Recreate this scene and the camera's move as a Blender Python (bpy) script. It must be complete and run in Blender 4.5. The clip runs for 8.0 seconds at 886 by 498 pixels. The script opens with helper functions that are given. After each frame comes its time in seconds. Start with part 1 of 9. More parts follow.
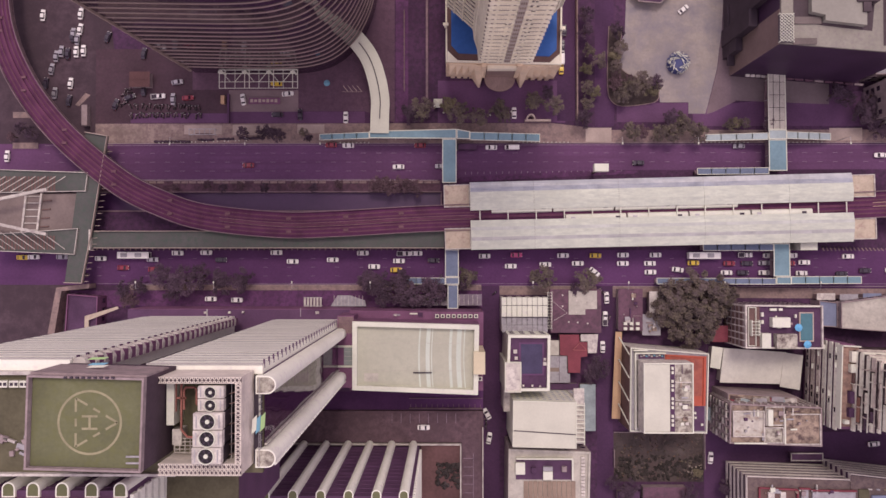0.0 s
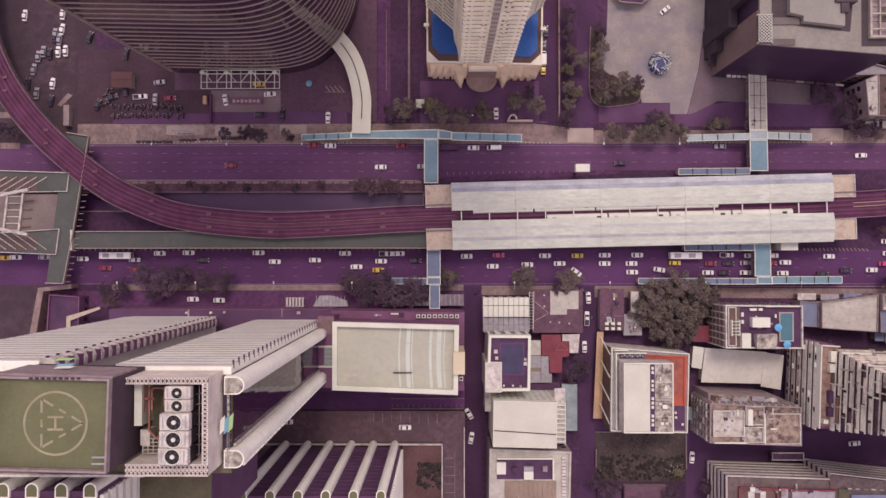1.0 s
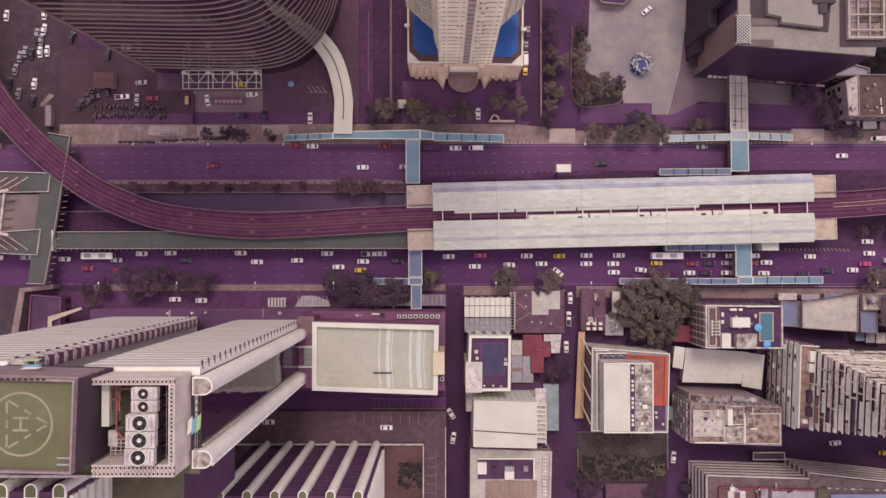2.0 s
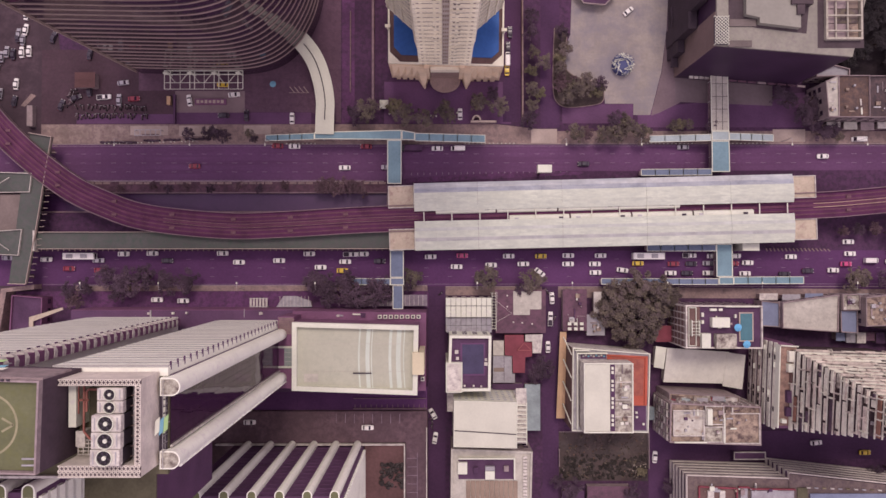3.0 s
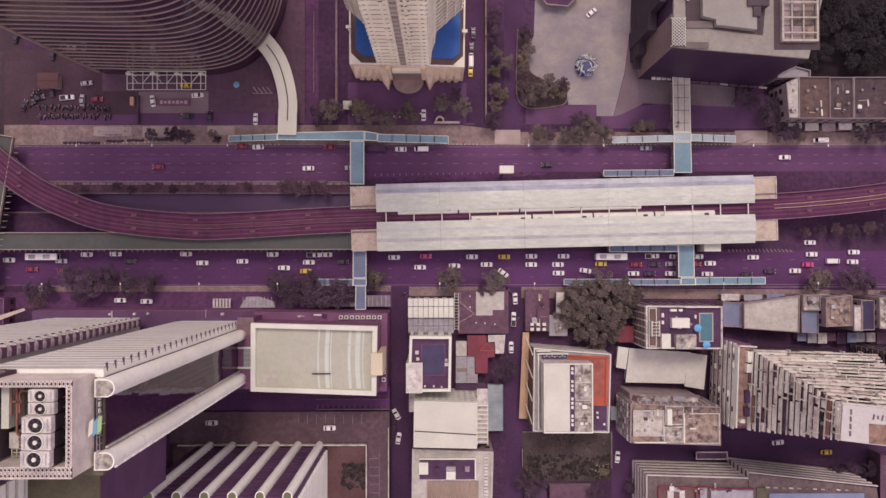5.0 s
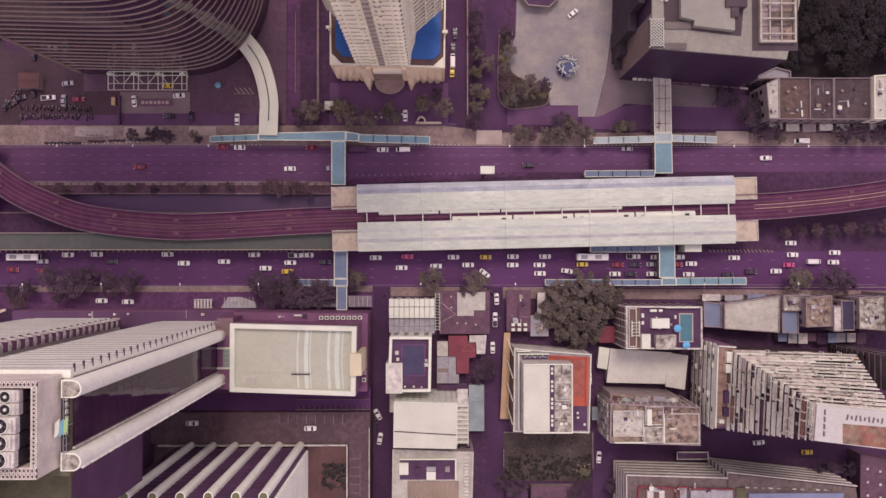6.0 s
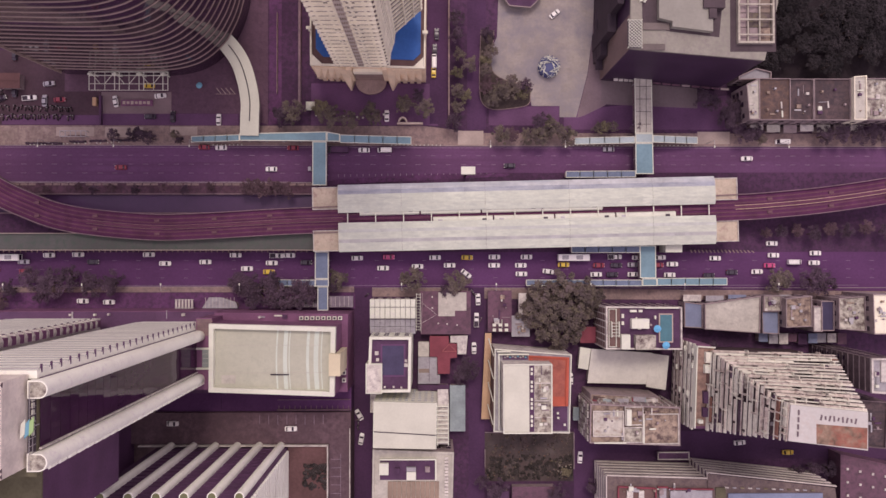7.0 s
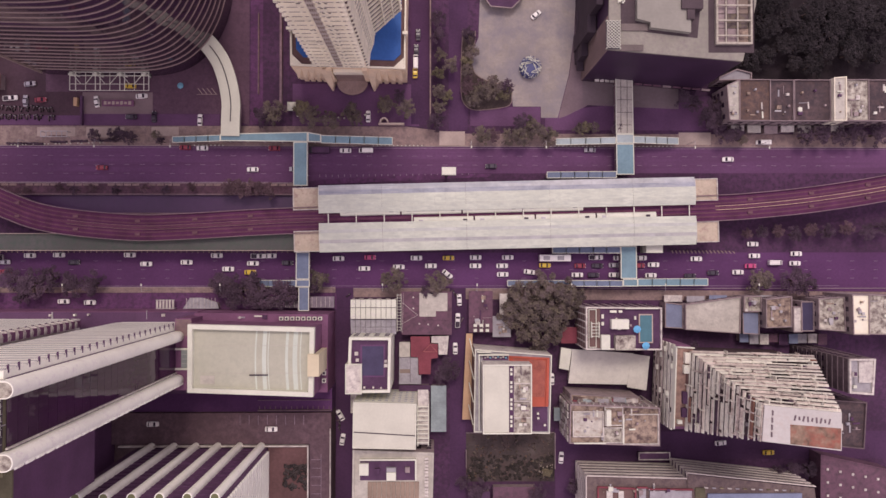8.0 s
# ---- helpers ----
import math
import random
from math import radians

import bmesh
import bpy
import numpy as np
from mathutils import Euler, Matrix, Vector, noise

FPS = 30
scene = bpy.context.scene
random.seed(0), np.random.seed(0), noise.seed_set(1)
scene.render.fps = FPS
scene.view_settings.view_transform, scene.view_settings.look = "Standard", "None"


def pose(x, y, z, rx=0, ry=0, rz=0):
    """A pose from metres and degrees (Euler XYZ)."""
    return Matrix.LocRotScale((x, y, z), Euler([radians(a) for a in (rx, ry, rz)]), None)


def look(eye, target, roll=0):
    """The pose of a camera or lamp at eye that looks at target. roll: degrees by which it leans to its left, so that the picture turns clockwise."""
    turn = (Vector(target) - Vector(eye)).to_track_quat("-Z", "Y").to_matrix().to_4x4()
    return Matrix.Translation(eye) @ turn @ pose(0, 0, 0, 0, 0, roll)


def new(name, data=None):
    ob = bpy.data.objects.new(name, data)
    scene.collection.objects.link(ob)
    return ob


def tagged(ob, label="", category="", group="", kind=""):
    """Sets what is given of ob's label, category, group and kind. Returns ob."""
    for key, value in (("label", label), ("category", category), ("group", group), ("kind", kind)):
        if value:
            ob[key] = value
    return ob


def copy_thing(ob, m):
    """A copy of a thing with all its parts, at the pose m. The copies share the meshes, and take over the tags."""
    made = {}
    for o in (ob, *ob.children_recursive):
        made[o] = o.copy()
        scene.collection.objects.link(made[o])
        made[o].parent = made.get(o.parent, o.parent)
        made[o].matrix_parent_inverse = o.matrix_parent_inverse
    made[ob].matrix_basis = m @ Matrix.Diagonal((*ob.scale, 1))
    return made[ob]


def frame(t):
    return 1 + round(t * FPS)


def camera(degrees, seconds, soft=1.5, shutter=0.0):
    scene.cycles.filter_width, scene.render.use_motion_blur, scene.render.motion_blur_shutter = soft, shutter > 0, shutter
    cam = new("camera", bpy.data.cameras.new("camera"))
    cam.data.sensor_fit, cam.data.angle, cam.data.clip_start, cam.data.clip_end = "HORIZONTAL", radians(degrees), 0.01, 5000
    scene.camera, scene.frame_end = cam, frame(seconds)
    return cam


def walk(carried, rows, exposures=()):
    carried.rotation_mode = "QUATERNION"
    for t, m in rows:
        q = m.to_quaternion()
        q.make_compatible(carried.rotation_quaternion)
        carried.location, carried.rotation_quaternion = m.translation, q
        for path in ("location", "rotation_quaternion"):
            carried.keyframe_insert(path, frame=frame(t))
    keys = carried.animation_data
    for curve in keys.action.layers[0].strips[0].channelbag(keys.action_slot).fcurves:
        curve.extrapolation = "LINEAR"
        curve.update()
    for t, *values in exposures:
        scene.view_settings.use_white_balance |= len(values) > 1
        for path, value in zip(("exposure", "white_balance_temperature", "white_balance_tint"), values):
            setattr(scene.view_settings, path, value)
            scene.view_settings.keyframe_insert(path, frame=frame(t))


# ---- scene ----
cam = camera(64.0, 8.0)
PATH = [
    (0.0, 0.000, 0.000, 261.388, 0.814, 0.461, 0.000),
    (0.5, 2.884, 0.120, 261.538, 0.794, 0.375, -0.010),
    (1.0, 5.785, 0.235, 261.685, 0.776, 0.289, -0.019),
    (1.5, 8.703, 0.347, 261.828, 0.759, 0.204, -0.027),
    (2.0, 11.639, 0.454, 261.968, 0.745, 0.120, -0.033),
    (2.5, 14.591, 0.557, 262.105, 0.732, 0.038, -0.037),
    (3.0, 17.561, 0.657, 262.238, 0.720, -0.044, -0.041),
    (3.5, 20.547, 0.751, 262.368, 0.711, -0.125, -0.042),
    (4.0, 23.550, 0.842, 262.495, 0.703, -0.204, -0.043),
    (4.5, 26.570, 0.929, 262.619, 0.696, -0.283, -0.042),
    (5.0, 29.607, 1.011, 262.739, 0.692, -0.360, -0.039),
    (5.5, 32.660, 1.090, 262.855, 0.689, -0.437, -0.035),
    (6.0, 35.730, 1.164, 262.969, 0.688, -0.512, -0.030),
    (6.5, 38.816, 1.234, 263.079, 0.688, -0.586, -0.023),
    (7.0, 41.918, 1.300, 263.185, 0.690, -0.660, -0.015),
    (7.5, 45.036, 1.362, 263.289, 0.694, -0.732, -0.005),
    (8.0, 48.171, 1.420, 263.389, 0.700, -0.803, 0.006),
]
EXPOSE = [(0.0, -0.03, 6500, 29), (8.0, -0.03, 6500, 29)]
walk(cam, [(t, pose(x, y, z, rx, ry, rz)) for t, x, y, z, rx, ry, rz in PATH], EXPOSE)

# ---- light: hazy overcast noon over the city ----
world = bpy.data.worlds.new("sky")
scene.world = world
world.use_nodes = True
wn = world.node_tree
sky = wn.nodes.new("ShaderNodeTexSky")
sky.sky_type = "NISHITA"
sky.sun_disc = False
sky.sun_elevation = radians(61)
sky.sun_rotation = radians(7)
sky.dust_density = 4.0
sky.air_density = 1.2
haze = wn.nodes.new("ShaderNodeMix")
haze.data_type = "RGBA"
haze.inputs[0].default_value = 0.75
haze.inputs[7].default_value = (7.45, 6.62, 7.20, 1)
wn.links.new(sky.outputs[0], haze.inputs[6])
back = wn.nodes["Background"]
back.inputs[1].default_value = 0.134
wn.links.new(haze.outputs[2], back.inputs[0])
sun_data = bpy.data.lights.new("sun", "SUN")
sun_data.energy = 1.22
sun_data.angle = radians(16)
sun_data.color = (1.0, 0.955, 0.79)
sun = new("sun", sun_data)
sun.matrix_world = look((38, 165, 300), (20, 10, 0))


# ---- materials ----
def mat(name, col, rough=0.85, var=0.25, scale=0.12, fine=2.5, bump=0.15, metal=0.0, rand=0.0, stain=None, stain_at=0.58, spec=0.3, stain_scale=0.55, stretch=None):
    m = bpy.data.materials.new(name)
    m.use_nodes = True
    nt, ln = m.node_tree.nodes, m.node_tree.links
    bs = nt["Principled BSDF"]
    bs.inputs["Roughness"].default_value = rough
    bs.inputs["Metallic"].default_value = metal
    bs.inputs["Specular IOR Level"].default_value = spec
    geo = nt.new("ShaderNodeNewGeometry")
    big, small = nt.new("ShaderNodeTexNoise"), nt.new("ShaderNodeTexNoise")
    big.inputs["Scale"].default_value, big.inputs["Detail"].default_value = scale, 6
    small.inputs["Scale"].default_value, small.inputs["Detail"].default_value = fine, 4
    for n in (big, small):
        ln.new(geo.outputs["Position"], n.inputs["Vector"])
    add = nt.new("ShaderNodeMath")
    add.operation = "MULTIPLY_ADD"
    add.inputs[1].default_value = 0.45
    ln.new(small.outputs[0], add.inputs[0])
    ln.new(big.outputs[0], add.inputs[2])
    ramp = nt.new("ShaderNodeMapRange")
    ramp.inputs[1].default_value, ramp.inputs[2].default_value = 0.5, 0.95
    ramp.inputs[3].default_value, ramp.inputs[4].default_value = 1 - var, 1 + var
    ln.new(add.outputs[0], ramp.inputs[0])
    fac = ramp.outputs[0]
    if rand:
        info = nt.new("ShaderNodeObjectInfo")
        span = nt.new("ShaderNodeMapRange")
        span.inputs[3].default_value, span.inputs[4].default_value = 1 - rand, 1 + rand
        ln.new(info.outputs["Random"], span.inputs[0])
        mul = nt.new("ShaderNodeMath")
        mul.operation = "MULTIPLY"
        ln.new(fac, mul.inputs[0])
        ln.new(span.outputs[0], mul.inputs[1])
        fac = mul.outputs[0]
    tint = nt.new("ShaderNodeVectorMath")
    tint.operation = "SCALE"
    tint.inputs[0].default_value = col
    ln.new(fac, tint.inputs["Scale"])
    out = tint.outputs[0]
    if stain:
        sn = nt.new("ShaderNodeTexNoise")
        sn.inputs["Scale"].default_value, sn.inputs["Detail"].default_value = stain_scale, 10
        sn.inputs["Roughness"].default_value = 0.68
        if stretch:
            pull = nt.new("ShaderNodeVectorMath")
            pull.operation = "MULTIPLY"
            pull.inputs[1].default_value = stretch
            ln.new(geo.outputs["Position"], pull.inputs[0])
            ln.new(pull.outputs[0], sn.inputs["Vector"])
        else:
            ln.new(geo.outputs["Position"], sn.inputs["Vector"])
        sr = nt.new("ShaderNodeMapRange")
        sr.inputs[1].default_value, sr.inputs[2].default_value = stain_at - 0.12, stain_at + 0.10
        ln.new(sn.outputs[0], sr.inputs[0])
        mx = nt.new("ShaderNodeMix")
        mx.data_type = "RGBA"
        mx.inputs[7].default_value = (*stain, 1)
        ln.new(sr.outputs[0], mx.inputs[0])
        ln.new(out, mx.inputs[6])
        out = mx.outputs[2]
    ln.new(out, bs.inputs["Base Color"])
    if bump:
        b = nt.new("ShaderNodeBump")
        b.inputs["Strength"].default_value = bump
        b.inputs["Distance"].default_value = 0.05
        ln.new(small.outputs[0], b.inputs["Height"])
        ln.new(b.outputs[0], bs.inputs["Normal"])
    return m


ASPHALT = mat("asphalt", (0.108, 0.041, 0.115), 0.9, 0.22, 0.05, 1.2)
ASPHALT_NORTH = mat("avenue_asphalt", (0.134, 0.058, 0.130), 0.9, 0.2, 0.04, 1.0, stain=(0.112, 0.048, 0.104), stain_at=0.6, stain_scale=0.25, stretch=(0.06, 1.5, 1.0))
ASPHALT_OLD = mat("asphalt_worn", (0.130, 0.049, 0.124), 0.9, 0.28, 0.08, 1.2, stain=(0.07, 0.035, 0.066))
CITY = mat("city_ground", (0.082, 0.036, 0.078), 0.95, 0.35, 0.05, 0.8, stain=(0.05, 0.028, 0.05))
ASPHALT_SIDE = mat("side_street_asphalt", (0.078, 0.034, 0.080), 0.9, 0.25, 0.06, 1.2)
FORECOURT = mat("forecourt_asphalt", (0.128, 0.070, 0.100), 0.9, 0.25, 0.06, 1.2, stain=(0.092, 0.050, 0.075))
PAVING = mat("paving", (0.29, 0.207, 0.185), 0.9, 0.25, 0.1, 1.5, stain=(0.175, 0.13, 0.125))
PAVING_PALE = mat("pale_paving", (0.43, 0.345, 0.295), 0.9, 0.15, 0.15, 1.5)
PLAZA = mat("plaza_stone", (0.34, 0.295, 0.262), 0.85, 0.18, 0.06, 1.0, stain=(0.25, 0.225, 0.24), rand=0.06, stain_at=0.52, stain_scale=0.09)
SLATE = mat("slate_paving", (0.130, 0.058, 0.125), 0.8, 0.2, 0.1, 1.5)
KERB = mat("kerb_concrete", (0.33, 0.27, 0.27), 0.9, 0.25, 0.3, 3)
PAINT = mat("road_paint", (0.27, 0.21, 0.25), 0.8, 0.35, 0.5, 5)
WATER = mat("canal_water", (0.069, 0.020, 0.083), 0.4, 0.15, 0.05, 0.6, 0.05, spec=0.5)
GRASS = mat("rough_grass", (0.070, 0.055, 0.050), 0.95, 0.6, 0.12, 1.2, 0.5, stain=(0.092, 0.062, 0.056), stain_at=0.58, stain_scale=0.3)
SOIL = mat("planting_soil", (0.075, 0.055, 0.05), 0.95, 0.4, 0.2, 2)
CONCRETE = mat("viaduct_concrete", (0.235, 0.155, 0.17), 0.9, 0.25, 0.12, 1.6, stain=(0.15, 0.105, 0.12))
BALLAST = mat("track_bed", (0.101, 0.029, 0.075), 0.95, 0.25, 0.2, 3.0)
PLINTH = mat("track_plinth", (0.124, 0.043, 0.078), 0.9, 0.25, 0.2, 3.0)
RAIL = mat("rail_steel", (0.165, 0.085, 0.098), 0.5, 0.2, 0.4, 3, metal=0.4)
RAIL_BRIGHT = mat("polished_rail", (0.62, 0.45, 0.30), 0.4, 0.15, 0.4, 3, metal=0.3)
CANOPY = mat("canopy_sheet", (0.555, 0.58, 0.478), 0.6, 0.10, 0.14, 0.9, 0.05, rand=0.03, stain=(0.455, 0.482, 0.412), stain_at=0.55, stain_scale=0.8, stretch=(0.30, 1.2, 1.0))
CANOPY_BLUE = mat("canopy_blue_grey", (0.46, 0.47, 0.465), 0.6, 0.2, 0.2, 0.9, 0.05, rand=0.05, stain=(0.33, 0.355, 0.39), stretch=(0.12, 1.5, 1.0))
CREAM = mat("cream_concrete", (0.50, 0.42, 0.315), 0.85, 0.15, 0.25, 1.5, stain=(0.36, 0.25, 0.21), stain_at=0.62)
BLUE_DECK = mat("turquoise_roof", (0.17, 0.285, 0.33), 0.6, 0.14, 0.15, 1.2, 0.05)
BLUE_PALE = mat("pale_turquoise_roof", (0.36, 0.43, 0.43), 0.6, 0.12, 0.15, 1.2, 0.05)
BLUE_DIM = mat("slate_blue_roof", (0.15, 0.19, 0.27), 0.6, 0.16, 0.15, 1.2, 0.05)
WHITE = mat("white_paint", (0.665, 0.672, 0.550), 0.7, 0.10, 0.1, 1.5, 0.08, stain=(0.60, 0.555, 0.55), stain_at=0.66)
CLAD = mat("white_cladding", (0.875, 0.872, 0.748), 0.7, 0.08, 0.1, 1.5, 0.05, stain=(0.74, 0.69, 0.65), stain_at=0.66)
WHITE_DIRTY = mat("weathered_white", (0.59, 0.55, 0.485), 0.8, 0.2, 0.15, 1.5, 0.1, stain=(0.33, 0.28, 0.27))
WALKWAY = mat("pale_membrane", (0.580, 0.576, 0.468), 0.75, 0.08, 0.15, 1.5)
GREEN_DECK = mat("green_walk_surface", (0.098, 0.098, 0.092), 0.85, 0.15, 0.08, 1.5, stain=(0.075, 0.10, 0.08))
PAD_GREEN = mat("helipad_green", (0.145, 0.150, 0.078), 0.85, 0.18, 0.12, 1.5, stain=(0.145, 0.15, 0.065))
PAD_LINE = mat("helipad_line", (0.30, 0.275, 0.165), 0.8, 0.2, 0.3, 2)
OLIVE = mat("olive_roof", (0.120, 0.108, 0.066), 0.9, 0.25, 0.2, 1.5)
GREY_DARK = mat("dark_grey_cladding", (0.105, 0.047, 0.102), 0.6, 0.2, 0.15, 1.5)
PURPLE_WALL = mat("shaded_brown_cladding", (0.195, 0.083, 0.150), 0.75, 0.2, 0.15, 1.5)
GLASS = mat("dark_glass", (0.036, 0.020, 0.038), 0.15, 0.2, 0.3, 1.0, 0.0, spec=0.5)
MIRROR_GLASS = mat("dark_mirror_glass", (0.050, 0.019, 0.046), 0.03, 0.15, 0.1, 0.8, 0.0, spec=0.22)
TINT_GLASS = mat("purple_grey_glass", (0.042, 0.020, 0.040), 0.05, 0.2, 0.1, 0.8, 0.0, spec=0.9)
FIN = mat("facade_fin", (0.345, 0.262, 0.225), 0.7, 0.12, 0.1, 1.0)
PALE_GREEN = mat("pale_green_roof", (0.455, 0.455, 0.355), 0.8, 0.08, 0.1, 1.2, stain=(0.41, 0.415, 0.325), stain_at=0.62)
SAND = mat("sandstone_panel", (0.80, 0.635, 0.44), 0.8, 0.12, 0.2, 1.5)
IVORY = mat("ivory_render", (0.84, 0.785, 0.61), 0.8, 0.10, 0.15, 1.5)
TAUPE = mat("taupe_stone", (0.30, 0.21, 0.18), 0.8, 0.2, 0.2, 1.5)
POOL = mat("pool_blue", (0.045, 0.14, 0.40), 0.5, 0.15, 0.1, 0.8, 0.05, spec=0.15)
POOL_TEAL = mat("pool_teal", (0.06, 0.17, 0.20), 0.2, 0.15, 0.1, 0.8, 0.05, spec=0.5)
BROWN = mat("brown_decking", (0.16, 0.095, 0.085), 0.85, 0.2, 0.2, 2)
BROWN_ROOF = mat("brown_sheet_roof", (0.144, 0.073, 0.102), 0.8, 0.2, 0.15, 1.5, stain=(0.085, 0.05, 0.065))
ROOF_RED_BROWN = mat("rust_brown_sheet", (0.13, 0.062, 0.060), 0.8, 0.2, 0.15, 1.5)
ROOF_DARK = mat("dark_roof_membrane", (0.094, 0.046, 0.091), 0.9, 0.25, 0.2, 2)
ROOF_BLUE = mat("navy_roof_sheet", (0.055, 0.045, 0.092), 0.6, 0.2, 0.2, 2)
ROOF_STEEL = mat("steel_blue_sheet", (0.20, 0.23, 0.32), 0.6, 0.15, 0.2, 1.5)
ROOF_GREY = mat("grey_sheet", (0.36, 0.345, 0.355), 0.7, 0.15, 0.2, 1.5, stain=(0.27, 0.245, 0.26))
ROOF_CREAM = mat("cream_sheet", (0.49, 0.46, 0.39), 0.7, 0.15, 0.2, 1.5, stain=(0.38, 0.35, 0.30))
ROOF_RED = mat("red_sheet", (0.215, 0.05, 0.065), 0.7, 0.2, 0.2, 1.5)
ROOF_ORANGE = mat("orange_red_terrace", (0.46, 0.105, 0.065), 0.8, 0.15, 0.2, 1.5)
AWNING = mat("ochre_awning", (0.52, 0.34, 0.20), 0.8, 0.12, 0.2, 1.5)
TEAL_ROOF = mat("teal_sheet", (0.29, 0.345, 0.345), 0.7, 0.2, 0.2, 1.5)
OLD_PATCH = mat("tan_roof_patch", (0.24, 0.185, 0.15), 0.85, 0.2)
SLOT = mat("brown_slot", (0.25, 0.19, 0.155), 0.85, 0.3, 0.3, 1.5)
STAINED = mat("mouldy_concrete", (0.52, 0.49, 0.40), 0.9, 0.25, 0.3, 2.2, stain=(0.12, 0.085, 0.08), stain_at=0.53, stain_scale=0.42)
STAINED_PALE = mat("pale_mouldy_concrete", (0.52, 0.49, 0.42), 0.9, 0.2, 0.3, 2.0, stain=(0.27, 0.195, 0.155), stain_at=0.60, stain_scale=0.4)
STAINED_RUST = mat("rusty_concrete", (0.42, 0.325, 0.245), 0.9, 0.25, 0.2, 1.5, stain=(0.11, 0.075, 0.07), stain_at=0.52, stain_scale=0.4)
TANK_WALL = mat("aged_render", (0.320, 0.250, 0.245), 0.9, 0.2, 0.25, 1.8, stain=(0.24, 0.19, 0.19))
METAL = mat("galvanised_steel", (0.42, 0.40, 0.40), 0.5, 0.2, 0.4, 4, metal=0.5)
METAL_DARK = mat("dark_steel", (0.06, 0.045, 0.06), 0.5, 0.2, 0.4, 4, metal=0.3)
PIPE = mat("copper_red_pipe", (0.33, 0.13, 0.10), 0.6, 0.2, 0.4, 3)
BARK = mat("bark", (0.10, 0.07, 0.06), 0.95, 0.3, 0.5, 5)
LEAF = mat("leaves", (0.118, 0.088, 0.086), 0.85, 0.5, 0.25, 1.5, 0, rand=0.25, stain=(0.185, 0.155, 0.105), stain_at=0.56, stain_scale=0.45)
LEAF_DARK = mat("dark_leaves", (0.090, 0.056, 0.080), 0.85, 0.5, 0.25, 1.5, 0, rand=0.2)
# near-black copy of the leaves, with the wood's shade in its colour
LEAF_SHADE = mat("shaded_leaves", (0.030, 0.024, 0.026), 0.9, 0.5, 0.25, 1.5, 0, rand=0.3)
LEAF_LIGHT = mat("bright_leaves", (0.165, 0.140, 0.088), 0.85, 0.5, 0.25, 1.5, 0, rand=0.25)
LEAF_DRY = mat("dry_leaves", (0.120, 0.072, 0.084), 0.9, 0.5, 0.25, 1.5, 0, rand=0.2)
TYRE = mat("tyre", (0.03, 0.025, 0.03), 0.9, 0.1)
CAR_WHITE = mat("car_white", (0.82, 0.79, 0.74), 0.3, 0.04, 0.5, 3, 0, spec=0.5)
CAR_SILVER = mat("car_silver", (0.36, 0.34, 0.36), 0.3, 0.05, 0.5, 3, 0, metal=0.4)
CAR_BLACK = mat("car_black", (0.045, 0.035, 0.05), 0.3, 0.05, 0.5, 3, 0, spec=0.5)
CAR_RED = mat("car_red", (0.27, 0.03, 0.05), 0.3, 0.05, 0.5, 3, 0, spec=0.5)
CAR_PINK = mat("taxi_pink", (0.60, 0.075, 0.21), 0.3, 0.05, 0.5, 3, 0, spec=0.5)
CAR_YELLOW = mat("taxi_yellow", (0.68, 0.47, 0.045), 0.3, 0.05, 0.5, 3, 0, spec=0.5)
LAMP = mat("lamp_glass", (0.7, 0.65, 0.6), 0.2, 0.05)
TAIL = mat("tail_lamp", (0.4, 0.02, 0.02), 0.3, 0.05)
UMBRELLA = mat("blue_parasol", (0.13, 0.42, 0.66), 0.8, 0.1)
SIGN_INK = mat("sign_ink", (0.16, 0.12, 0.13), 0.8, 0.2)
MURAL = mat("mural_ochre", (0.22, 0.15, 0.105), 0.8, 0.6, 0.3, 0.9, stain=(0.30, 0.10, 0.07), stain_at=0.55, stain_scale=0.32)
LOGO_BLUE = mat("logo_blue", (0.16, 0.36, 0.46), 0.7, 0.1)
LOGO_GREEN = mat("logo_green", (0.33, 0.50, 0.22), 0.7, 0.1)


# ---- mesh helpers ----
def origin(ob):
    p = Vector((0, 0, 0))
    while ob is not None:
        p += ob.location
        ob = ob.parent
    return p


def part(name, bm, material, parent=None, label=""):
    me = bpy.data.meshes.new(name)
    if parent is not None:
        bmesh.ops.translate(bm, vec=-origin(parent), verts=bm.verts)
    bm.to_mesh(me)
    bm.free()
    me.materials.append(material)
    ob = new(name, me)
    ob.parent = parent
    if label:
        tagged(ob, label)
    return ob


def thing(name, at, label, category, group="", kind=""):
    ob = new(name)
    ob.location = at
    ob.empty_display_size = 1
    return tagged(ob, label, category, group, kind)


def setting(name, bm, material, label, category="ground"):
    return tagged(part(name, bm, material), label, category, kind="structure")


def box(bm, x0, y0, z0, x1, y1, z1, m=None):
    co = [(x, y, z) for z in (z0, z1) for x, y in ((x0, y0), (x1, y0), (x1, y1), (x0, y1))]
    v = [bm.verts.new(m @ Vector(c) if m else c) for c in co]
    for f in ((3, 2, 1, 0), (4, 5, 6, 7), (0, 1, 5, 4), (1, 2, 6, 5), (2, 3, 7, 6), (3, 0, 4, 7)):
        bm.faces.new([v[i] for i in f])


def area2(pts):
    return sum(a[0] * b[1] - b[0] * a[1] for a, b in zip(pts, [*pts[1:], pts[0]]))


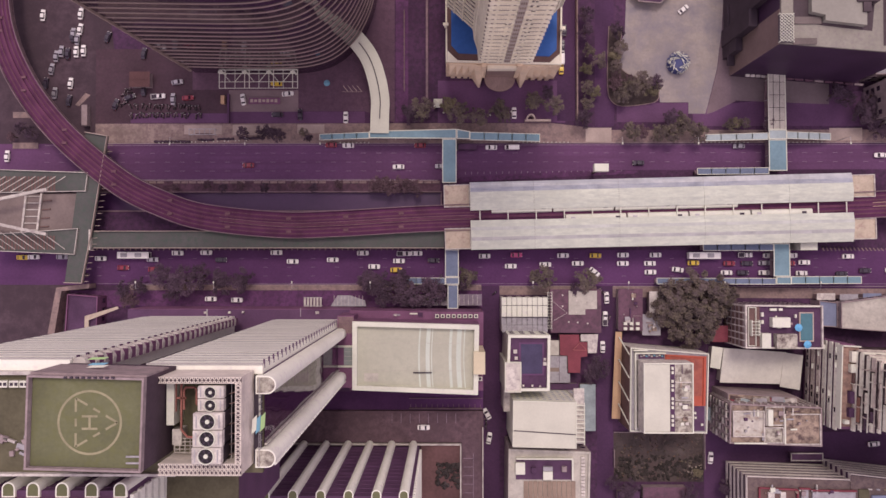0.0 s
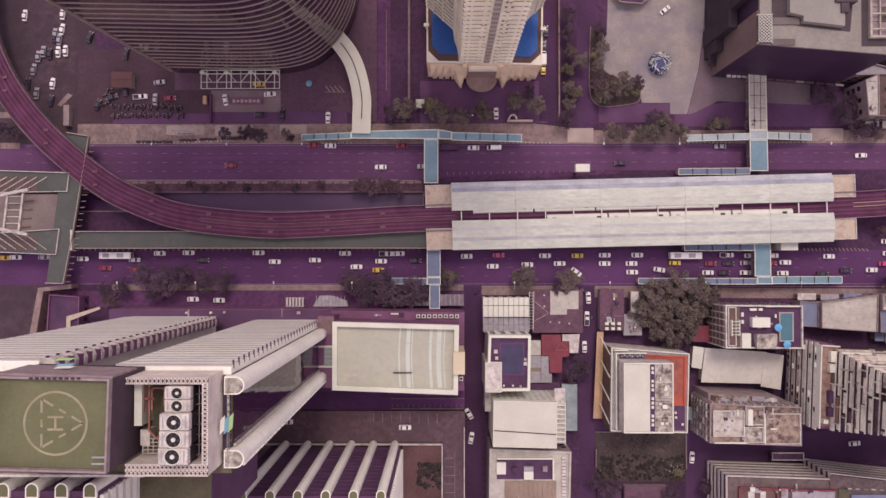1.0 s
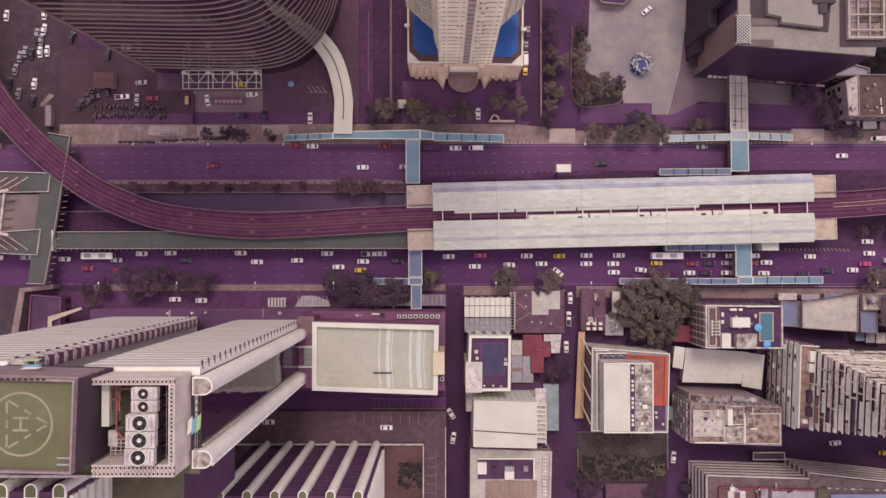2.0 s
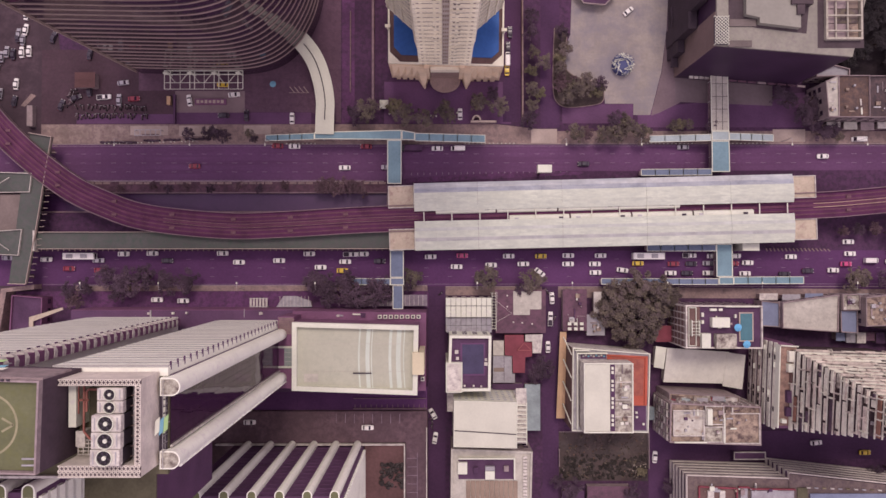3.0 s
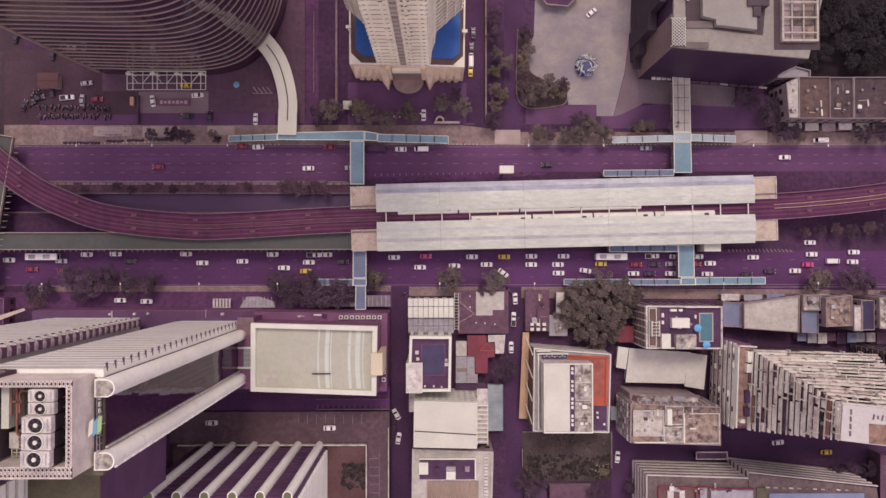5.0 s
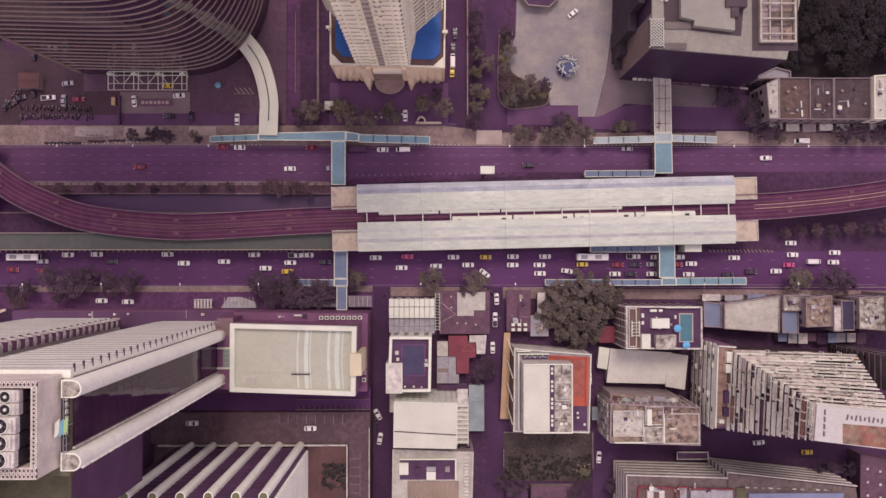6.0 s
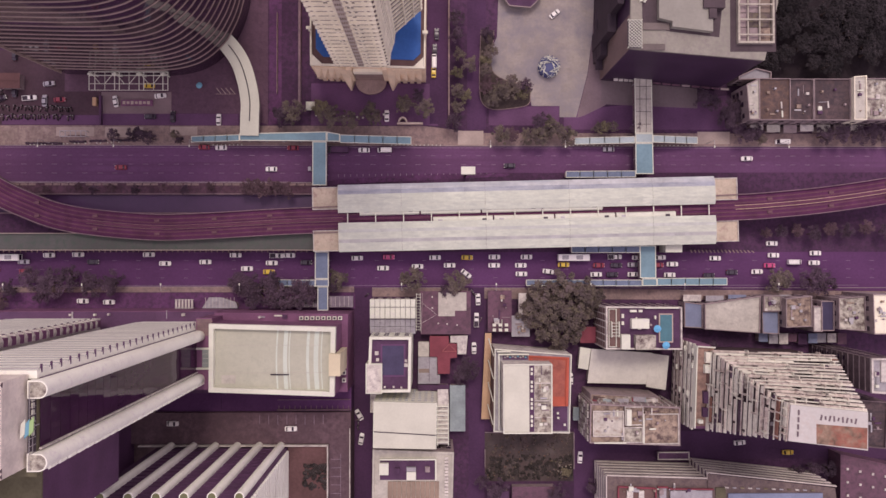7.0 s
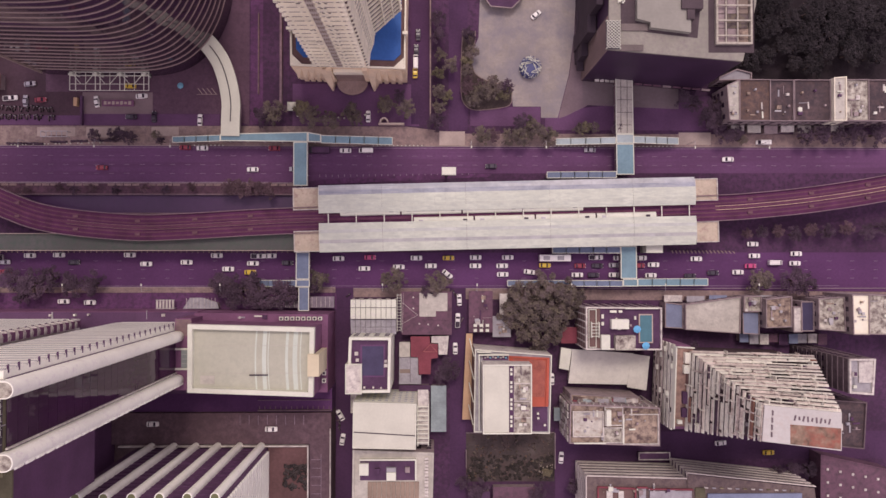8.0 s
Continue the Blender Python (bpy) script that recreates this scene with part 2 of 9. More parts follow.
def prism(bm, pts, z0, z1, top=None):
    if area2(pts) < 0:
        pts = pts[::-1]
        top = top[::-1] if top else None
    top = top or pts
    lo = [bm.verts.new((x, y, z0)) for x, y in pts]
    hi = [bm.verts.new((x, y, z1)) for x, y in top]
    bm.faces.new(lo[::-1])
    bm.faces.new(hi)
    n = len(pts)
    for i in range(n):
        bm.faces.new((lo[i], lo[(i + 1) % n], hi[(i + 1) % n], hi[i]))


def inset(pts, d):
    """A convex polygon moved inwards by d (outwards where d is negative)."""
    if area2(pts) < 0:
        pts = pts[::-1]
    out, n = [], len(pts)
    for i in range(n):
        p, a, b = Vector(pts[i]), Vector(pts[i - 1]), Vector(pts[(i + 1) % n])
        e, g = (p - a).normalized(), (b - p).normalized()
        ne, ng = Vector((-e.y, e.x)), Vector((-g.y, g.x))
        k = (ne + ng) / max(0.3, 1 + ne.dot(ng))
        out.append((p.x + k.x * d, p.y + k.y * d))
    return out


def ring(bm, pts, w, z0, z1):
    """A wall of width w along the inside of a convex outline."""
    if area2(pts) < 0:
        pts = pts[::-1]
    ins, n = inset(pts, w), len(pts)
    for i in range(n):
        j = (i + 1) % n
        prism(bm, [pts[i], pts[j], ins[j], ins[i]], z0, z1)


def rect(x0, y0, x1, y1):
    return [(x0, y0), (x1, y0), (x1, y1), (x0, y1)]


def tube(bm, x, y, z0, z1, r, n=12, r2=None):
    r2 = r if r2 is None else r2
    lo = [(x + r * math.cos(i * math.tau / n), y + r * math.sin(i * math.tau / n)) for i in range(n)]
    hi = [(x + r2 * math.cos(i * math.tau / n), y + r2 * math.sin(i * math.tau / n)) for i in range(n)]
    prism(bm, lo, z0, z1, hi)


def beam(bm, a, b, w, h=None):
    a, b = Vector(a), Vector(b)
    d = b - a
    m = Matrix.Translation(a) @ d.to_track_quat("X", "Z").to_matrix().to_4x4()
    h = h or w
    box(bm, 0, -w / 2, -h / 2, d.length, w / 2, h / 2, m)


def spline(pts, step=3.0):
    """A smooth line through the points, at even steps."""
    out, p = [], [Vector(q) for q in pts]
    p = [2 * p[0] - p[1], *p, 2 * p[-1] - p[-2]]
    for i in range(1, len(p) - 2):
        n = max(2, int((p[i + 1] - p[i]).length / step))
        for k in range(n):
            t = k / n
            a, b, c, d = p[i - 1:i + 3]
            out.append(0.5 * (2 * b + (c - a) * t + (2 * a - 5 * b + 4 * c - d) * t * t + (3 * b - a - 3 * c + d) * t ** 3))
    return [*out, p[-2]]


def ribbon(bm, line, o0, o1, z0, z1):
    """A solid strip along a plan line between two sideways offsets (left is positive)."""
    rows = []
    for i, p in enumerate(line):
        d = (line[min(i + 1, len(line) - 1)] - line[max(i - 1, 0)]).normalized()
        n = Vector((-d.y, d.x))
        a, b = p + n * o0, p + n * o1
        rows.append([bm.verts.new((q.x, q.y, z)) for q, z in ((a, z0), (b, z0), (b, z1), (a, z1))])
    for r, s in zip(rows, rows[1:]):
        for k in range(4):
            bm.faces.new((r[k], s[k], s[(k + 1) % 4], r[(k + 1) % 4]))
    bm.faces.new(rows[0])
    bm.faces.new(rows[-1][::-1])


def bm_():
    return bmesh.new()


PIECES = {}


def piece(name, size, material, parent, at, rz=0.0, label=""):
    """A small box part whose mesh is shared by all alike; at: the middle of its base, in the world."""
    key = (name, tuple(round(s, 2) for s in size), material.name)
    if key not in PIECES:
        bm = bm_()
        sx, sy, sz = size
        box(bm, -sx / 2, -sy / 2, 0, sx / 2, sy / 2, sz)
        me = bpy.data.meshes.new(name)
        bm.to_mesh(me)
        bm.free()
        me.materials.append(material)
        PIECES[key] = me
    ob = new(name, PIECES[key])
    ob.parent = parent
    ob.location = Vector(at) - (origin(parent) if parent is not None else Vector((0, 0, 0)))
    ob.rotation_euler = (0, 0, rz)
    if label:
        tagged(ob, label)
    return ob


def mid(pts):
    return (sum(p[0] for p in pts) / len(pts), sum(p[1] for p in pts) / len(pts))


EYE_LINE = Vector((22, 3))


def facade_windows(parent, pts, z0, z1, storey=3.3, gap=3.2, size=(1.6, 0.16, 1.7), material=GLASS, most=90, sides=None):
    """Panes set proud on those walls of a convex outline that face the open street side."""
    if area2(pts) < 0:
        pts = pts[::-1]
    made = 0
    for i in range(len(pts)):
        a, b = Vector(pts[i]), Vector(pts[(i + 1) % len(pts)])
        d = b - a
        nrm = Vector((d.y, -d.x)).normalized()
        if sides is not None:
            if i not in sides:
                continue
        elif nrm.dot((EYE_LINE - (a + b) / 2).normalized()) < 0.15:
            continue
        n = max(1, int(d.length / gap))
        floors = max(1, int((z1 - z0) / storey))
        for f in range(floors):
            for k in range(n):
                if made >= most:
                    return
                q = a + d * ((k + 0.5) / n) + nrm * 0.03
                piece("window", size, material, parent, (q.x, q.y, z0 + f * storey + 0.9), math.atan2(d.y, d.x))
                made += 1


def building(name, pts, z, label, wall=WHITE_DIRTY, roof=ROOF_GREY, parapet=0.9, lip=0.35, z0=0.0, windows=True, storey=3.3, gap=3.2, most=80, rim=None, category="building", group=""):
    """A flat-roofed block: walls, parapet, sunk roof and panes."""
    cx, cy = mid(pts)
    b = thing(name, (cx, cy, z0), label, category, group)
    bm = bm_()
    prism(bm, pts, z0, z - parapet)
    part("wall", bm, wall, b)
    bm = bm_()
    ring(bm, pts, lip, z - parapet + 0.004, z)
    part("parapet", bm, rim or wall, b)
    bm = bm_()
    prism(bm, inset(pts, lip + 0.004), z - parapet + 0.004, z - parapet + 0.05)
    part("roof", bm, roof, b)
    if windows:
        facade_windows(b, pts, z0 + 0.6, z - parapet - 0.4, storey, gap, most=most)
    return b


def shed(name, pts, z, label, roof=ROOF_GREY, wall=TANK_WALL, along="x", group="", pitch=1.5, seam=None):
    """A low building under a sheet roof with standing seams."""
    cx, cy = mid(pts)
    b = thing(name, (cx, cy, 0), label, "building", group)
    bm = bm_()
    prism(bm, inset(pts, 0.3), 0, z - 0.12)
    part("wall", bm, wall, b)
    bm = bm_()
    prism(bm, pts, z - 0.11, z)
    part("roof", bm, roof, b)
    (x0, y0), (x1, y1) = (min(p[0] for p in pts), min(p[1] for p in pts)), (max(p[0] for p in pts), max(p[1] for p in pts))
    n = int(((x1 - x0) if along == "y" else (y1 - y0)) / pitch)
    for k in range(1, n):
        if along == "y":
            piece("seam", (0.12, (y1 - y0) * 0.94, 0.1), seam or roof, b, (x0 + (x1 - x0) * k / n, cy, z + 0.002))
        else:
            piece("seam", ((x1 - x0) * 0.94, 0.12, 0.1), seam or roof, b, (cx, y0 + (y1 - y0) * k / n, z + 0.002))
    return b


# ---- ground, roads and water ----
CANAL = (-190.0, 18.0, -3.0, 24.6)
bm = bm_()
X, Y = (-1600, CANAL[0], CANAL[2], 1600), (-1600, CANAL[1], CANAL[3], 1600)
grid = [[bm.verts.new((x, y, 0)) for x in X] for y in Y]
for j in range(3):
    for i in range(3):
        if (i, j) != (1, 1):
            bm.faces.new((grid[j][i], grid[j][i + 1], grid[j + 1][i + 1], grid[j + 1][i]))
setting("ground", bm, CITY, "dark dusty city ground between the plots")
bm = bm_()
box(bm, CANAL[0], CANAL[1], -2.2, CANAL[2], CANAL[3], -1.4)
setting("water", bm, WATER, "dark still canal water beside the median", "water")
bm = bm_()
ring(bm, rect(CANAL[0] - 0.5, CANAL[1] - 0.5, CANAL[2] + 0.5, CANAL[3] + 0.5), 0.5, -2.2, 0.45)
setting("canal_wall", bm, CONCRETE, "stained concrete canal wall with a low coping", "wall")


SOIL_STRIP = mat("median_soil", (0.121, 0.062, 0.085), 0.95, 0.45, 0.15, 1.0, stain=(0.075, 0.045, 0.06))


def slab(name, pts, z, material, label, category="road", z0=0.0):
    bm = bm_()
    prism(bm, pts, z0, z)
    return setting(name, bm, material, label, category)


slab("road_north", [(-240, 29.2), (-10, 29.0), (60, 32.8), (240, 33.2), (240, 42.4), (-240, 42.8)], 0.012, ASPHALT_NORTH, "dark asphalt avenue with dashed lanes")
slab("road_south", [(-240, -9.4), (60, -9.8), (240, -11.4), (240, 3.4), (-240, 3.2)], 0.012, ASPHALT, "dark asphalt avenue crowded with traffic")
slab("service_lane", [(-140, -17.6), (14, -17.6), (14, -11.6), (-140, -11.6)], 0.008, ASPHALT_OLD, "worn asphalt frontage lane under trees")
slab("side_street_west", rect(12.4, -130, 18.6, -9.9), 0.016, ASPHALT_SIDE, "narrow dark asphalt side street")
slab("side_street_east", rect(54.4, -130, 60.2, -9.9), 0.016, ASPHALT_SIDE, "narrow dark asphalt side street")
slab("side_street_south", rect(60.2, -73.5, 230, -63.2), 0.02, ASPHALT_SIDE, "dark asphalt lane behind the flats")
slab("side_street_far", rect(93.5, -130, 99.5, -62), 0.024, ASPHALT_SIDE, "dark asphalt lane beside the vacant lot")
slab("cross_road_west", [(-190, -130), (-139, -130), (-134, 0), (-122, 60), (-132, 140), (-190, 140)], 0.005, mat("dusty_crossing_asphalt", (0.082, 0.052, 0.064), 0.9, 0.35, 0.06, 1.0, stain=(0.06, 0.038, 0.048), stain_at=0.5, stain_scale=0.2), "wide dark asphalt crossing under the skywalk")
slab("median_north", rect(-130, 25.2, -3, 29.0), 0.16, SOIL_STRIP, "planted median strip with a brick edge", "median")
slab("median_hatch", [(4, 28.4), (70, 31.6), (70, 32.6), (40, 32.4), (4, 30.2)], 0.14, ASPHALT_OLD, "tapering paved traffic island", "median")
slab("median_station", [(4, 4.0), (240, 4.2), (240, 32.6), (70, 32.2), (4, 28.0)], 0.06, CITY, "dusty ground under the station", "median")
slab("median_south", [(-118, -11.5), (12, -11.5), (12, -9.6), (-118, -9.6)], 0.15, PAVING, "narrow tree-lined verge between carriageways", "median")
slab("pavement_north", [(-131, 42.9), (240, 42.6), (240, 47.6), (59, 47.6), (38, 50.2), (-131, 50.2)], 0.15, PAVING, "dusty pink paved footway", "pavement")
slab("pavement_south", [(18.7, -13.2), (54.3, -13.2), (54.3, -10.0), (18.7, -10.0)], 0.15, PAVING, "paved footway before the shops", "pavement")
slab("pavement_south_east", [(60.3, -14.0), (240, -15.0), (240, -11.6), (60.3, -10.0)], 0.15, PAVING, "paved footway before the shops", "pavement")
for x0, y0, x1, y1 in ((-98, 46.2, -84, 49.6), (-80, 45.8, -66, 49.7), (50.5, 43.2, 60, 48.4), (140, 43.6, 152, 48.2), (-56, 46.5, -46, 49.8)):
    slab("pavement_pale", rect(x0, y0, x1, y1), 0.19, PAVING_PALE, "pale cream paved forecourt strip", "pavement")
slab("car_park_slab", rect(-81.5, 50.4, -55.7, 62.6), 0.03, mat("grey_slab", (0.235, 0.170, 0.175), 0.9, 0.15, 0.1, 1), "grey concrete parking forecourt", "pavement")
slab("forecourt_edge", rect(-81.5, 50.35, -31, 54.6), 0.038, SLATE, "dark paved drive edge", "pavement")
slab("glass_tower_forecourt", [(-81, 54.7), (-31, 54.7), (-20, 50.5), (-20, 150), (-95, 150), (-95, 62.8), (-81, 62.8)], 0.018, FORECOURT, "purple-grey asphalt forecourt of the glass tower", "pavement")
slab("hotel_drive", rect(-4, 50.4, 43, 66), 0.02, SLATE, "dark paved hotel drive", "pavement")
slab("lane_beside_hotel", rect(-19.6, 51, -15, 150), 0.02, ASPHALT_OLD, "worn access lane between towers", "road")
slab("drive_beside_hotel", rect(40, 51, 47, 150), 0.028, ASPHALT_SIDE, "dark drive beside the hotel", "road")
slab("plaza_drive", rect(54, 49, 61, 150), 0.02, ASPHALT_SIDE, "curving dark drive beside the plaza", "road")
slab("plaza_dark_paving", rect(62, 50.5, 88.2, 57.6), 0.03, SLATE, "dark slate paved strip of the plaza", "pavement")
slab("tower_forecourt", [(90, 49), (152, 49), (152, 62), (90, 56)], 0.04, SLATE, "dark slate forecourt of the office tower", "pavement")
slab("tower_forecourt_pale", [(104, 58.5), (140, 57), (140, 64.5), (104, 68)], 0.07, mat("buff_paving", (0.19, 0.145, 0.15), 0.9, 0.15, 0.1, 1), "buff paved terrace before the tower", "pavement")
DECK_DUST = mat("dusty_deck", (0.135, 0.083, 0.095), 0.9, 0.28, 0.1, 1.2, stain=(0.095, 0.058, 0.07), stain_at=0.52)
slab("lane_deck", rect(-68, -64.4, 12.2, -53.4), 11.5, DECK_DUST, "worn parking deck on the hospital podium", "deck", 9.0)
slab("deck_strip", [(4.6, -100), (12.2, -100), (12.2, -64.4), (4.6, -64.4)], 11.5, DECK_DUST, "worn parking deck edge", "deck", 9.0)
slab("podium_roof", [(-9.8, -100), (4.2, -100), (4.2, -65.2), (-9.8, -65.2)], 12.1, mat("red_brown_roof", (0.120, 0.062, 0.060), 0.9, 0.3, 0.1, 1), "red-brown podium roof with dark planting", "roof", 9.0)
bm = bm_()
box(bm, -68, -100, 0, 12.15, -53.45, 8.99)
setting("podium_wall", bm, mat("brown_podium_cladding", (0.115, 0.072, 0.075), 0.8, 0.3, 0.15, 1.5, stain=(0.08, 0.05, 0.055)), "brown clad hospital podium under the deck", "wall")
bm = bm_()
box(bm, -33.9, -53.35, 0, 12.15, -45.1, 9.6)
box(bm, -68, -53.35, 0, -33.95, -46.1, 9.6)
setting("lower_deck", bm, ASPHALT, "dark lower deck between hall and parking deck", "deck")
bm = bm_()
box(bm, -14, -52.9, 9.61, 11.9, -52.6, 10.7)
box(bm, -14, -49.3, 9.61, 11.9, -49.1, 10.2)
for k in range(14):
    box(bm, -13.6 + k * 1.9, -52.6, 9.61, -13.4 + k * 1.9, -51.4, 10.0)
setting("deck_rail", bm, CONCRETE, "low railing along the lower deck", "railing")
dr_ = random.Random(4)
bm = bm_()
for k in range(110):
    x, y, w = dr_.uniform(-4.6, 3.8), dr_.uniform(-80, -71.5), dr_.uniform(0.4, 1.1)
    n = dr_.randint(5, 7)
    rim_ = [bm.verts.new((x + w * dr_.uniform(0.5, 1.1) * math.cos(i * math.tau / n), y + w * dr_.uniform(0.5, 1.1) * math.sin(i * math.tau / n), 12.1)) for i in range(n)]
    tip = bm.verts.new((x, y, 12.4 + w))
    for i in range(n):
        bm.faces.new((rim_[i], rim_[(i + 1) % n], tip))
tagged(part("roof_shrubs", bm, mat("roof_shrub_leaves", (0.062, 0.050, 0.048), 0.95, 0.5, 0.4, 2, 0)), "dark low shrubs planted on the podium roof", "shrubs", kind="stuff")
bm = bm_()
box(bm, -62, -65.0, 11.52, 4.4, -64.6, 13.2)
box(bm, 4.0, -100, 11.52, 4.4, -65.02, 13.0)
box(bm, 11.8, -100, 11.52, 12.1, -58.9, 12.5)
setting("deck_wall", bm, WHITE_DIRTY, "thin pale wall edging the parking deck", "wall")
# stone squares of the plaza
plaza = thing("plaza_paving", (80, 76, 0), "pale grey stone plaza in large squares", "pavement", kind="structure")
PL = [(65.1, 83.5), (61.6, 76), (63.2, 69.4), (71, 66.6), (77.3, 65.8), (77.9, 57.8), (88.4, 57.8), (88.4, 53.6), (94.6, 53.6), (95.4, 56.3), (98.9, 69.9), (100.9, 85.4), (102, 108), (66, 108)]
bm = bm_()
prism(bm, PL, 0, 0.05)
part("bed", bm, PLAZA, plaza)


def inside(x, y, pts):
    hit = False
    for (xa, ya), (xb, yb) in zip(pts, [*pts[1:], pts[0]]):
        if (ya > y) != (yb > y) and x < xa + (y - ya) * (xb - xa) / (yb - ya):
            hit = not hit
    return hit


for i in range(17):
    for j in range(24):
        x, y = 62.6 + 2.5 * i, 54.8 + 2.3 * j
        if all(inside(x + dx, y + dy, PL) for dx in (-1.25, 1.25) for dy in (-1.15, 1.15)):
            piece("paver", (2.47, 2.27, 0.03), PLAZA, plaza, (x, y, 0.052))
slab("plaza_path", [(95.0, 53.4), (97.8, 54.3), (105.7, 58.2), (104.3, 69.9), (105.2, 108), (102.2, 108), (101.1, 85.4), (99.1, 69.9), (95.6, 56.3)], 0.045, mat("mauve_paving", (0.20, 0.145, 0.155), 0.9, 0.2, 0.1, 1.2), "mauve paved path beside the tower", "pavement")
for k in range(42):
    if k % 5 != 3:
        slab("median_edging", rect(-129 + k * 3, 28.0, -126.4 + k * 3, 28.8), 0.2, PAVING, "pinkish brick median edging", "median")
# dusty verge, hedges and shelter along the northern footway
DUST = mat("dusty_earth", (0.33, 0.25, 0.215), 0.95, 0.3, 0.12, 1.0, stain=(0.20, 0.135, 0.13), stain_at=0.55)
slab("dusty_verge", [(-124, 43.1), (-104, 43.1), (-96, 45.6), (-70, 46.4), (-58, 49.9), (-131, 49.9)], 0.17, DUST, "dusty bare verge beside the footway", "verge")
slab("yard_floor", rect(-131, 50.4, -81.6, 78), 0.012, mat("oily_yard", (0.082, 0.046, 0.060), 0.95, 0.3, 0.08, 1.0, stain=(0.075, 0.046, 0.055)), "oily dark yard packed with parked bikes", "yard")
slab("yard_strip", rect(-118, 50.5, -81.6, 54.0), 0.018, SLATE, "darker drive strip of the yard", "yard")
for x0, y0, x1, y1 in ((-109, 42.95, -95.6, 44.0), (-93.0, 43.6, -86.5, 44.7), (-85.6, 43.9, -79.0, 45.0), (-77.5, 44.2, -68, 45.2)):
    hd = thing("hedge", ((x0 + x1) / 2, (y0 + y1) / 2, 0.15), "clipped dark hedge along the kerb", "hedge", "kerb hedges")
    bm = bm_()
    hr = random.Random(int(x1))
    for k in range(int((x1 - x0) / 0.55)):
        x, y, r = x0 + 0.3 + k * 0.55, (y0 + y1) / 2 + hr.uniform(-0.12, 0.12), hr.uniform(0.4, 0.62)
        tube(bm, x, y, 0.16, hr.uniform(0.7, 1.0), r, 7, r * 0.55)
    part("foliage", bm, LEAF_DARK, hd)
for k in range(26):
    if k % 3:
        bo = thing("bollard", (-108.5 + k * 1.35, 42.95 + 0.035 * k, 0.2), "short white kerb bollard", "bollard", "kerb bollards")
        piece("post", (0.3, 0.3, 0.6), WHITE, bo, (-108.5 + k * 1.35, 42.95 + 0.035 * k, 0.2))
for x0, x1, y in ((26, 46, 43.0), (92, 112, 42.95), (122, 139, 42.95), (-40, -28, 43.0)):
    for k in range(int((x1 - x0) / 1.5)):
        bo = thing("bollard", (x0 + k * 1.5, y, 0.2), "short white kerb bollard", "bollard", "kerb bollards")
        piece("post", (0.3, 0.3, 0.6), WHITE, bo, (x0 + k * 1.5, y, 0.2))
sh_ = thing("bus_shelter", (-90.5, 46.7, 0.2), "open steel frame of a street shelter", "shelter")
for y in (45.7, 47.7):
    piece("beam", (9.8, 0.22, 0.2), METAL, sh_, (-90.5, y, 2.7))
for k in range(6):
    piece("rafter", (0.18, 1.8, 0.18), METAL, sh_, (-95.2 + k * 1.9, 46.7, 2.71))
for x in (-95.2, -85.8):
    for y in (45.75, 47.65):
        piece("post", (0.18, 0.18, 2.5), METAL, sh_, (x, y, 0.2))
piece("bench", (6.0, 0.5, 0.45), BROWN, sh_, (-90.5, 46.3, 0.2))
bm = bm_()
box(bm, -81.6, 50.3, 0, -81.0, 61, 1.6)
setting("yard_wall", bm, ROOF_DARK, "dark wall beside the parking forecourt", "wall")
cb = thing("cargo_box", (-83.4, 58.8, 0), "ochre cargo box beside the yard wall", "box")
piece("body", (1.3, 3.0, 1.6), AWNING, cb, (-83.4, 58.8, 0.02))
shed("low_brown_shed", rect(-117.0, 63.1, -109.5, 68.7), 3.5, "low brown sheet-roofed shed in the yard", ROOF_RED_BROWN, pitch=2)
slab("concrete_path", [(-134.9, 61.7), (-133.0, 60.9), (-137.2, 56.8), (-138.7, 57.2)], 0.06, PAVING, "pale worn concrete path", "path")
bm = bm_()
box(bm, -135.1, 49.2, 0, -133.0, 56.8, 2.4)
setting("stair_block", bm, TANK_WALL, "grey concrete stair block under the skywalk", "wall")
for yy, ww in ((53.4, 9), (42.0, 9.5)):
    slab("traffic_island", rect(-161.8, yy - 1.0, -161.8 + ww, yy + 1.2), 0.18, PAVING, "faded traffic island with yellowed kerb", "median")
bp = thing("parasol", (-44.8, 64.7, 0), "pale blue parasol on the forecourt", "parasol")
bm = bm_()
tube(bm, -44.8, 64.7, 2.0, 2.5, 1.2, 8, 0.1)
part("canopy", bm, LOGO_BLUE, bp)
bm = bm_()
tube(bm, -44.8, 64.7, 0, 2.0, 0.06, 6)
part("pole", bm, METAL, bp)
bm = bm_()
for k in range(4):
    prism(bm, [(-39.2 + k * 1.7, 64.2), (-38.95 + k * 1.7, 64.25), (-37.2 + k * 1.7, 62.1), (-37.45 + k * 1.7, 62.05)], 0.04, 0.046)
box(bm, -39.4, 61.9, 0.04, -31.8, 62.02, 0.046)
tagged(part("bay_marking", bm, PAVING_PALE), "faded yellow bay lines on the forecourt", "road marking", kind="stuff")
for k in range(17):
    slab("island_stripe", [(137.5 + k * 1.45, 3.0), (138.0 + k * 1.45, 3.0), (137.2 + k * 1.45, 5.0 - 0.07 * k), (136.7 + k * 1.45, 5.0 - 0.07 * k)], 0.06, PAVING, "pale hatching stripe of the road island", "road marking")
# ground under the wood, its tree shade painted in as a near-black tone
slab("wooded_plot", [(152, 72), (156, 66.4), (240, 66.4), (240, 160), (160, 160)], 0.03, mat("shaded_leaf_litter", (0.026, 0.018, 0.022), 0.95, 0.4, 0.15, 1.2), "dark wooded plot behind the shop houses", "ground")
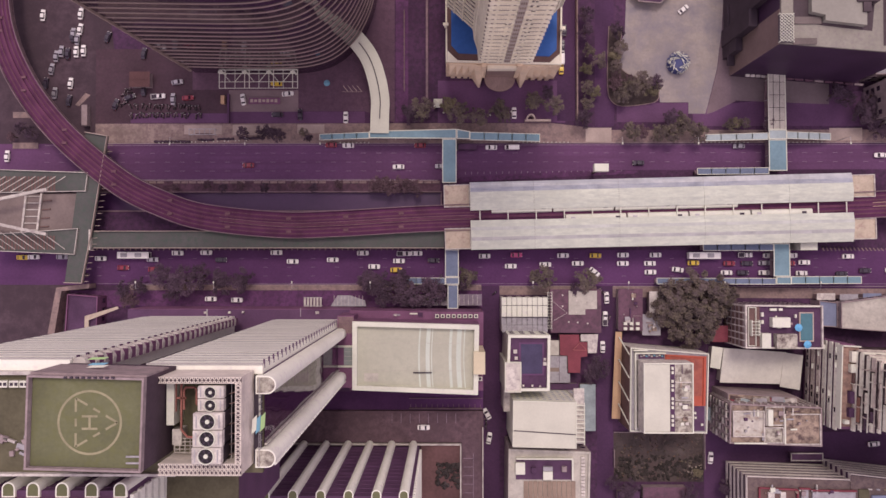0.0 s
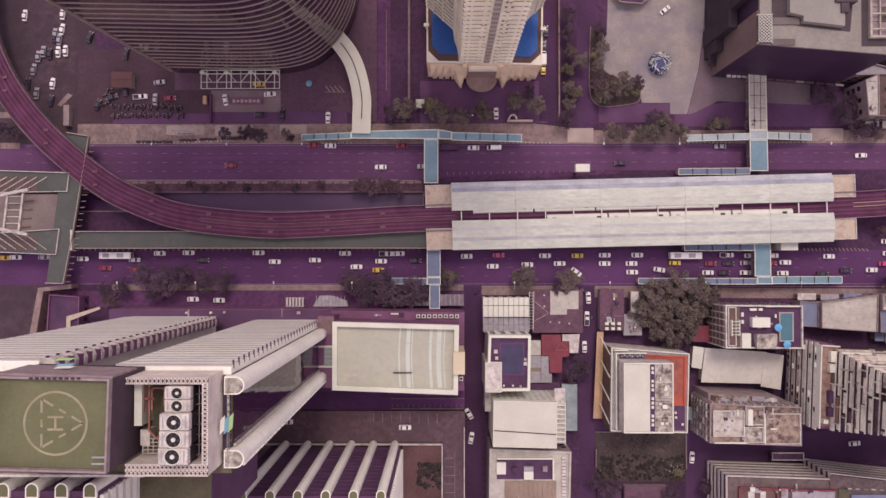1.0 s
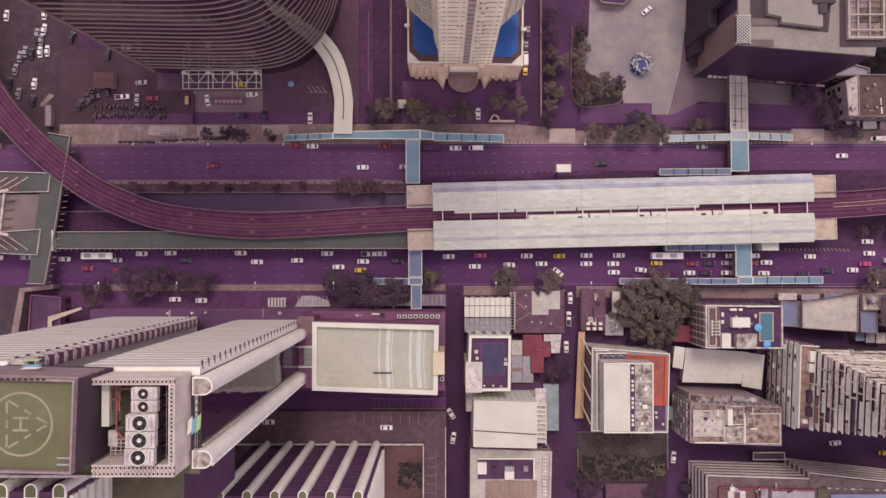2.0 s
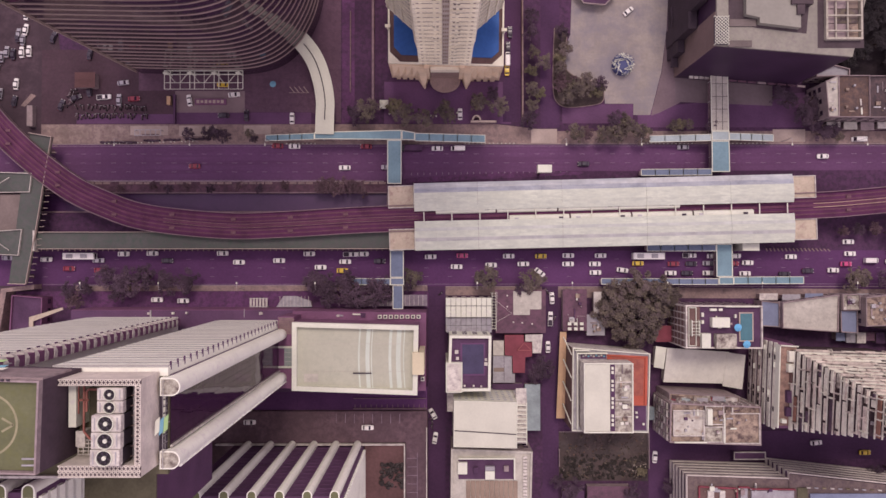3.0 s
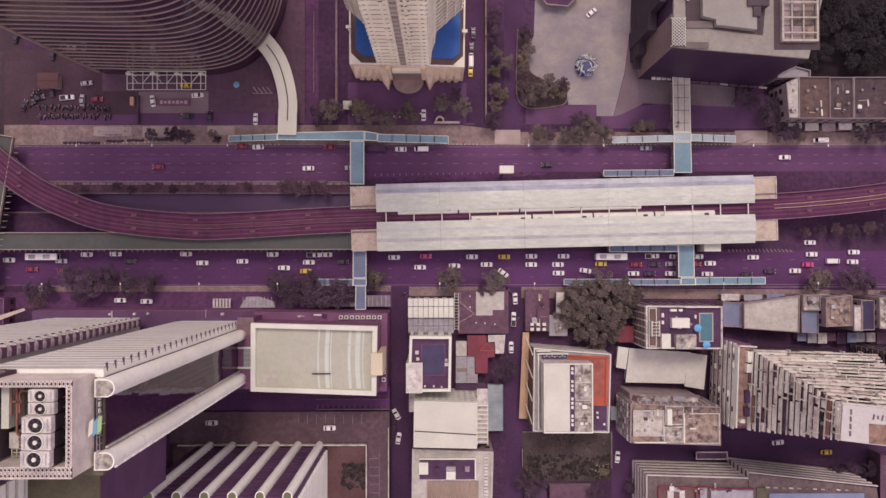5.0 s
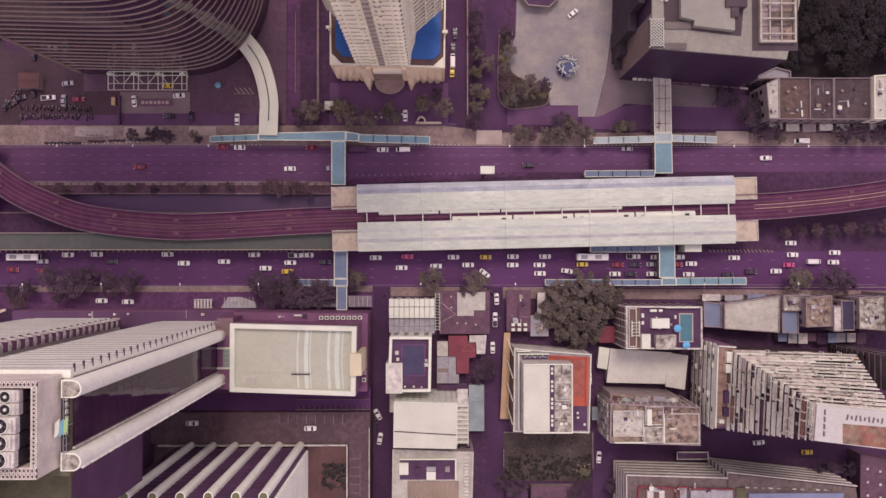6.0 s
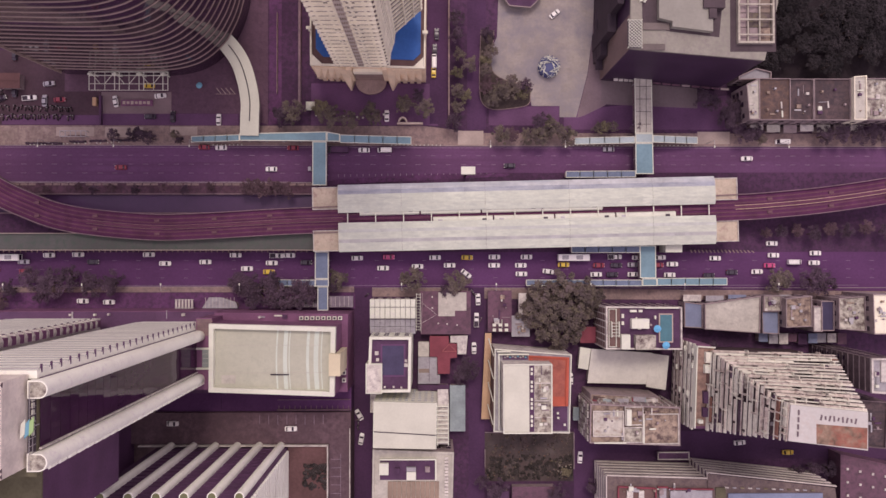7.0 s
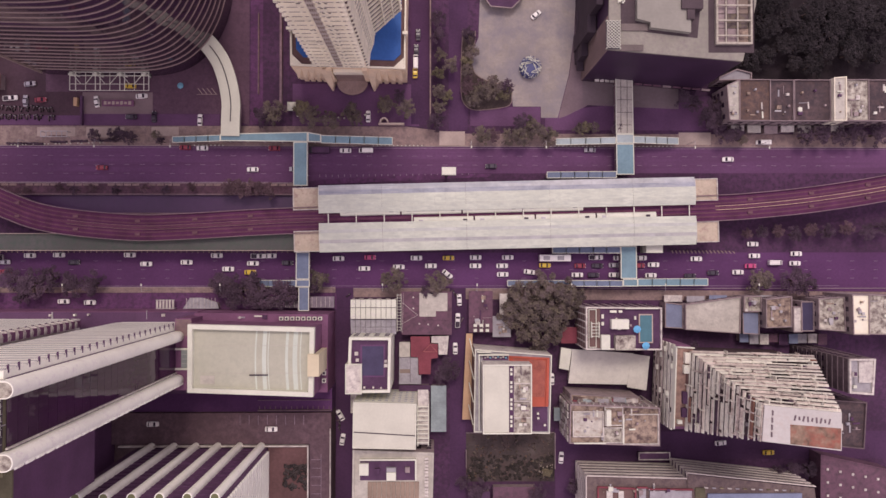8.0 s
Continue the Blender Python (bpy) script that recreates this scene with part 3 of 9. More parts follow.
# lane lines and stop lines
bm = bm_()
for y in (32.6, 35.9, 39.2):
    for k in range(64):
        x = -150 + k * 5.6
        if y < 34 and x > -8:
            continue
        box(bm, x, y - 0.06, 0.012, x + 1.9, y + 0.06, 0.017)
for y in (0.2, -3.0, -6.2):
    for k in range(40):
        x = -130 + k * 8.8
        box(bm, x, y - 0.05, 0.012, x + 1.6, y + 0.05, 0.017)
box(bm, -150, 42.05, 0.012, 230, 42.2, 0.017)
box(bm, -150, 29.35, 0.012, -12, 29.5, 0.017)
box(bm, -130, -9.1, 0.012, 200, -8.98, 0.017)
for k in range(26):
    box(bm, 6 + k * 2.3, 31.2 + k * 0.05, 0.141, 6.25 + k * 2.3, 32.2 + k * 0.02, 0.146)
tagged(part("road_marking", bm, PAINT), "worn white dashed lane lines", "road marking", kind="stuff")
bm = bm_()
for k in range(8):
    box(bm, -20 + k * 3.2, -57.6, 11.502, -19.85 + k * 3.2, -54.2, 11.507)
for k in range(5):
    box(bm, 5.2, -70 - k * 3, 11.502, 8.6, -69.87 - k * 3, 11.507)
box(bm, 8.6, -84, 11.502, 8.72, -68, 11.507)
tagged(part("parking_marking", bm, PAINT), "faded parking bay lines on the deck", "road marking", kind="stuff")
# kerbs
for n, (x0, y0, x1, y1) in enumerate(((-131, 42.7, 240, 42.9), (-130, 28.95, -3, 29.2), (-118, -9.6, 12, -9.4), (18.7, -10.0, 54.3, -9.8), (60.3, -10.1, 240, -9.9))):
    bm = bm_()
    for k in range(int((x1 - x0) / 2)):
        box(bm, x0 + 2 * k, y0, 0, x0 + 2 * k + 1.97, y1, 0.2)
    setting("kerb", bm, KERB, "grey concrete kerb stones", "kerb")

# ---- railway viaduct ----
RAIL_DULL = mat("dull_rail", (0.30, 0.19, 0.165), 0.6, 0.25, 0.3, 3)
LINE = spline([(-166, 140), (-163, 112), (-160.5, 84), (-151.8, 62.6), (-137, 43.8), (-117, 27.3), (-102, 19.7), (-87, 15.0), (-60, 12.2), (-39, 12.6), (-1, 14.6), (72, 16.5), (143.7, 19.0), (167.3, 20.5), (188, 22.8), (212, 26.6), (250, 34)])
DECK = 10.0
via = thing("railway_viaduct", (-60, 12.2, 0), "curving concrete railway viaduct with dark red track beds", "viaduct", kind="structure")
bm = bm_()
ribbon(bm, LINE, -4.7, 4.7, DECK - 1.6, DECK - 0.3)
part("deck", bm, CONCRETE, via)
for o in (-1, 1):
    bm = bm_()
    ribbon(bm, LINE, o * 4.7, o * 4.45, DECK - 1.2, DECK + 0.9)
    part("parapet", bm, CONCRETE, via, "pinkish concrete parapet")
    bm = bm_()
    ribbon(bm, LINE, o * 0.5, o * 4.4, DECK - 0.29, DECK - 0.12)
    part("track_bed", bm, BALLAST, via, "dark red track bed")
    for c in (-0.72, 0.72):
        bm = bm_()
        ribbon(bm, LINE, o * 2.35 + c - 0.35, o * 2.35 + c + 0.35, DECK - 0.12, DECK + 0.0)
        part("plinth", bm, PLINTH, via)
        bm = bm_()
        ribbon(bm, LINE, o * 2.35 + c - 0.06, o * 2.35 + c + 0.06, DECK + 0.0, DECK + 0.14)
        part("rail", bm, RAIL, via)
bm = bm_()
ribbon(bm, LINE, -0.45, 0.45, DECK - 0.29, DECK + 0.25)
part("walkway", bm, PLINTH, via, "raised walkway between the tracks")
bm = bm_()
ribbon(bm, [p for p in LINE if p.x > 146], -0.75, -0.6, DECK + 0.26, DECK + 0.4)
part("conductor_rail", bm, RAIL_BRIGHT, via, "bright conductor rail")
bm = bm_()
ribbon(bm, [p for p in LINE if p.x > 146], 0.6, 0.75, DECK + 0.26, DECK + 0.4)
part("conductor_rail", bm, RAIL_BRIGHT, via, "bright conductor rail")
for o in (-0.72, 0.6):
    bm = bm_()
    ribbon(bm, [p for p in LINE if -84 < p.x < 10], o, o + 0.11, DECK + 0.26, DECK + 0.38)
    part("conductor_rail", bm, RAIL_DULL, via, "dull conductor rail")
for p in LINE[4::7]:
    if -3 < p.x < 148:
        continue
    for o in (-2.35, 2.35):
        piece("track_box", (1.7, 0.8, 0.3), RAIL, via, (p.x, p.y + o, DECK + 0.16), 0.05)
for p in LINE[2::9]:
    if -6 < p.x < 150 or -139 < p.x < -118:
        continue
    pier = thing("viaduct_pier", (p.x, p.y, 0), "round concrete pier under the viaduct", "pier", "viaduct piers")
    bm = bm_()
    tube(bm, p.x, p.y, 0, DECK - 2.6, 1.0, 16)
    part("column", bm, CONCRETE, pier)
    bm = bm_()
    box(bm, p.x - 1.2, p.y - 3, DECK - 2.6, p.x + 1.2, p.y + 3, DECK - 1.62)
    part("cap", bm, CONCRETE, pier)

# ---- station ----
TILT = radians(1.40)
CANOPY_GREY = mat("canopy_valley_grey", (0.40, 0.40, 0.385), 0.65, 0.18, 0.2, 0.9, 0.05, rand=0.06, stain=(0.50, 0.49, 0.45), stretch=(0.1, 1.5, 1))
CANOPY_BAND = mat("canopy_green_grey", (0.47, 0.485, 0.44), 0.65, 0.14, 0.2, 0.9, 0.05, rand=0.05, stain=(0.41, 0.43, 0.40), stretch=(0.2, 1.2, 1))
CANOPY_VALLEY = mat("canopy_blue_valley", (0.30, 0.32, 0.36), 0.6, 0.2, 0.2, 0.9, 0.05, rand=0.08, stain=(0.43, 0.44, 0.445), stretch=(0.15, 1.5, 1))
ST = Matrix.Translation((8.2, 0, 0)) @ Matrix.Rotation(TILT, 4, "Z")


def st(x, y, z=0.0):
    return ST @ Vector((x, y, z))


def skew(x, j, north):
    """The canopies' inner edges run a little askew to their outer edges."""
    f = x / 134.2
    return 0.0 if north else (-0.3 - 0.5 * f if j < 3 else -0.25 - 0.35 * f)


station = thing("railway_station", st(67, 15.2), "elevated railway station with two long pale canopies", "station")
for (y0, y1, blue) in ((17.1, 27.1, True), (3.5, 13.9, False)):
    # eave, valley and ridge lines of the folded canopy
    prof = [(y1, 11.0), (y1 - 1.9, 11.6), (y1 - 3.5, 11.95), (y0 + 3.0, 12.3), (y0, 11.7)] if blue else [(y1, 11.7), (y1 - 2.4, 12.15), (y1 - 3.5, 12.3), (y1 - 6.0, 12.05), (y1 - 7.2, 11.8), (y0, 11.1)]
    canopy = thing("station_canopy", st(67, (y0 + y1) / 2, 9), "long weathered white sheet canopy over the platform", "canopy", "station canopies")
    n = 36
    for k in range(n):
        xa, xb = 134.2 * k / n, 134.2 * (k + 1) / n - (0.07 if k % 8 == 5 else 0.012)
        for s in range(len(prof) - 1):
            bm = bm_()
            (ya, za), (yb, zb) = prof[s], prof[s + 1]
            lo = [bm.verts.new(st(x, y + skew(x, j, blue), z)) for x, y, z, j in ((xa, ya, za, s), (xb, ya, za, s), (xb, yb, zb, s + 1), (xa, yb, zb, s + 1))]
            hi = [bm.verts.new(v.co + Vector((0, 0, 0.14))) for v in lo]
            bm.faces.new(hi[::-1])
            bm.faces.new(lo)
            for i in range(4):
                bm.faces.new((lo[i], hi[i], hi[(i + 1) % 4], lo[(i + 1) % 4]))
            bmesh.ops.recalc_face_normals(bm, faces=bm.faces)
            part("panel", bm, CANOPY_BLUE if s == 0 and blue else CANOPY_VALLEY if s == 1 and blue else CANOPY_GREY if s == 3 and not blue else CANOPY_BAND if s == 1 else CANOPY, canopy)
    bm = bm_()
    for x in (0, 134.0):
        for s in range(len(prof) - 1):
            beam(bm, st(x, prof[s][0] + skew(x, s, blue), prof[s][1] - 0.12), st(x, prof[s + 1][0] + skew(x, s + 1, blue), prof[s + 1][1] - 0.12), 0.3)
    part("end_beam", bm, WHITE, canopy)
    for k in range(12):
        a = st(5 + k * 11.3, (y0 + y1) / 2)
        bm = bm_()
        tube(bm, a.x, a.y, 8.0, 11.6, 0.3, 10)
        part("column", bm, METAL, canopy)
    # platform and the cream end blocks
    bm = bm_()
    prism(bm, [st(-9.3, y0 + 0.8)[:2], st(142.6, y0 + 0.8)[:2], st(142.6, y1 - 0.8)[:2], st(-9.3, y1 - 0.8)[:2]], 6.6, 8.0)
    part("platform", bm, CONCRETE, station)
    for xa, xb in ((-9.4, -0.2), (134.6, 142.8)):
        ya, yb = (y0 + 1.4, y1 - 0.6) if blue else (y0 + 0.1, y1 - 2.8)
        q = [st(xa, ya)[:2], st(xb, ya)[:2], st(xb, yb)[:2], st(xa, yb)[:2]]
        bm = bm_()
        prism(bm, q, 8.01, 10.2)
        end = part("end_block", bm, CREAM, station, "cream concrete platform end roof")
        bm = bm_()
        ring(bm, q, 0.3, 10.204, 10.6)
        part("parapet", bm, WHITE_DIRTY, end)
for k in range(14):
    a, b = st(3.2 + k * 9.9, 13.2, 11.6), st(3.2 + k * 9.9, 16.9, 11.6)
    bm = bm_()
    beam(bm, a, b, 0.32)
    part("tie_beam", bm, WHITE, station)
for k in range(7):
    a = st(8 + k * 21, 15.2)
    bm = bm_()
    tube(bm, a.x, a.y, 0, 6.6, 1.1, 16)
    box(bm, a.x - 1.2, a.y - 9.5, 5.4, a.x + 1.2, a.y + 9.5, 6.55)
    part("pier", bm, CONCRETE, station)
bm = bm_()
prism(bm, [st(14, 3.0)[:2], st(128, 3.0)[:2], st(128, 27.4)[:2], st(14, 27.4)[:2]], 3.4, 4.0)
part("concourse", bm, CONCRETE, station)


def train(x0, y, cars, label):
    t = thing("metro_train", st(x0 + 43, y, DECK), label, "train", "metro trains")
    for c in range(cars):
        xa, xb = x0 + c * 21.8, x0 + c * 21.8 + 21.2
        bm = bm_()
        pr = [(-1.5, 1.6), (-1.55, 2.6), (-1.2, 3.3), (-0.6, 3.5), (0.6, 3.5), (1.2, 3.3), (1.55, 2.6), (1.5, 1.6)]
        ends = [[bm.verts.new(st(x, y + a, DECK + b - 2.1)) for a, b in pr] for x in (xa, xb)]
        bm.faces.new(ends[0])
        bm.faces.new(ends[1][::-1])
        for i in range(8):
            bm.faces.new((ends[0][i], ends[1][i], ends[1][(i + 1) % 8], ends[0][(i + 1) % 8]))
        bmesh.ops.recalc_face_normals(bm, faces=bm.faces)
        body = part("carriage", bm, WHITE, t)
        for f in (0.12, 0.86):
            p = st(xa + 21.2 * f, y, DECK + 1.4)
            piece("roof_unit", (1.5, 1.1, 0.22), METAL_DARK if f > 0.5 else METAL, body, p, TILT)
    return t


train(7.4, 17.55, 4, "white metro train standing at the platform")
train(33.5, 13.45, 4, "white metro train at the far platform")


# ---- hospital complex ----
hosp = thing("hospital_tower", (-58, -31, 0), "white hospital tower with banded walls and round corner shafts", "tower")
HOSP_TOP = 122.0


JOINT = mat("grey_joint", (0.36, 0.34, 0.325), 0.8, 0.15)


def banded_face(parent, x0, x1, y, z0, z1, step, material, depth=0.28):
    """Horizontal cladding bands across a wall that faces north."""
    k, z = 0, z0
    while z + step * 0.8 < z1:
        piece("cladding_band", (x1 - x0, depth, step * 0.86), material, parent, ((x0 + x1) / 2, y + depth / 2, z))
        piece("joint", (x1 - x0 - 0.1, depth + 0.12, 0.2), JOINT, parent, ((x0 + x1) / 2, y + depth / 2 + 0.06, z + step * 0.88))
        z += step


for n, (xa, xb, ya, yb) in enumerate(((-104, -74.6, -41.8, -19.9), (-60.0, -36.6, -40.2, -21.0))):
    bm = bm_()
    box(bm, xa, ya, 0, xb, yb, HOSP_TOP)
    part("block", bm, CLAD, hosp)
    banded_face(hosp, xa, xb - 0.1, yb + 0.004, 20, HOSP_TOP + 0.5, 3.75, CLAD)
bm = bm_()
box(bm, -74.58, -41.7, 0, -60.02, -25.5, HOSP_TOP - 1)
part("block", bm, GREY_DARK, hosp, "dark recessed core between the wings")
# stacked bay windows down the corner of the west wing
for k in range(27):
    z = 20 + k * 3.75
    piece("bay", (2.6, 2.4, 2.2), PURPLE_WALL, hosp, (-73.2, -21.2, z))
    bm = bm_()
    prism(bm, [(-74.5, -22.4), (-71.9, -22.4), (-71.7, -20.8), (-72.3, -19.7), (-73.4, -19.4), (-74.5, -19.7)], z + 2.21, z + 3.6)
    part("bay_front", bm, WHITE_DIRTY, hosp)
    piece("bay_slot", (0.35, 3.2, 0.9), GREY_DARK, hosp, (-74.6, -20.9, z + 1.0))
# small fins beside the north-east shaft
for k in range(27):
    piece("fin", (0.26, 1.7, 0.5), GREY_DARK, hosp, (-36.7, -20.75, 22.6 + k * 3.75))
# recessed east wall of dark mirror glass, pane by pane
bm = bm_()
box(bm, -36.6, -40.2, 0, -36.3, -22.5, HOSP_TOP - 0.95)
east = part("east_wall", bm, GREY_DARK, hosp, "dark glazed east wall")
rp_ = random.Random(9)
for k in range(28):
    for j in range(9):
        pane = piece("glass_pane", (0.1, 1.46, 3.7), MIRROR_GLASS, east, (-36.2, -37.6 + j * 1.5, 15.2 + k * 3.8))
        pane.rotation_euler = (0, rp_.uniform(-0.007, 0.007), rp_.uniform(-0.010, 0.010))
piece("edge_rail", (0.5, 0.35, 108), WHITE_DIRTY, east, (-35.9, -36.35, 14))
for cy in (-24.4, -38.6):
    bm = bm_()
    n = 20
    pts = [(-35.2 + 1.75 * math.cos(a), cy + 1.75 * math.sin(a)) for a in [(-90 + 180 * i / n) * math.pi / 180 for i in range(n + 1)]]
    pts += [(-37.4, cy + 1.75), (-37.4, cy - 1.75)]
    prism(bm, pts, 29.5, 124)
    bmesh.ops.recalc_face_normals(bm, faces=bm.faces)
    shaft = part("corner_shaft", bm, CLAD, hosp, "white half-round corner shaft")
    bm = bm_()
    prism(bm, inset(pts, 0.25), 124.004, 124.05)
    part("cap", bm, STAINED, shaft)
    for k in range(28):
        if cy < -30:
            piece("notch", (0.7, 0.7, 2.5), CLAD, shaft, (-33.95, cy - 1.25, 16 + k * 3.85), 0.7)
# roofs
bm = bm_()
box(bm, -104, -41.8, HOSP_TOP - 0.9, -36.4, -22.6, HOSP_TOP + 0.3)
part("roof", bm, OLIVE, hosp, "olive stained roof deck")
bm = bm_()
box(bm, -104, -42.3, HOSP_TOP - 0.9, -53.2, -41.81, HOSP_TOP + 1.4)
box(bm, -104, -22.59, HOSP_TOP - 0.9, -53.2, -21.9, HOSP_TOP + 1.6)
part("roof_parapet", bm, WHITE_DIRTY, hosp)
SCR = 131.0
SCREEN = mat("cream_screen_paint", (0.70, 0.63, 0.54), 0.8, 0.15, 0.3, 1.5, stain=(0.58, 0.51, 0.45), stain_at=0.62)
for n, (x0, y0, x1, y1) in enumerate(((-53.4, -22.9, -38.15, -21.7), (-39.25, -37.6, -38.15, -22.91), (-53.4, -39.8, -38.15, -37.61))):
    bm = bm_()
    box(bm, x0, y0, HOSP_TOP + 0.31, x1, y1, SCR - 0.5)
    scr = part("plant_screen", bm, SCREEN, hosp, "off-white lattice plant screen")
    # a flat dark sheet stands in for the shade inside the open screen
    bm = bm_()
    box(bm, x0 + 0.05, y0 + 0.05, SCR - 0.49, x1 - 0.05, y1 - 0.05, SCR - 0.42)
    part("dark_void", bm, mat("shaded_void", (0.15, 0.11, 0.12), 0.9, 0.3), scr)
    # crossed bars with edge rails over the void
    bm = bm_()
    wx, wy = x1 - x0, y1 - y0
    along = wx > wy
    run, wide = (wx, wy) if along else (wy, wx)
    rows_ = 2 if wide > 1.6 else 1
    cells = int(run / 0.75)
    for r in range(rows_):
        for i in range(cells):
            u0, u1 = run * i / cells, run * (i + 1) / cells
            v0, v1 = wide * r / rows_, wide * (r + 1) / rows_
            for a, b in (((u0, v0), (u1, v1)), ((u0, v1), (u1, v0))):
                a, b = (a, b) if along else ((a[1], a[0]), (b[1], b[0]))
                beam(bm, (x0 + a[0], y0 + a[1], SCR), (x0 + b[0], y0 + b[1], SCR), 0.17, 0.1)
    for r in range(rows_ + 1):
        v = 0.06 + (wide - 0.12) * r / rows_
        a, b = ((0, v), (run, v)) if along else ((v, 0), (v, run))
        beam(bm, (x0 + a[0], y0 + a[1], SCR - 0.22), (x0 + b[0], y0 + b[1], SCR - 0.22), 0.13, 0.5)
    part("lattice", bm, SCREEN, scr, "crossed off-white steel bars")
bm = bm_()
box(bm, -64.5, -62, 60, -47.9, -46.0, 99.0)
annex_ = part("annex_block", bm, GREY_DARK, hosp, "lower dark annex block")
bm = bm_()
box(bm, -64.5, -62, 99.004, -47.9, -46.0, 99.6)
part("annex_roof", bm, OLIVE, annex_, "olive roof deck")
# steel lattice outside the screen
lat = thing("screen_lattice", (-37.3, -31, HOSP_TOP), "white steel lattice beside the plant screen", "lattice")
bm = bm_()
box(bm, -38.1, -40.0, HOSP_TOP + 0.31, -36.5, -22.8, HOSP_TOP + 0.5)
part("tray", bm, METAL_DARK, lat)
for z in (123.6, 124.8):
    bm = bm_()
    beam(bm, (-36.5, -40, z), (-36.5, -22.8, z), 0.1)
    part("rail", bm, METAL, lat)
for k in range(12):
    bm = bm_()
    beam(bm, (-36.5, -39.8 + k * 1.5, 122.51), (-36.5, -39.8 + k * 1.5, 124.8), 0.1)
    part("post", bm, METAL, lat)
for k in range(7):
    piece("white_unit", (0.3, 1.0, 0.6), WHITE, lat, (-36.9, -25.0 - k * 1.35, 122.51))
# dark service gap and steel frames beside the cooling towers
gap_ = thing("service_frames", (-41.4, -31, HOSP_TOP), "dark service gap crossed by steel frames", "frame")
bm = bm_()
box(bm, -42.2, -37.5, HOSP_TOP + 0.31, -39.3, -23.0, HOSP_TOP + 0.5)
part("floor", bm, METAL_DARK, gap_)
for k in range(9):
    bm = bm_()
    beam(bm, (-41.3, -38.6 + k * 1.9, 128.0), (-39.4, -38.2 + k * 1.9, 128.0), 0.12)
    beam(bm, (-40.3, -38.4 + k * 1.9, HOSP_TOP + 0.51), (-40.3, -38.4 + k * 1.9, 128.0), 0.12)
    part("frame", bm, RAIL_DULL, gap_)
for x in (-40.9, -39.8):
    bm = bm_()
    beam(bm, (x, -37.4, 127.7), (x, -23.2, 127.7), 0.12)
    part("pipe", bm, METAL, gap_)
# helipad
pad = thing("helipad", (-66.3, -30.3, HOSP_TOP), "square olive green rooftop helipad with a pale rim", "helipad")
P4 = [(-74.6, -37.0), (-54.0, -37.5), (-53.5, -20.95), (-74.2, -20.4)]
PAD = 135.9
# the base colour is darkened to carry the shade of the east face
bm = bm_()
prism(bm, P4, HOSP_TOP + 0.31, PAD - 0.1)
part("base", bm, mat("shaded_mauve_render", (0.085, 0.055, 0.070), 0.85, 0.2, 0.15, 1.2), pad)
# a paler skin puts the light on the north face into its colour
bm = bm_()
prism(bm, [(-74.2, -20.39), (-53.5, -20.94), (-53.5, -20.6), (-74.2, -20.05)], 126, PAD)
part("north_cladding", bm, TANK_WALL, pad, "rendered north face in a pale sunlit tone")
bm = bm_()
ring(bm, P4, 0.36, PAD - 0.096, 137.1)
part("rim", bm, TANK_WALL, pad)
bm = bm_()
prism(bm, inset(P4, 0.43), PAD - 0.096, PAD)
part("deck", bm, PAD_GREEN, pad)
bm = bm_()
n, c = 56, Vector((-63.6, -28.95))
for i in range(n):
    a, b = i * math.tau / n, (i + 1) * math.tau / n
    prism(bm, [(c.x + r * math.cos(t), c.y + r * math.sin(t)) for r, t in ((5.75, a), (5.75, b), (5.35, b), (5.35, a))], PAD + 0.002, PAD + 0.007)
part("circle_line", bm, PAD_LINE, pad)


def stroke(bm, a, b, w, z):
    a, b = Vector(a), Vector(b)
    d = (b - a).normalized()
    nn = Vector((-d.y, d.x)) * w / 2
    prism(bm, [tuple(a - nn), tuple(b - nn), tuple(b + nn), tuple(a + nn)], z, z + 0.005)


tri3 = [c + 4.95 * Vector((math.cos(t), math.sin(t))) for t in (0, math.radians(120), math.radians(240))]
for i in range(3):
    a, b = tri3[i], tri3[(i + 1) % 3]
    for p, q in ((a, a + (b - a) * 0.28), (b, b + (a - b) * 0.28), (a + (b - a) * 0.42, a + (b - a) * 0.58)):
        bm = bm_()
        stroke(bm, p, q, 0.4, PAD + 0.008)
        part("triangle_line", bm, PAD_LINE, pad)
bm = bm_()
for y in (-1.1, 1.1):
    stroke(bm, c + Vector((-1.4, y)), c + Vector((1.4, y)), 0.4, PAD + 0.014)
stroke(bm, c + Vector((0, -0.9)), c + Vector((0, 0.9)), 0.4, PAD + 0.014)
part("letter_h", bm, PAD_LINE, pad, "painted letter H")
bm = bm_()
for k in range(2):
    box(bm, -57.0, -36.2 + k * 1.15, PAD + 0.01, -54.6, -35.9 + k * 1.15, PAD + 0.3)
part("steps", bm, METAL, pad)
bm = bm_()
for k in range(9):
    box(bm, -67.5 + k * 1.05, -20.95, 137.11, -67.0 + k * 1.05, -20.6, 137.45)
part("edge_lights", bm, METAL_DARK, pad)
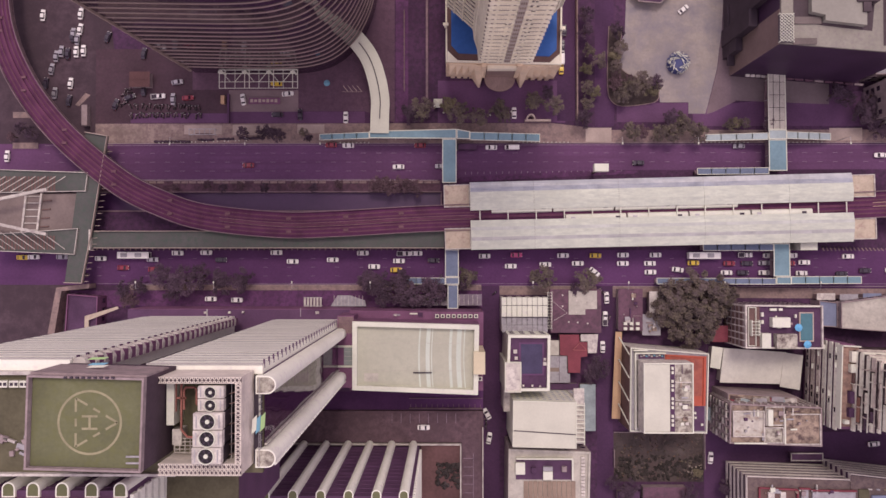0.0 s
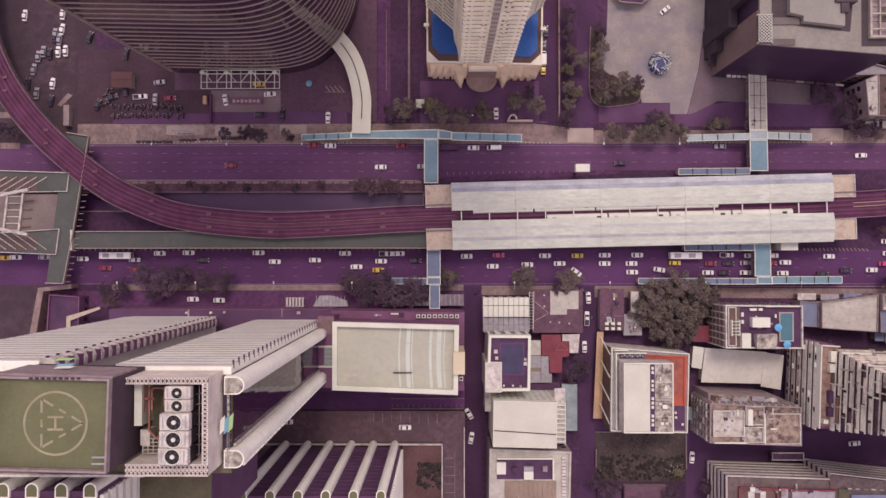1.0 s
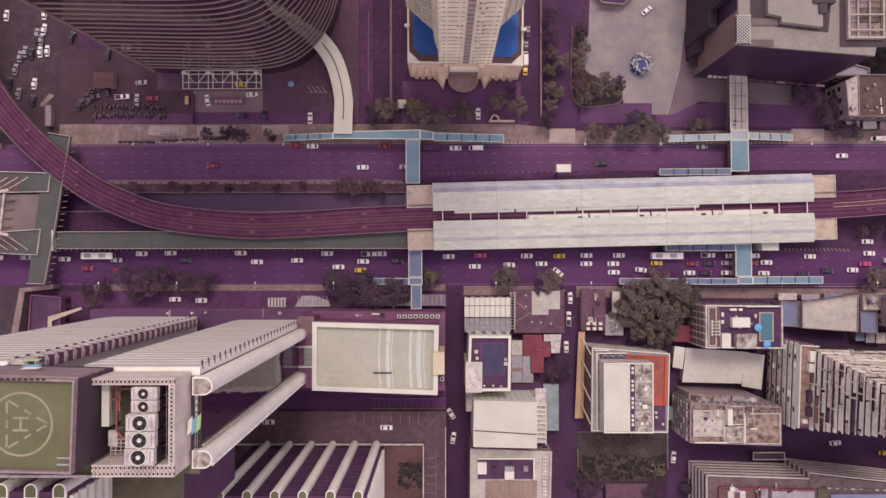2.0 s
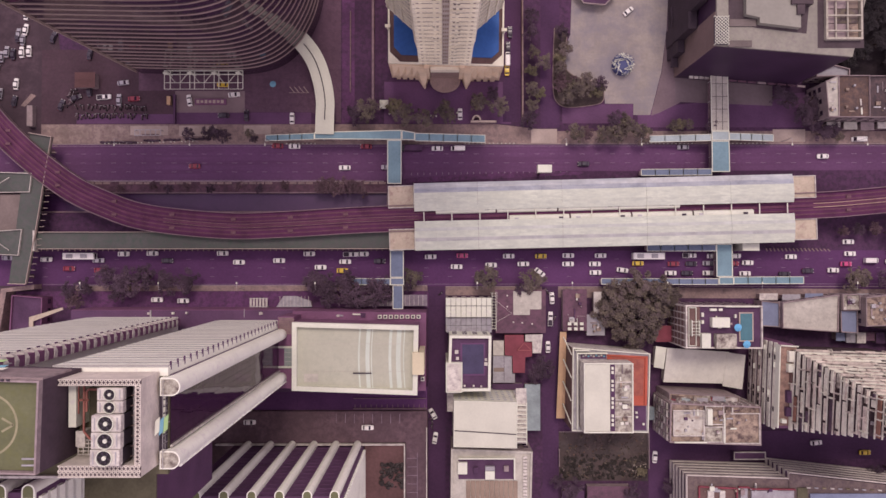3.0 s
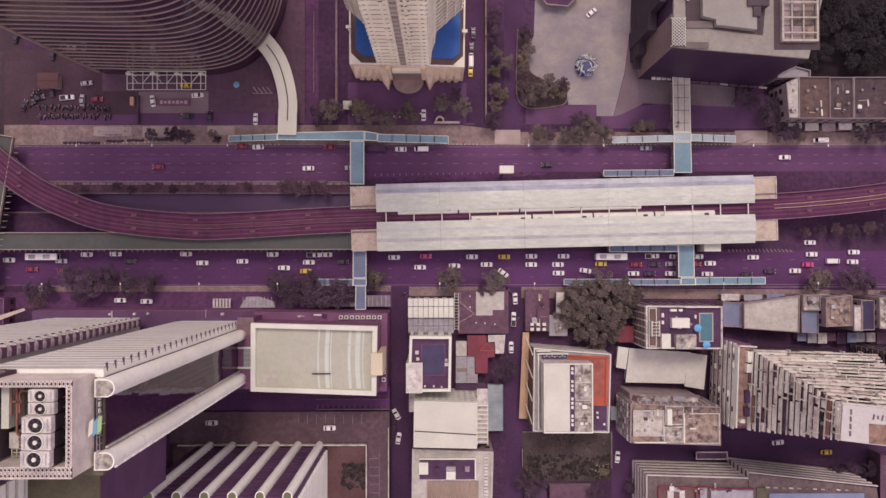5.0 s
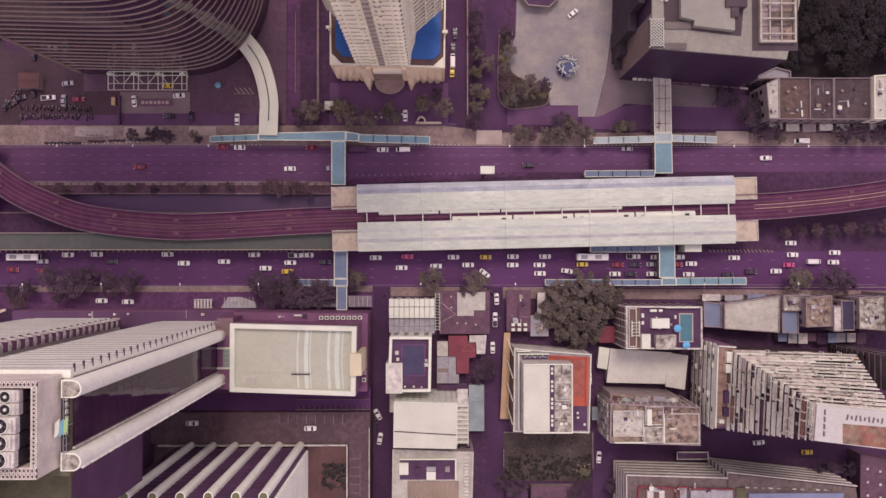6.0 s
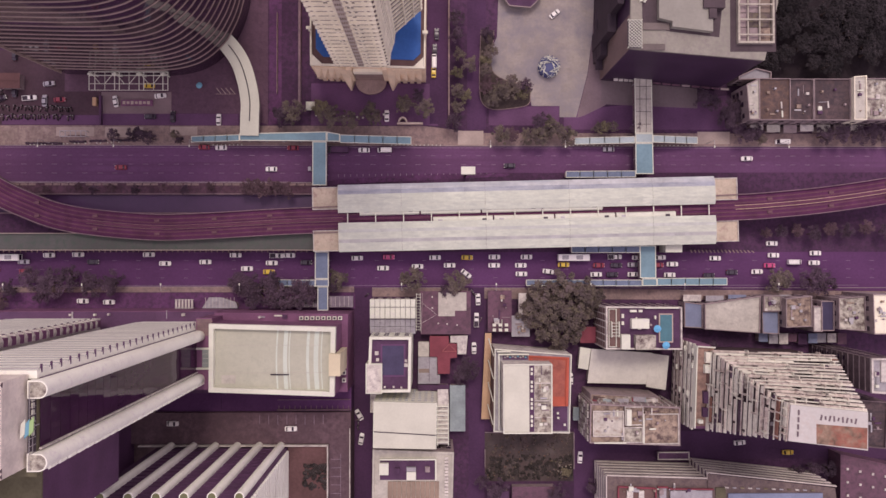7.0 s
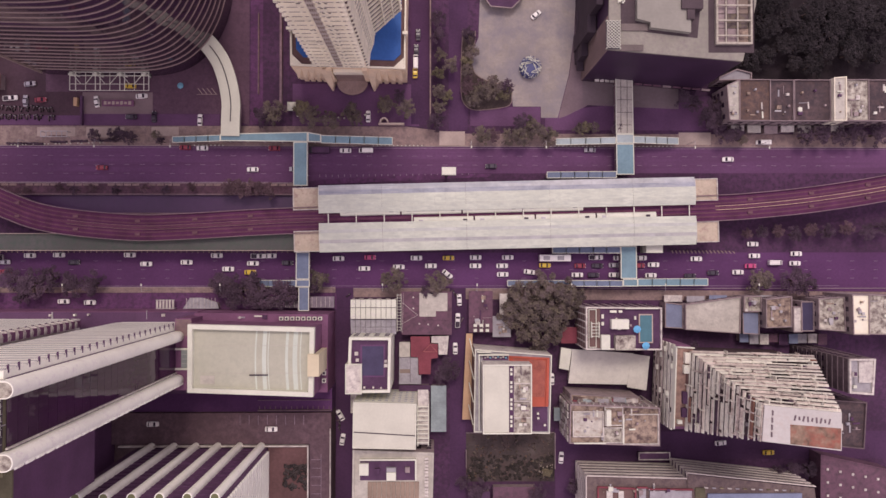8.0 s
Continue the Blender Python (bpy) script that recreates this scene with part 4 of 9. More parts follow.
# cooling towers
for k, (x, y, r, hx, hy, top) in enumerate(((-43.66, -24.43, 1.12, 2.4, 1.14, 131.4), (-43.65, -26.8, 1.12, 2.4, 1.12, 131.4), (-43.7, -29.47, 1.5, 2.7, 1.5, 132.8), (-43.77, -32.6, 1.5, 2.7, 1.5, 132.8), (-43.95, -35.7, 1.5, 2.7, 1.5, 132.8))):
    ct = thing("cooling_tower", (x, y, HOSP_TOP + 0.3), "off-white cooling tower with a black fan", "cooling tower", "rooftop cooling towers")
    bm = bm_()
    box(bm, x - hx, y - hy, top - 1.5, x + hx, y + hy, top)
    bmesh.ops.bevel(bm, geom=bm.edges[:], offset=0.1, segments=1, affect="EDGES")
    part("casing", bm, WHITE_DIRTY, ct)
    for dx in (-hx + 0.3, hx - 0.3):
        piece("leg", (0.3, hy * 1.8, round(top - HOSP_TOP - 1.9, 2)), METAL_DARK, ct, (x + dx, y, HOSP_TOP + 0.305))
        piece("access_strip", (0.22, hy * 1.5, 0.08), METAL, ct, (x + dx * 0.86, y, top + 0.004))
    bm = bm_()
    ring(bm, [(x + r * math.cos(i * math.tau / 24), y + r * math.sin(i * math.tau / 24)) for i in range(24)], r * 0.1, top + 0.004, top + 0.4)
    part("fan_ring", bm, WHITE, ct)
    bm = bm_()
    tube(bm, x, y, top + 0.004, top + 0.06, r * 0.895, 24)
    part("fan_well", bm, TYRE, ct)
    bm = bm_()
    tube(bm, x, y, top + 0.07, top + 0.35, r * 0.27, 10)
    part("hub", bm, WHITE, ct)
    for i in range(6):
        a = i * math.tau / 6 + k
        bm = bm_()
        beam(bm, (x + r * 0.34 * math.cos(a), y + r * 0.34 * math.sin(a), top + 0.2), (x + r * 0.82 * math.cos(a), y + r * 0.82 * math.sin(a), top + 0.26), 0.2 * r, 0.05)
        part("blade", bm, METAL_DARK, ct)
pipes = thing("roof_pipes", (-50, -28, HOSP_TOP + 0.3), "looping copper-red cooling pipes", "pipe")
for pts in (((-50.8, -23.4), (-50.8, -32.4), (-49.6, -33.8), (-47.4, -33.8)), ((-50.3, -28.6), (-50.3, -24.8), (-49.9, -24.4), (-48.3, -24.4), (-47.9, -24.9), (-47.9, -27.6), (-46.6, -27.6)), ((-51.9, -23.4), (-51.9, -29.0)), ((-51.9, -26.4), (-49.9, -26.4))):
    bm = bm_()
    for a, b in zip(pts, pts[1:]):
        beam(bm, (*a, 126.6), (*b, 126.6), 0.34)
    part("pipe", bm, PIPE, pipes)
duct = thing("roof_duct", (-53.1, -27, HOSP_TOP + 0.3), "white rooftop service block", "duct")
bm = bm_()
box(bm, -53.35, -31.4, HOSP_TOP + 0.31, -51.9, -22.95, 127.4)
part("body", bm, WHITE, duct)
bm = bm_()
box(bm, -53.0, -35.6, HOSP_TOP + 0.31, -51.2, -32.6, 125.4)
part("low_body", bm, WHITE_DIRTY, duct)
rk_ = thing("pipe_rack", (-50.5, -36, HOSP_TOP + 0.3), "white steel pipe rack on the roof", "frame")
for k in range(5):
    piece("bar", (4.4, 0.14, 0.14), WHITE_DIRTY, rk_, (-50.6, -37.2 + k * 0.7, 125.0))
    piece("cross_bar", (0.14, 3.0, 0.14), WHITE_DIRTY, rk_, (-52.6 + k, -35.8, 125.15))
for x, y in ((-52.6, -37.0), (-48.6, -37.0), (-52.6, -34.4), (-48.6, -34.4)):
    piece("leg", (0.14, 0.14, 2.69), WHITE_DIRTY, rk_, (x, y, HOSP_TOP + 0.31))
rw_ = random.Random(6)
for x, y in ((-89.4, -24.4), (-87.0, -24.4), (-84.8, -24.4), (-82.8, -24.4)):
    u = thing("condenser_unit", (x, y, HOSP_TOP + 0.3), "boxy white condenser on the hospital roof", "air conditioner", "roof condensers")
    piece("case", (1.8, 1.3, 1.2), WHITE, u, (x, y, HOSP_TOP + 0.305))
    for dx in (-0.45, 0.45):
        piece("fan", (0.6, 0.6, 0.05), METAL_DARK, u, (x + dx, y, HOSP_TOP + 1.51))
for k in range(10):
    piece("roof_unit", (rw_.choice((0.8, 1.4, 2.4)), rw_.choice((0.5, 1.0)), 0.6), rw_.choice((WHITE_DIRTY, METAL, TANK_WALL)), hosp, (rw_.uniform(-92, -80), rw_.uniform(-38.5, -34), HOSP_TOP + 0.305), rw_.uniform(-0.6, 0.6))
# signs on the parapet, as plain shapes
for n, (x, y, z) in enumerate(((-36.4, -31.6, 125.6), (-64.5, -19.3, 131.0))):
    lg = thing("roof_sign", (x, y, z - 2), "blue and green leaf-shaped rooftop sign", "sign", "rooftop signs")
    for k, (mt, dx) in enumerate(((LOGO_BLUE, 0.0), (LOGO_GREEN, 0.9), (WHITE, -0.7))):
        bm = bm_()
        q = [(-0.5, -1.9), (0.35, -1.0), (0.5, 1.9), (-0.35, 1.0)]
        if n:
            q = [(b * 1.1, a * 0.5) for a, b in q]
        prism(bm, [(x + (0 if n else dx) + a, y + (dx * 0.6 if n else 0) + b + 0.5 * (k == 1)) for a, b in q], z + 0.1 * k, z + 0.1 * k + 0.2)
        part("leaf", bm, mt, lg)
    bm = bm_()
    beam(bm, (x, y, z - 4), (x, y, z + 0.1), 0.2)
    part("post", bm, METAL, lg)

# lower wings whose north walls carry half-round ribs
for name, x0, x1, y, z0, z1, xs, label in (
        ("ribbed_wing", -56, -10.2, -64.2, 11.5, 65, (-50.9, -43.1, -35.4, -27.7, -20.0, -12.4), "ribbed white hospital wing with green-capped ribs"),
        ("ribbed_wing", -104, -65.0, -45.6, 11.5, 118, (-95.1, -89.1, -84.1, -78.2, -72.2, -66.4), "taller ribbed hospital wing with green-capped ribs")):
    wing = thing(name, ((x0 + x1) / 2, y - 12, 0), label, "building", "ribbed hospital wings")
    bm = bm_()
    box(bm, x0, y - 30, 0, x1, y - 1.4, z1 - 0.6)
    part("wall", bm, GREY_DARK, wing)
    bm = bm_()
    box(bm, x0, y - 30, z1 - 0.59, x1, y - 3.6, z1 + 0.2)
    part("roof", bm, BROWN, wing)
    bm = bm_()
    box(bm, x0, y - 3.5, z1 - 0.59, x1, y - 3.0, z1 + 0.6)
    part("roof_rail", bm, AWNING, wing, "thin ochre roof edge")
    for x in xs:
        bm = bm_()
        w = 1.35
        pts = [(x + w * math.cos(a), y - 0.9 + w * math.sin(a)) for a in [math.pi * i / 14 for i in range(15)]]
        pts += [(x - w, y - 2.6), (x + w, y - 2.6)]
        prism(bm, pts, z0, z1)
        bmesh.ops.recalc_face_normals(bm, faces=bm.faces)
        rib = part("rib", bm, CLAD, wing, "half-round white rib")
        bm = bm_()
        prism(bm, inset(pts, 0.28), z1 + 0.004, z1 + 0.05)
        part("cap", bm, PAD_GREEN, rib)
    for f in range(int((z1 - z0) / 3.6)):
        for a, b in zip(xs, xs[1:]):
            piece("floor_band", (b - a - 2.8, 0.2, 0.5), GREY_DARK, wing, ((a + b) / 2, y - 1.28, z0 + 3 + f * 3.6))
    low = 84 if z1 > 100 else z0 + 1
    pitch_ = 3.4 if z1 > 100 else 2.6
    for f in range(int((z1 - low) / pitch_)):
        piece("louvre", (0.9, 26, pitch_ * 0.6), CLAD, wing, (x1 + 0.3, y - 15.4, low + f * pitch_))

# glass-roofed podium hall
hall = thing("podium_hall", (-10.5, -31.5, 0), "podium hall with a pale green roof in a white frame", "building")
HQ = [(-31.0, -42.1), (9.4, -43.6), (9.8, -21.2), (-31.0, -20.1)]
bm = bm_()
prism(bm, [(-34, -45), (11.8, -45), (11.9, -18.2), (-34, -17.6)], 0, 18)
part("base", bm, PURPLE_WALL, hall, "brown clad lower storeys")
bm = bm_()
prism(bm, HQ, 18.004, 31.2)
part("wall", bm, PURPLE_WALL, hall)
bm = bm_()
ring(bm, HQ, 1.5, 31.204, 33.4)
part("frame", bm, WHITE, hall, "white roof frame")
bm = bm_()
prism(bm, inset(HQ, 1.52), 31.204, 31.4)
part("roof", bm, PALE_GREEN, hall)
mat_strip = mat("translucent_strip", (0.56, 0.615, 0.52), 0.6, 0.08)
for x, w in ((-9.4, 0.5), (-7.0, 1.3), (-5.2, 0.3), (0.5, 0.9), (2.9, 1.5), (5.2, 0.35)):
    bm = bm_()
    arc = [Vector((x + w / 2 - 0.5 * math.sin(math.pi * i / 10), -41.6 + i * 1.96)) for i in range(11)]
    ribbon(bm, arc, -w / 2, w / 2, 31.404, 31.45)
    bmesh.ops.recalc_face_normals(bm, faces=bm.faces)
    part("roof_light", bm, mat_strip, hall, "pale translucent roof strip")
for q in ((-11.5, -36.9, -5.5, -36.55, 31.9, METAL_DARK), (-27.4, -39.6, -22.8, -36.9, 31.6, ROOF_CREAM), (-28, -27.3, 7, -27.2, 31.46, ROOF_CREAM), (-28, -36.2, 7, -36.1, 31.46, ROOF_CREAM)):
    bm = bm_()
    box(bm, q[0], q[1], 31.403, q[2], q[3], q[4])
    part("roof_panel", bm, q[5], hall)
box_ = thing("stair_head", (9.6, -33, 18), "cream stair head box on the hall wall", "building")
bm = bm_()
box(bm, 7.9, -36.7, 33.41, 11.6, -29.6, 35.2)
box(bm, 9.85, -36.7, 18.01, 11.6, -29.6, 33.4)
part("body", bm, mat("pale_yellow_render", (0.60, 0.53, 0.36), 0.8, 0.12), box_)
for k in range(8):
    u = thing("condenser_unit", (-4 + k * 1.9, -19.6, 18.0), "boxy white condenser on a podium ledge", "air conditioner", "podium condensers")
    bm = bm_()
    box(bm, -4.6 + k * 1.9, -20.1, 18.004, -3.3 + k * 1.9, -18.9, 19.2)
    part("case", bm, WHITE, u)
    bm = bm_()
    tube(bm, -3.95 + k * 1.9, -19.5, 19.204, 19.25, 0.42, 12)
    part("fan", bm, METAL_DARK, u)
    if k == 3:
        u.location.z = 18.0
for y in (-38.2, -40.8):
    u = thing("condenser_unit", (10.7, y, 18.0), "boxy white condenser on a podium ledge", "air conditioner", "podium condensers")
    bm = bm_()
    box(bm, 10.1, y - 0.7, 18.004, 11.4, y + 0.7, 19.2)
    part("case", bm, WHITE, u)
    bm = bm_()
    tube(bm, 10.75, y, 19.204, 19.25, 0.42, 12)
    part("fan", bm, METAL_DARK, u)
link = thing("link_block", (-34, -31, 0), "podium shoulder between tower and hall with a glazed link", "building")
bm = bm_()
box(bm, -36.45, -42.0, 0, -31.1, -18.6, 29.5)
part("wall", bm, PURPLE_WALL, link)
for y in (-28.8, -35.3):
    bm = bm_()
    box(bm, -36.1, y, 29.51, -31.15, y + 0.6, 30.3)
    part("edge_beam", bm, WHITE, link)
bm = bm_()
box(bm, -34.2, -34.6, 29.505, -31.2, -28.85, 29.9)
part("roof", bm, mat("grey_green_glazing", (0.27, 0.30, 0.28), 0.4, 0.15), link, "grey-green glazed roof")
for k in range(3):
    piece("glazing_bar", (2.9, 0.08, 0.06), WHITE_DIRTY, link, (-32.7, -33.2 + k * 1.5, 29.905))
for i in range(7):
    for j in range(10):
        piece("roof_brick", (0.62, 0.42, 0.14), PAVING, link, (-36.0 + i * 0.72 + 0.36 * (j % 2), -19.1 - j * 0.55, 29.503))
front = thing("hospital_podium", (-90, -22, 0), "long low brown hospital podium", "building")
bm = bm_()
box(bm, -112, -46, 0, -34.1, -17.4, 14)
part("wall", bm, PURPLE_WALL, front)
bm = bm_()
box(bm, -112, -46, 14.004, -34.1, -17.6, 14.6)
part("roof", bm, GREY_DARK, front)


# ---- footbridges and skywalks ----
def deck_bridge(name, pts, z, label, roof, rail=WHITE, thick=0.5, posts=None, group="footbridges"):
    cx, cy = mid(pts)
    b = thing(name, (cx, cy, 0), label, "footbridge", group)
    bm = bm_()
    prism(bm, inset(pts, 0.15), z - 3.2, z - 2.8)
    part("floor", bm, CONCRETE, b)
    bm = bm_()
    prism(bm, pts, z - 0.25, z)
    part("roof", bm, roof, b)
    bm = bm_()
    ring(bm, pts, 0.28, z + 0.004, z + 0.22)
    part("roof_edge", bm, rail, b)
    q = pts if area2(pts) > 0 else pts[::-1]
    for i in range(len(q)):
        a, c = Vector(q[i]), Vector(q[(i + 1) % len(q)])
        n = max(1, int((c - a).length / 6))
        for k in range(n):
            p = a + (c - a) * (k + 0.5) / n
            piece("post", (0.2, 0.2, 2.55), METAL, b, (p.x, p.y, z - 2.8))
    for p in posts or [mid(pts)]:
        piece("support", (0.9, 0.9, z - 3.2), CONCRETE, b, (p[0], p[1], 0))
    return b


def stair_run(name, x0, x1, y0, y1, z_hi, z_lo, high_end, label, roof):
    """A covered stair that runs along x, with roof panes in a white frame, falling away from its high end."""
    b = thing(name, ((x0 + x1) / 2, (y0 + y1) / 2, 0), label, "stair", "covered footbridge stairs")
    n = max(4, int(abs(x1 - x0) / 4.6))
    for k in range(n):
        xa, xb = x0 + (x1 - x0) * k / n, x0 + (x1 - x0) * (k + 1) / n
        fa, fb = k / n, (k + 1) / n
        if high_end == "x1":
            fa, fb = 1 - fa, 1 - fb
        za, zb = z_hi + (z_lo - z_hi) * fa, z_hi + (z_lo - z_hi) * fb
        ya, yb = y0, y1
        bm = bm_()
        v = [bm.verts.new(c) for c in ((xa, ya, za), (xb, ya, zb), (xb, yb, zb), (xa, yb, za))]
        w = [bm.verts.new(u.co + Vector((0, 0, 0.15))) for u in v]
        bm.faces.new(v[::-1])
        bm.faces.new(w)
        for i in range(4):
            bm.faces.new((v[i], v[(i + 1) % 4], w[(i + 1) % 4], w[i]))
        pane = part("roof_pane", bm, roof, b)
        bm = bm_()
        for p, q in (((xa, ya, za), (xb, ya, zb)), ((xa, yb, za), (xb, yb, zb)), ((xa, ya, za), (xa, yb, za)), ((xb, ya, zb), (xb, yb, zb))):
            beam(bm, Vector(p) + Vector((0, 0, 0.2)), Vector(q) + Vector((0, 0, 0.2)), 0.22)
        part("frame", bm, WHITE, pane, "white roof frame")
        bm = bm_()
        for s in range(8):
            x = xa + (xb - xa) * s / 8
            zz = max(0.3, za + (zb - za) * s / 8 - 2.8)
            box(bm, min(x, x + (xb - xa) / 8), ya + 0.3, max(0.0, zz - 0.5), max(x, x + (xb - xa) / 8), yb - 0.3, zz)
        part("flight", bm, CONCRETE, b)
    return b


# west crossing
deck_bridge("footbridge", [(-28.6, 43.5), (2.8, 43.3), (2.8, 46.8), (-28.6, 46.1)], 7.0, "turquoise-roofed footbridge over the avenue edge", BLUE_DECK, posts=[(-24, 44.8), (-10, 44.8)])
deck_bridge("footbridge", [(-2.3, 27.4), (2.8, 27.4), (2.8, 43.2), (-2.3, 43.2)], 6.9, "turquoise-roofed footbridge into the station", BLUE_DECK, posts=[(0.2, 30.6)])
deck_bridge("footbridge", [(-1.3, -6.4), (3.6, -6.4), (3.6, 3.4), (-1.3, 3.4)], 6.9, "slate-blue-roofed footbridge over the southern road", BLUE_DIM, posts=[(1.2, 3.0)])
deck_bridge("footbridge", [(-1.2, -9.1), (3.7, -9.1), (3.7, -6.5), (-1.2, -6.5)], 7.1, "landing roof of the southern footbridge", BLUE_DIM)
deck_bridge("footbridge", [(-0.4, -17.8), (3.4, -17.8), (3.4, -9.2), (-0.4, -9.2)], 6.6, "narrow slate-blue footbridge to the hospital hall", BLUE_DIM)
deck_bridge("footbridge", [(2.9, 43.3), (7.6, 43.2), (7.6, 46.0), (2.9, 46.8)], 6.8, "small turquoise landing roof of the footbridge", BLUE_DECK)
stair_run("covered_stair", -47.1, -28.7, 43.5, 45.6, 6.9, 3.2, "x1", "covered stair with turquoise roof panes in a white frame", BLUE_DECK)
stair_run("covered_stair", 7.7, 33.2, 42.9, 45.6, 6.9, 3.0, "x0", "covered stair with turquoise roof panes in a white frame", BLUE_DECK)
stair_run("covered_stair", -15.3, -1.3, -9.0, -6.8, 6.9, 3.4, "x1", "covered stair with slate-blue roof panes", BLUE_DIM)
# east crossing
deck_bridge("footbridge", [(115.0, 31.7), (121.5, 31.7), (121.3, 42.9), (114.9, 42.9)], 6.4, "turquoise-roofed footbridge over the avenue", BLUE_DECK, posts=[(118, 32.4)])
deck_bridge("footbridge", [(114.9, 43.0), (121.3, 43.0), (121.2, 46.4), (114.8, 46.4)], 6.7, "pale landing roof of the footbridge", BLUE_PALE)
deck_bridge("footbridge", [(114.8, 46.5), (121.2, 46.5), (120.9, 68.2), (114.6, 68.2)], 6.5, "pale cream roofed footbridge to the office tower", ROOF_CREAM, posts=[(118, 56)])
for x in (116.6, 118.9):
    piece("roof_seam", (0.14, 21, 0.1), METAL_DARK, bpy.data.objects["footbridge.008"], (x, 57.3, 6.504))
for k in range(4):
    piece("roof_seam", (5.6, 0.14, 0.1), METAL_DARK, bpy.data.objects["footbridge.008"], (117.9, 49.8 + k * 4.6, 6.504))
deck_bridge("footbridge", [(116.4, -6.2), (122.3, -6.2), (122.2, 5.6), (116.4, 5.6)], 6.4, "turquoise-roofed footbridge over the southern road", BLUE_DECK, posts=[(119, 4.4)])
deck_bridge("footbridge", [(117.2, -9.0), (122.6, -9.0), (122.5, -6.3), (117.2, -6.3)], 6.7, "landing roof of the southern footbridge", BLUE_DECK)
stair_run("covered_stair", 93.5, 114.7, 43.0, 45.3, 6.3, 3.0, "x1", "covered stair with pale turquoise roof panes", BLUE_PALE)
stair_run("covered_stair", 121.4, 138.8, 43.3, 45.7, 6.3, 3.0, "x0", "covered stair with pale turquoise roof panes", BLUE_PALE)
stair_run("covered_stair", 89.9, 114.9, 30.6, 32.8, 6.3, 4.6, "x1", "covered stair with slate-blue roof panes by the canopy", BLUE_DIM)
stair_run("covered_stair", 91.9, 116.3, 3.1, 5.4, 6.3, 4.6, "x1", "covered stair with slate-blue roof panes by the canopy", BLUE_DIM)
stair_run("covered_stair", 75.5, 117.1, -9.0, -6.9, 6.3, 3.4, "x1", "long covered stair with slate-blue roof panes", BLUE_DIM)
stair_run("covered_stair", 122.7, 149.5, -8.8, -6.3, 6.3, 3.0, "x0", "long covered stair with turquoise roof panes", BLUE_DECK)
hut = thing("plant_hut", (54, 32, 0), "small white plant hut on a post by the canopy", "hut")
bm = bm_()
box(bm, 51.3, 30.9, 9.2, 56.3, 33.6, 12.0)
part("body", bm, WHITE, hut)
bm = bm_()
box(bm, 52.6, 31.4, 0, 53.4, 32.2, 9.19)
part("post", bm, CONCRETE, hut)
bm = bm_()
for x in (54.4, 55.2, 55.9):
    beam(bm, (x, 28.6, 9.4), (x, 30.9, 9.4), 0.15)
beam(bm, (54.4, 29.6, 9.4), (55.9, 29.6, 9.4), 0.15)
part("ladder", bm, METAL_DARK, hut)
lift = thing("lift_house", (128, 4.6, 0), "white lift house beside the canopy", "hut")
bm = bm_()
box(bm, 125.4, 3.2, 0, 131.4, 6.0, 7.8)
part("body", bm, WHITE, lift)
# curved white walkway
walkway = thing("curved_walkway", (-27, 60, 0), "curving white-roofed walkway to the glass tower", "footbridge", "footbridges")
CURVE = spline([(-24.8, 45.2), (-24.7, 52), (-24.6, 57.5), (-25.9, 65.0), (-28.6, 72.5), (-33.4, 79.0), (-40, 85)], 1.5)
bm = bm_()
ribbon(bm, CURVE, -3.3, 3.3, 7.4, 8.0)
bmesh.ops.recalc_face_normals(bm, faces=bm.faces)
part("roof", bm, WALKWAY, walkway)
bm = bm_()
ribbon(bm, CURVE[3:-6], -0.16, 0.16, 8.004, 8.2)
bmesh.ops.recalc_face_normals(bm, faces=bm.faces)
part("ridge", bm, METAL_DARK, walkway, "dark ridge gutter")
for o in (-3.3, 3.1):
    bm = bm_()
    ribbon(bm, CURVE, o, o + 0.2, 8.004, 8.16)
    bmesh.ops.recalc_face_normals(bm, faces=bm.faces)
    part("roof_edge", bm, WHITE, walkway)
bm = bm_()
ribbon(bm, CURVE, -2.9, 2.9, 4.3, 4.7)
bmesh.ops.recalc_face_normals(bm, faces=bm.faces)
part("floor", bm, CONCRETE, walkway)
for k in (4, 12, 20):
    p = CURVE[k]
    piece("support", (0.9, 0.9, 4.3), CONCRETE, walkway, (p.x, p.y, 0))
    for o in (-2.6, 2.6):
        piece("post", (0.2, 0.2, 2.7), METAL, walkway, (p.x + o, p.y, 4.7))

# green walkway beside the viaduct and the western skywalk plaza
gw = thing("green_skywalk", (-65, 7, 0), "long green-surfaced skywalk beside the viaduct", "footbridge", "green skywalks")
bm = bm_()
box(bm, -128.0, 3.9, 7.4, -1.6, 10.1, 8.0)
part("deck", bm, GREEN_DECK, gw)
for y in (3.9, 9.9):
    bm = bm_()
    box(bm, -127, y, 8.004, -1.6, y + 0.2, 9.0)
    part("parapet", bm, PAVING_PALE, gw, "pale beige parapet")
    for k in range(62 if y < 5 else 0):
        piece("bracket", (0.16, 0.7, 0.2), PAVING, gw, (-126 + k * 2.0, y - 0.4, 8.3))
bm = bm_()
box(bm, -128.5, 3.2, 7.4, -127.9, 10.6, 9.6)
part("end_wall", bm, WHITE_DIRTY, gw)
for k in range(5):
    piece("support", (1.2, 1.2, 7.4), CONCRETE, gw, (-118 + k * 26, 7, 0))
SK = 9.0
sw = thing("green_skywalk", (-131, 18, 0), "wide green skywalk spine crossing the junction", "footbridge", "green skywalks")
SP = [(-137.2, -8.4), (-130.8, -8.6), (-127.4, 10), (-122.0, 44.0), (-130.0, 45.4), (-133.2, 24)]
bm = bm_()
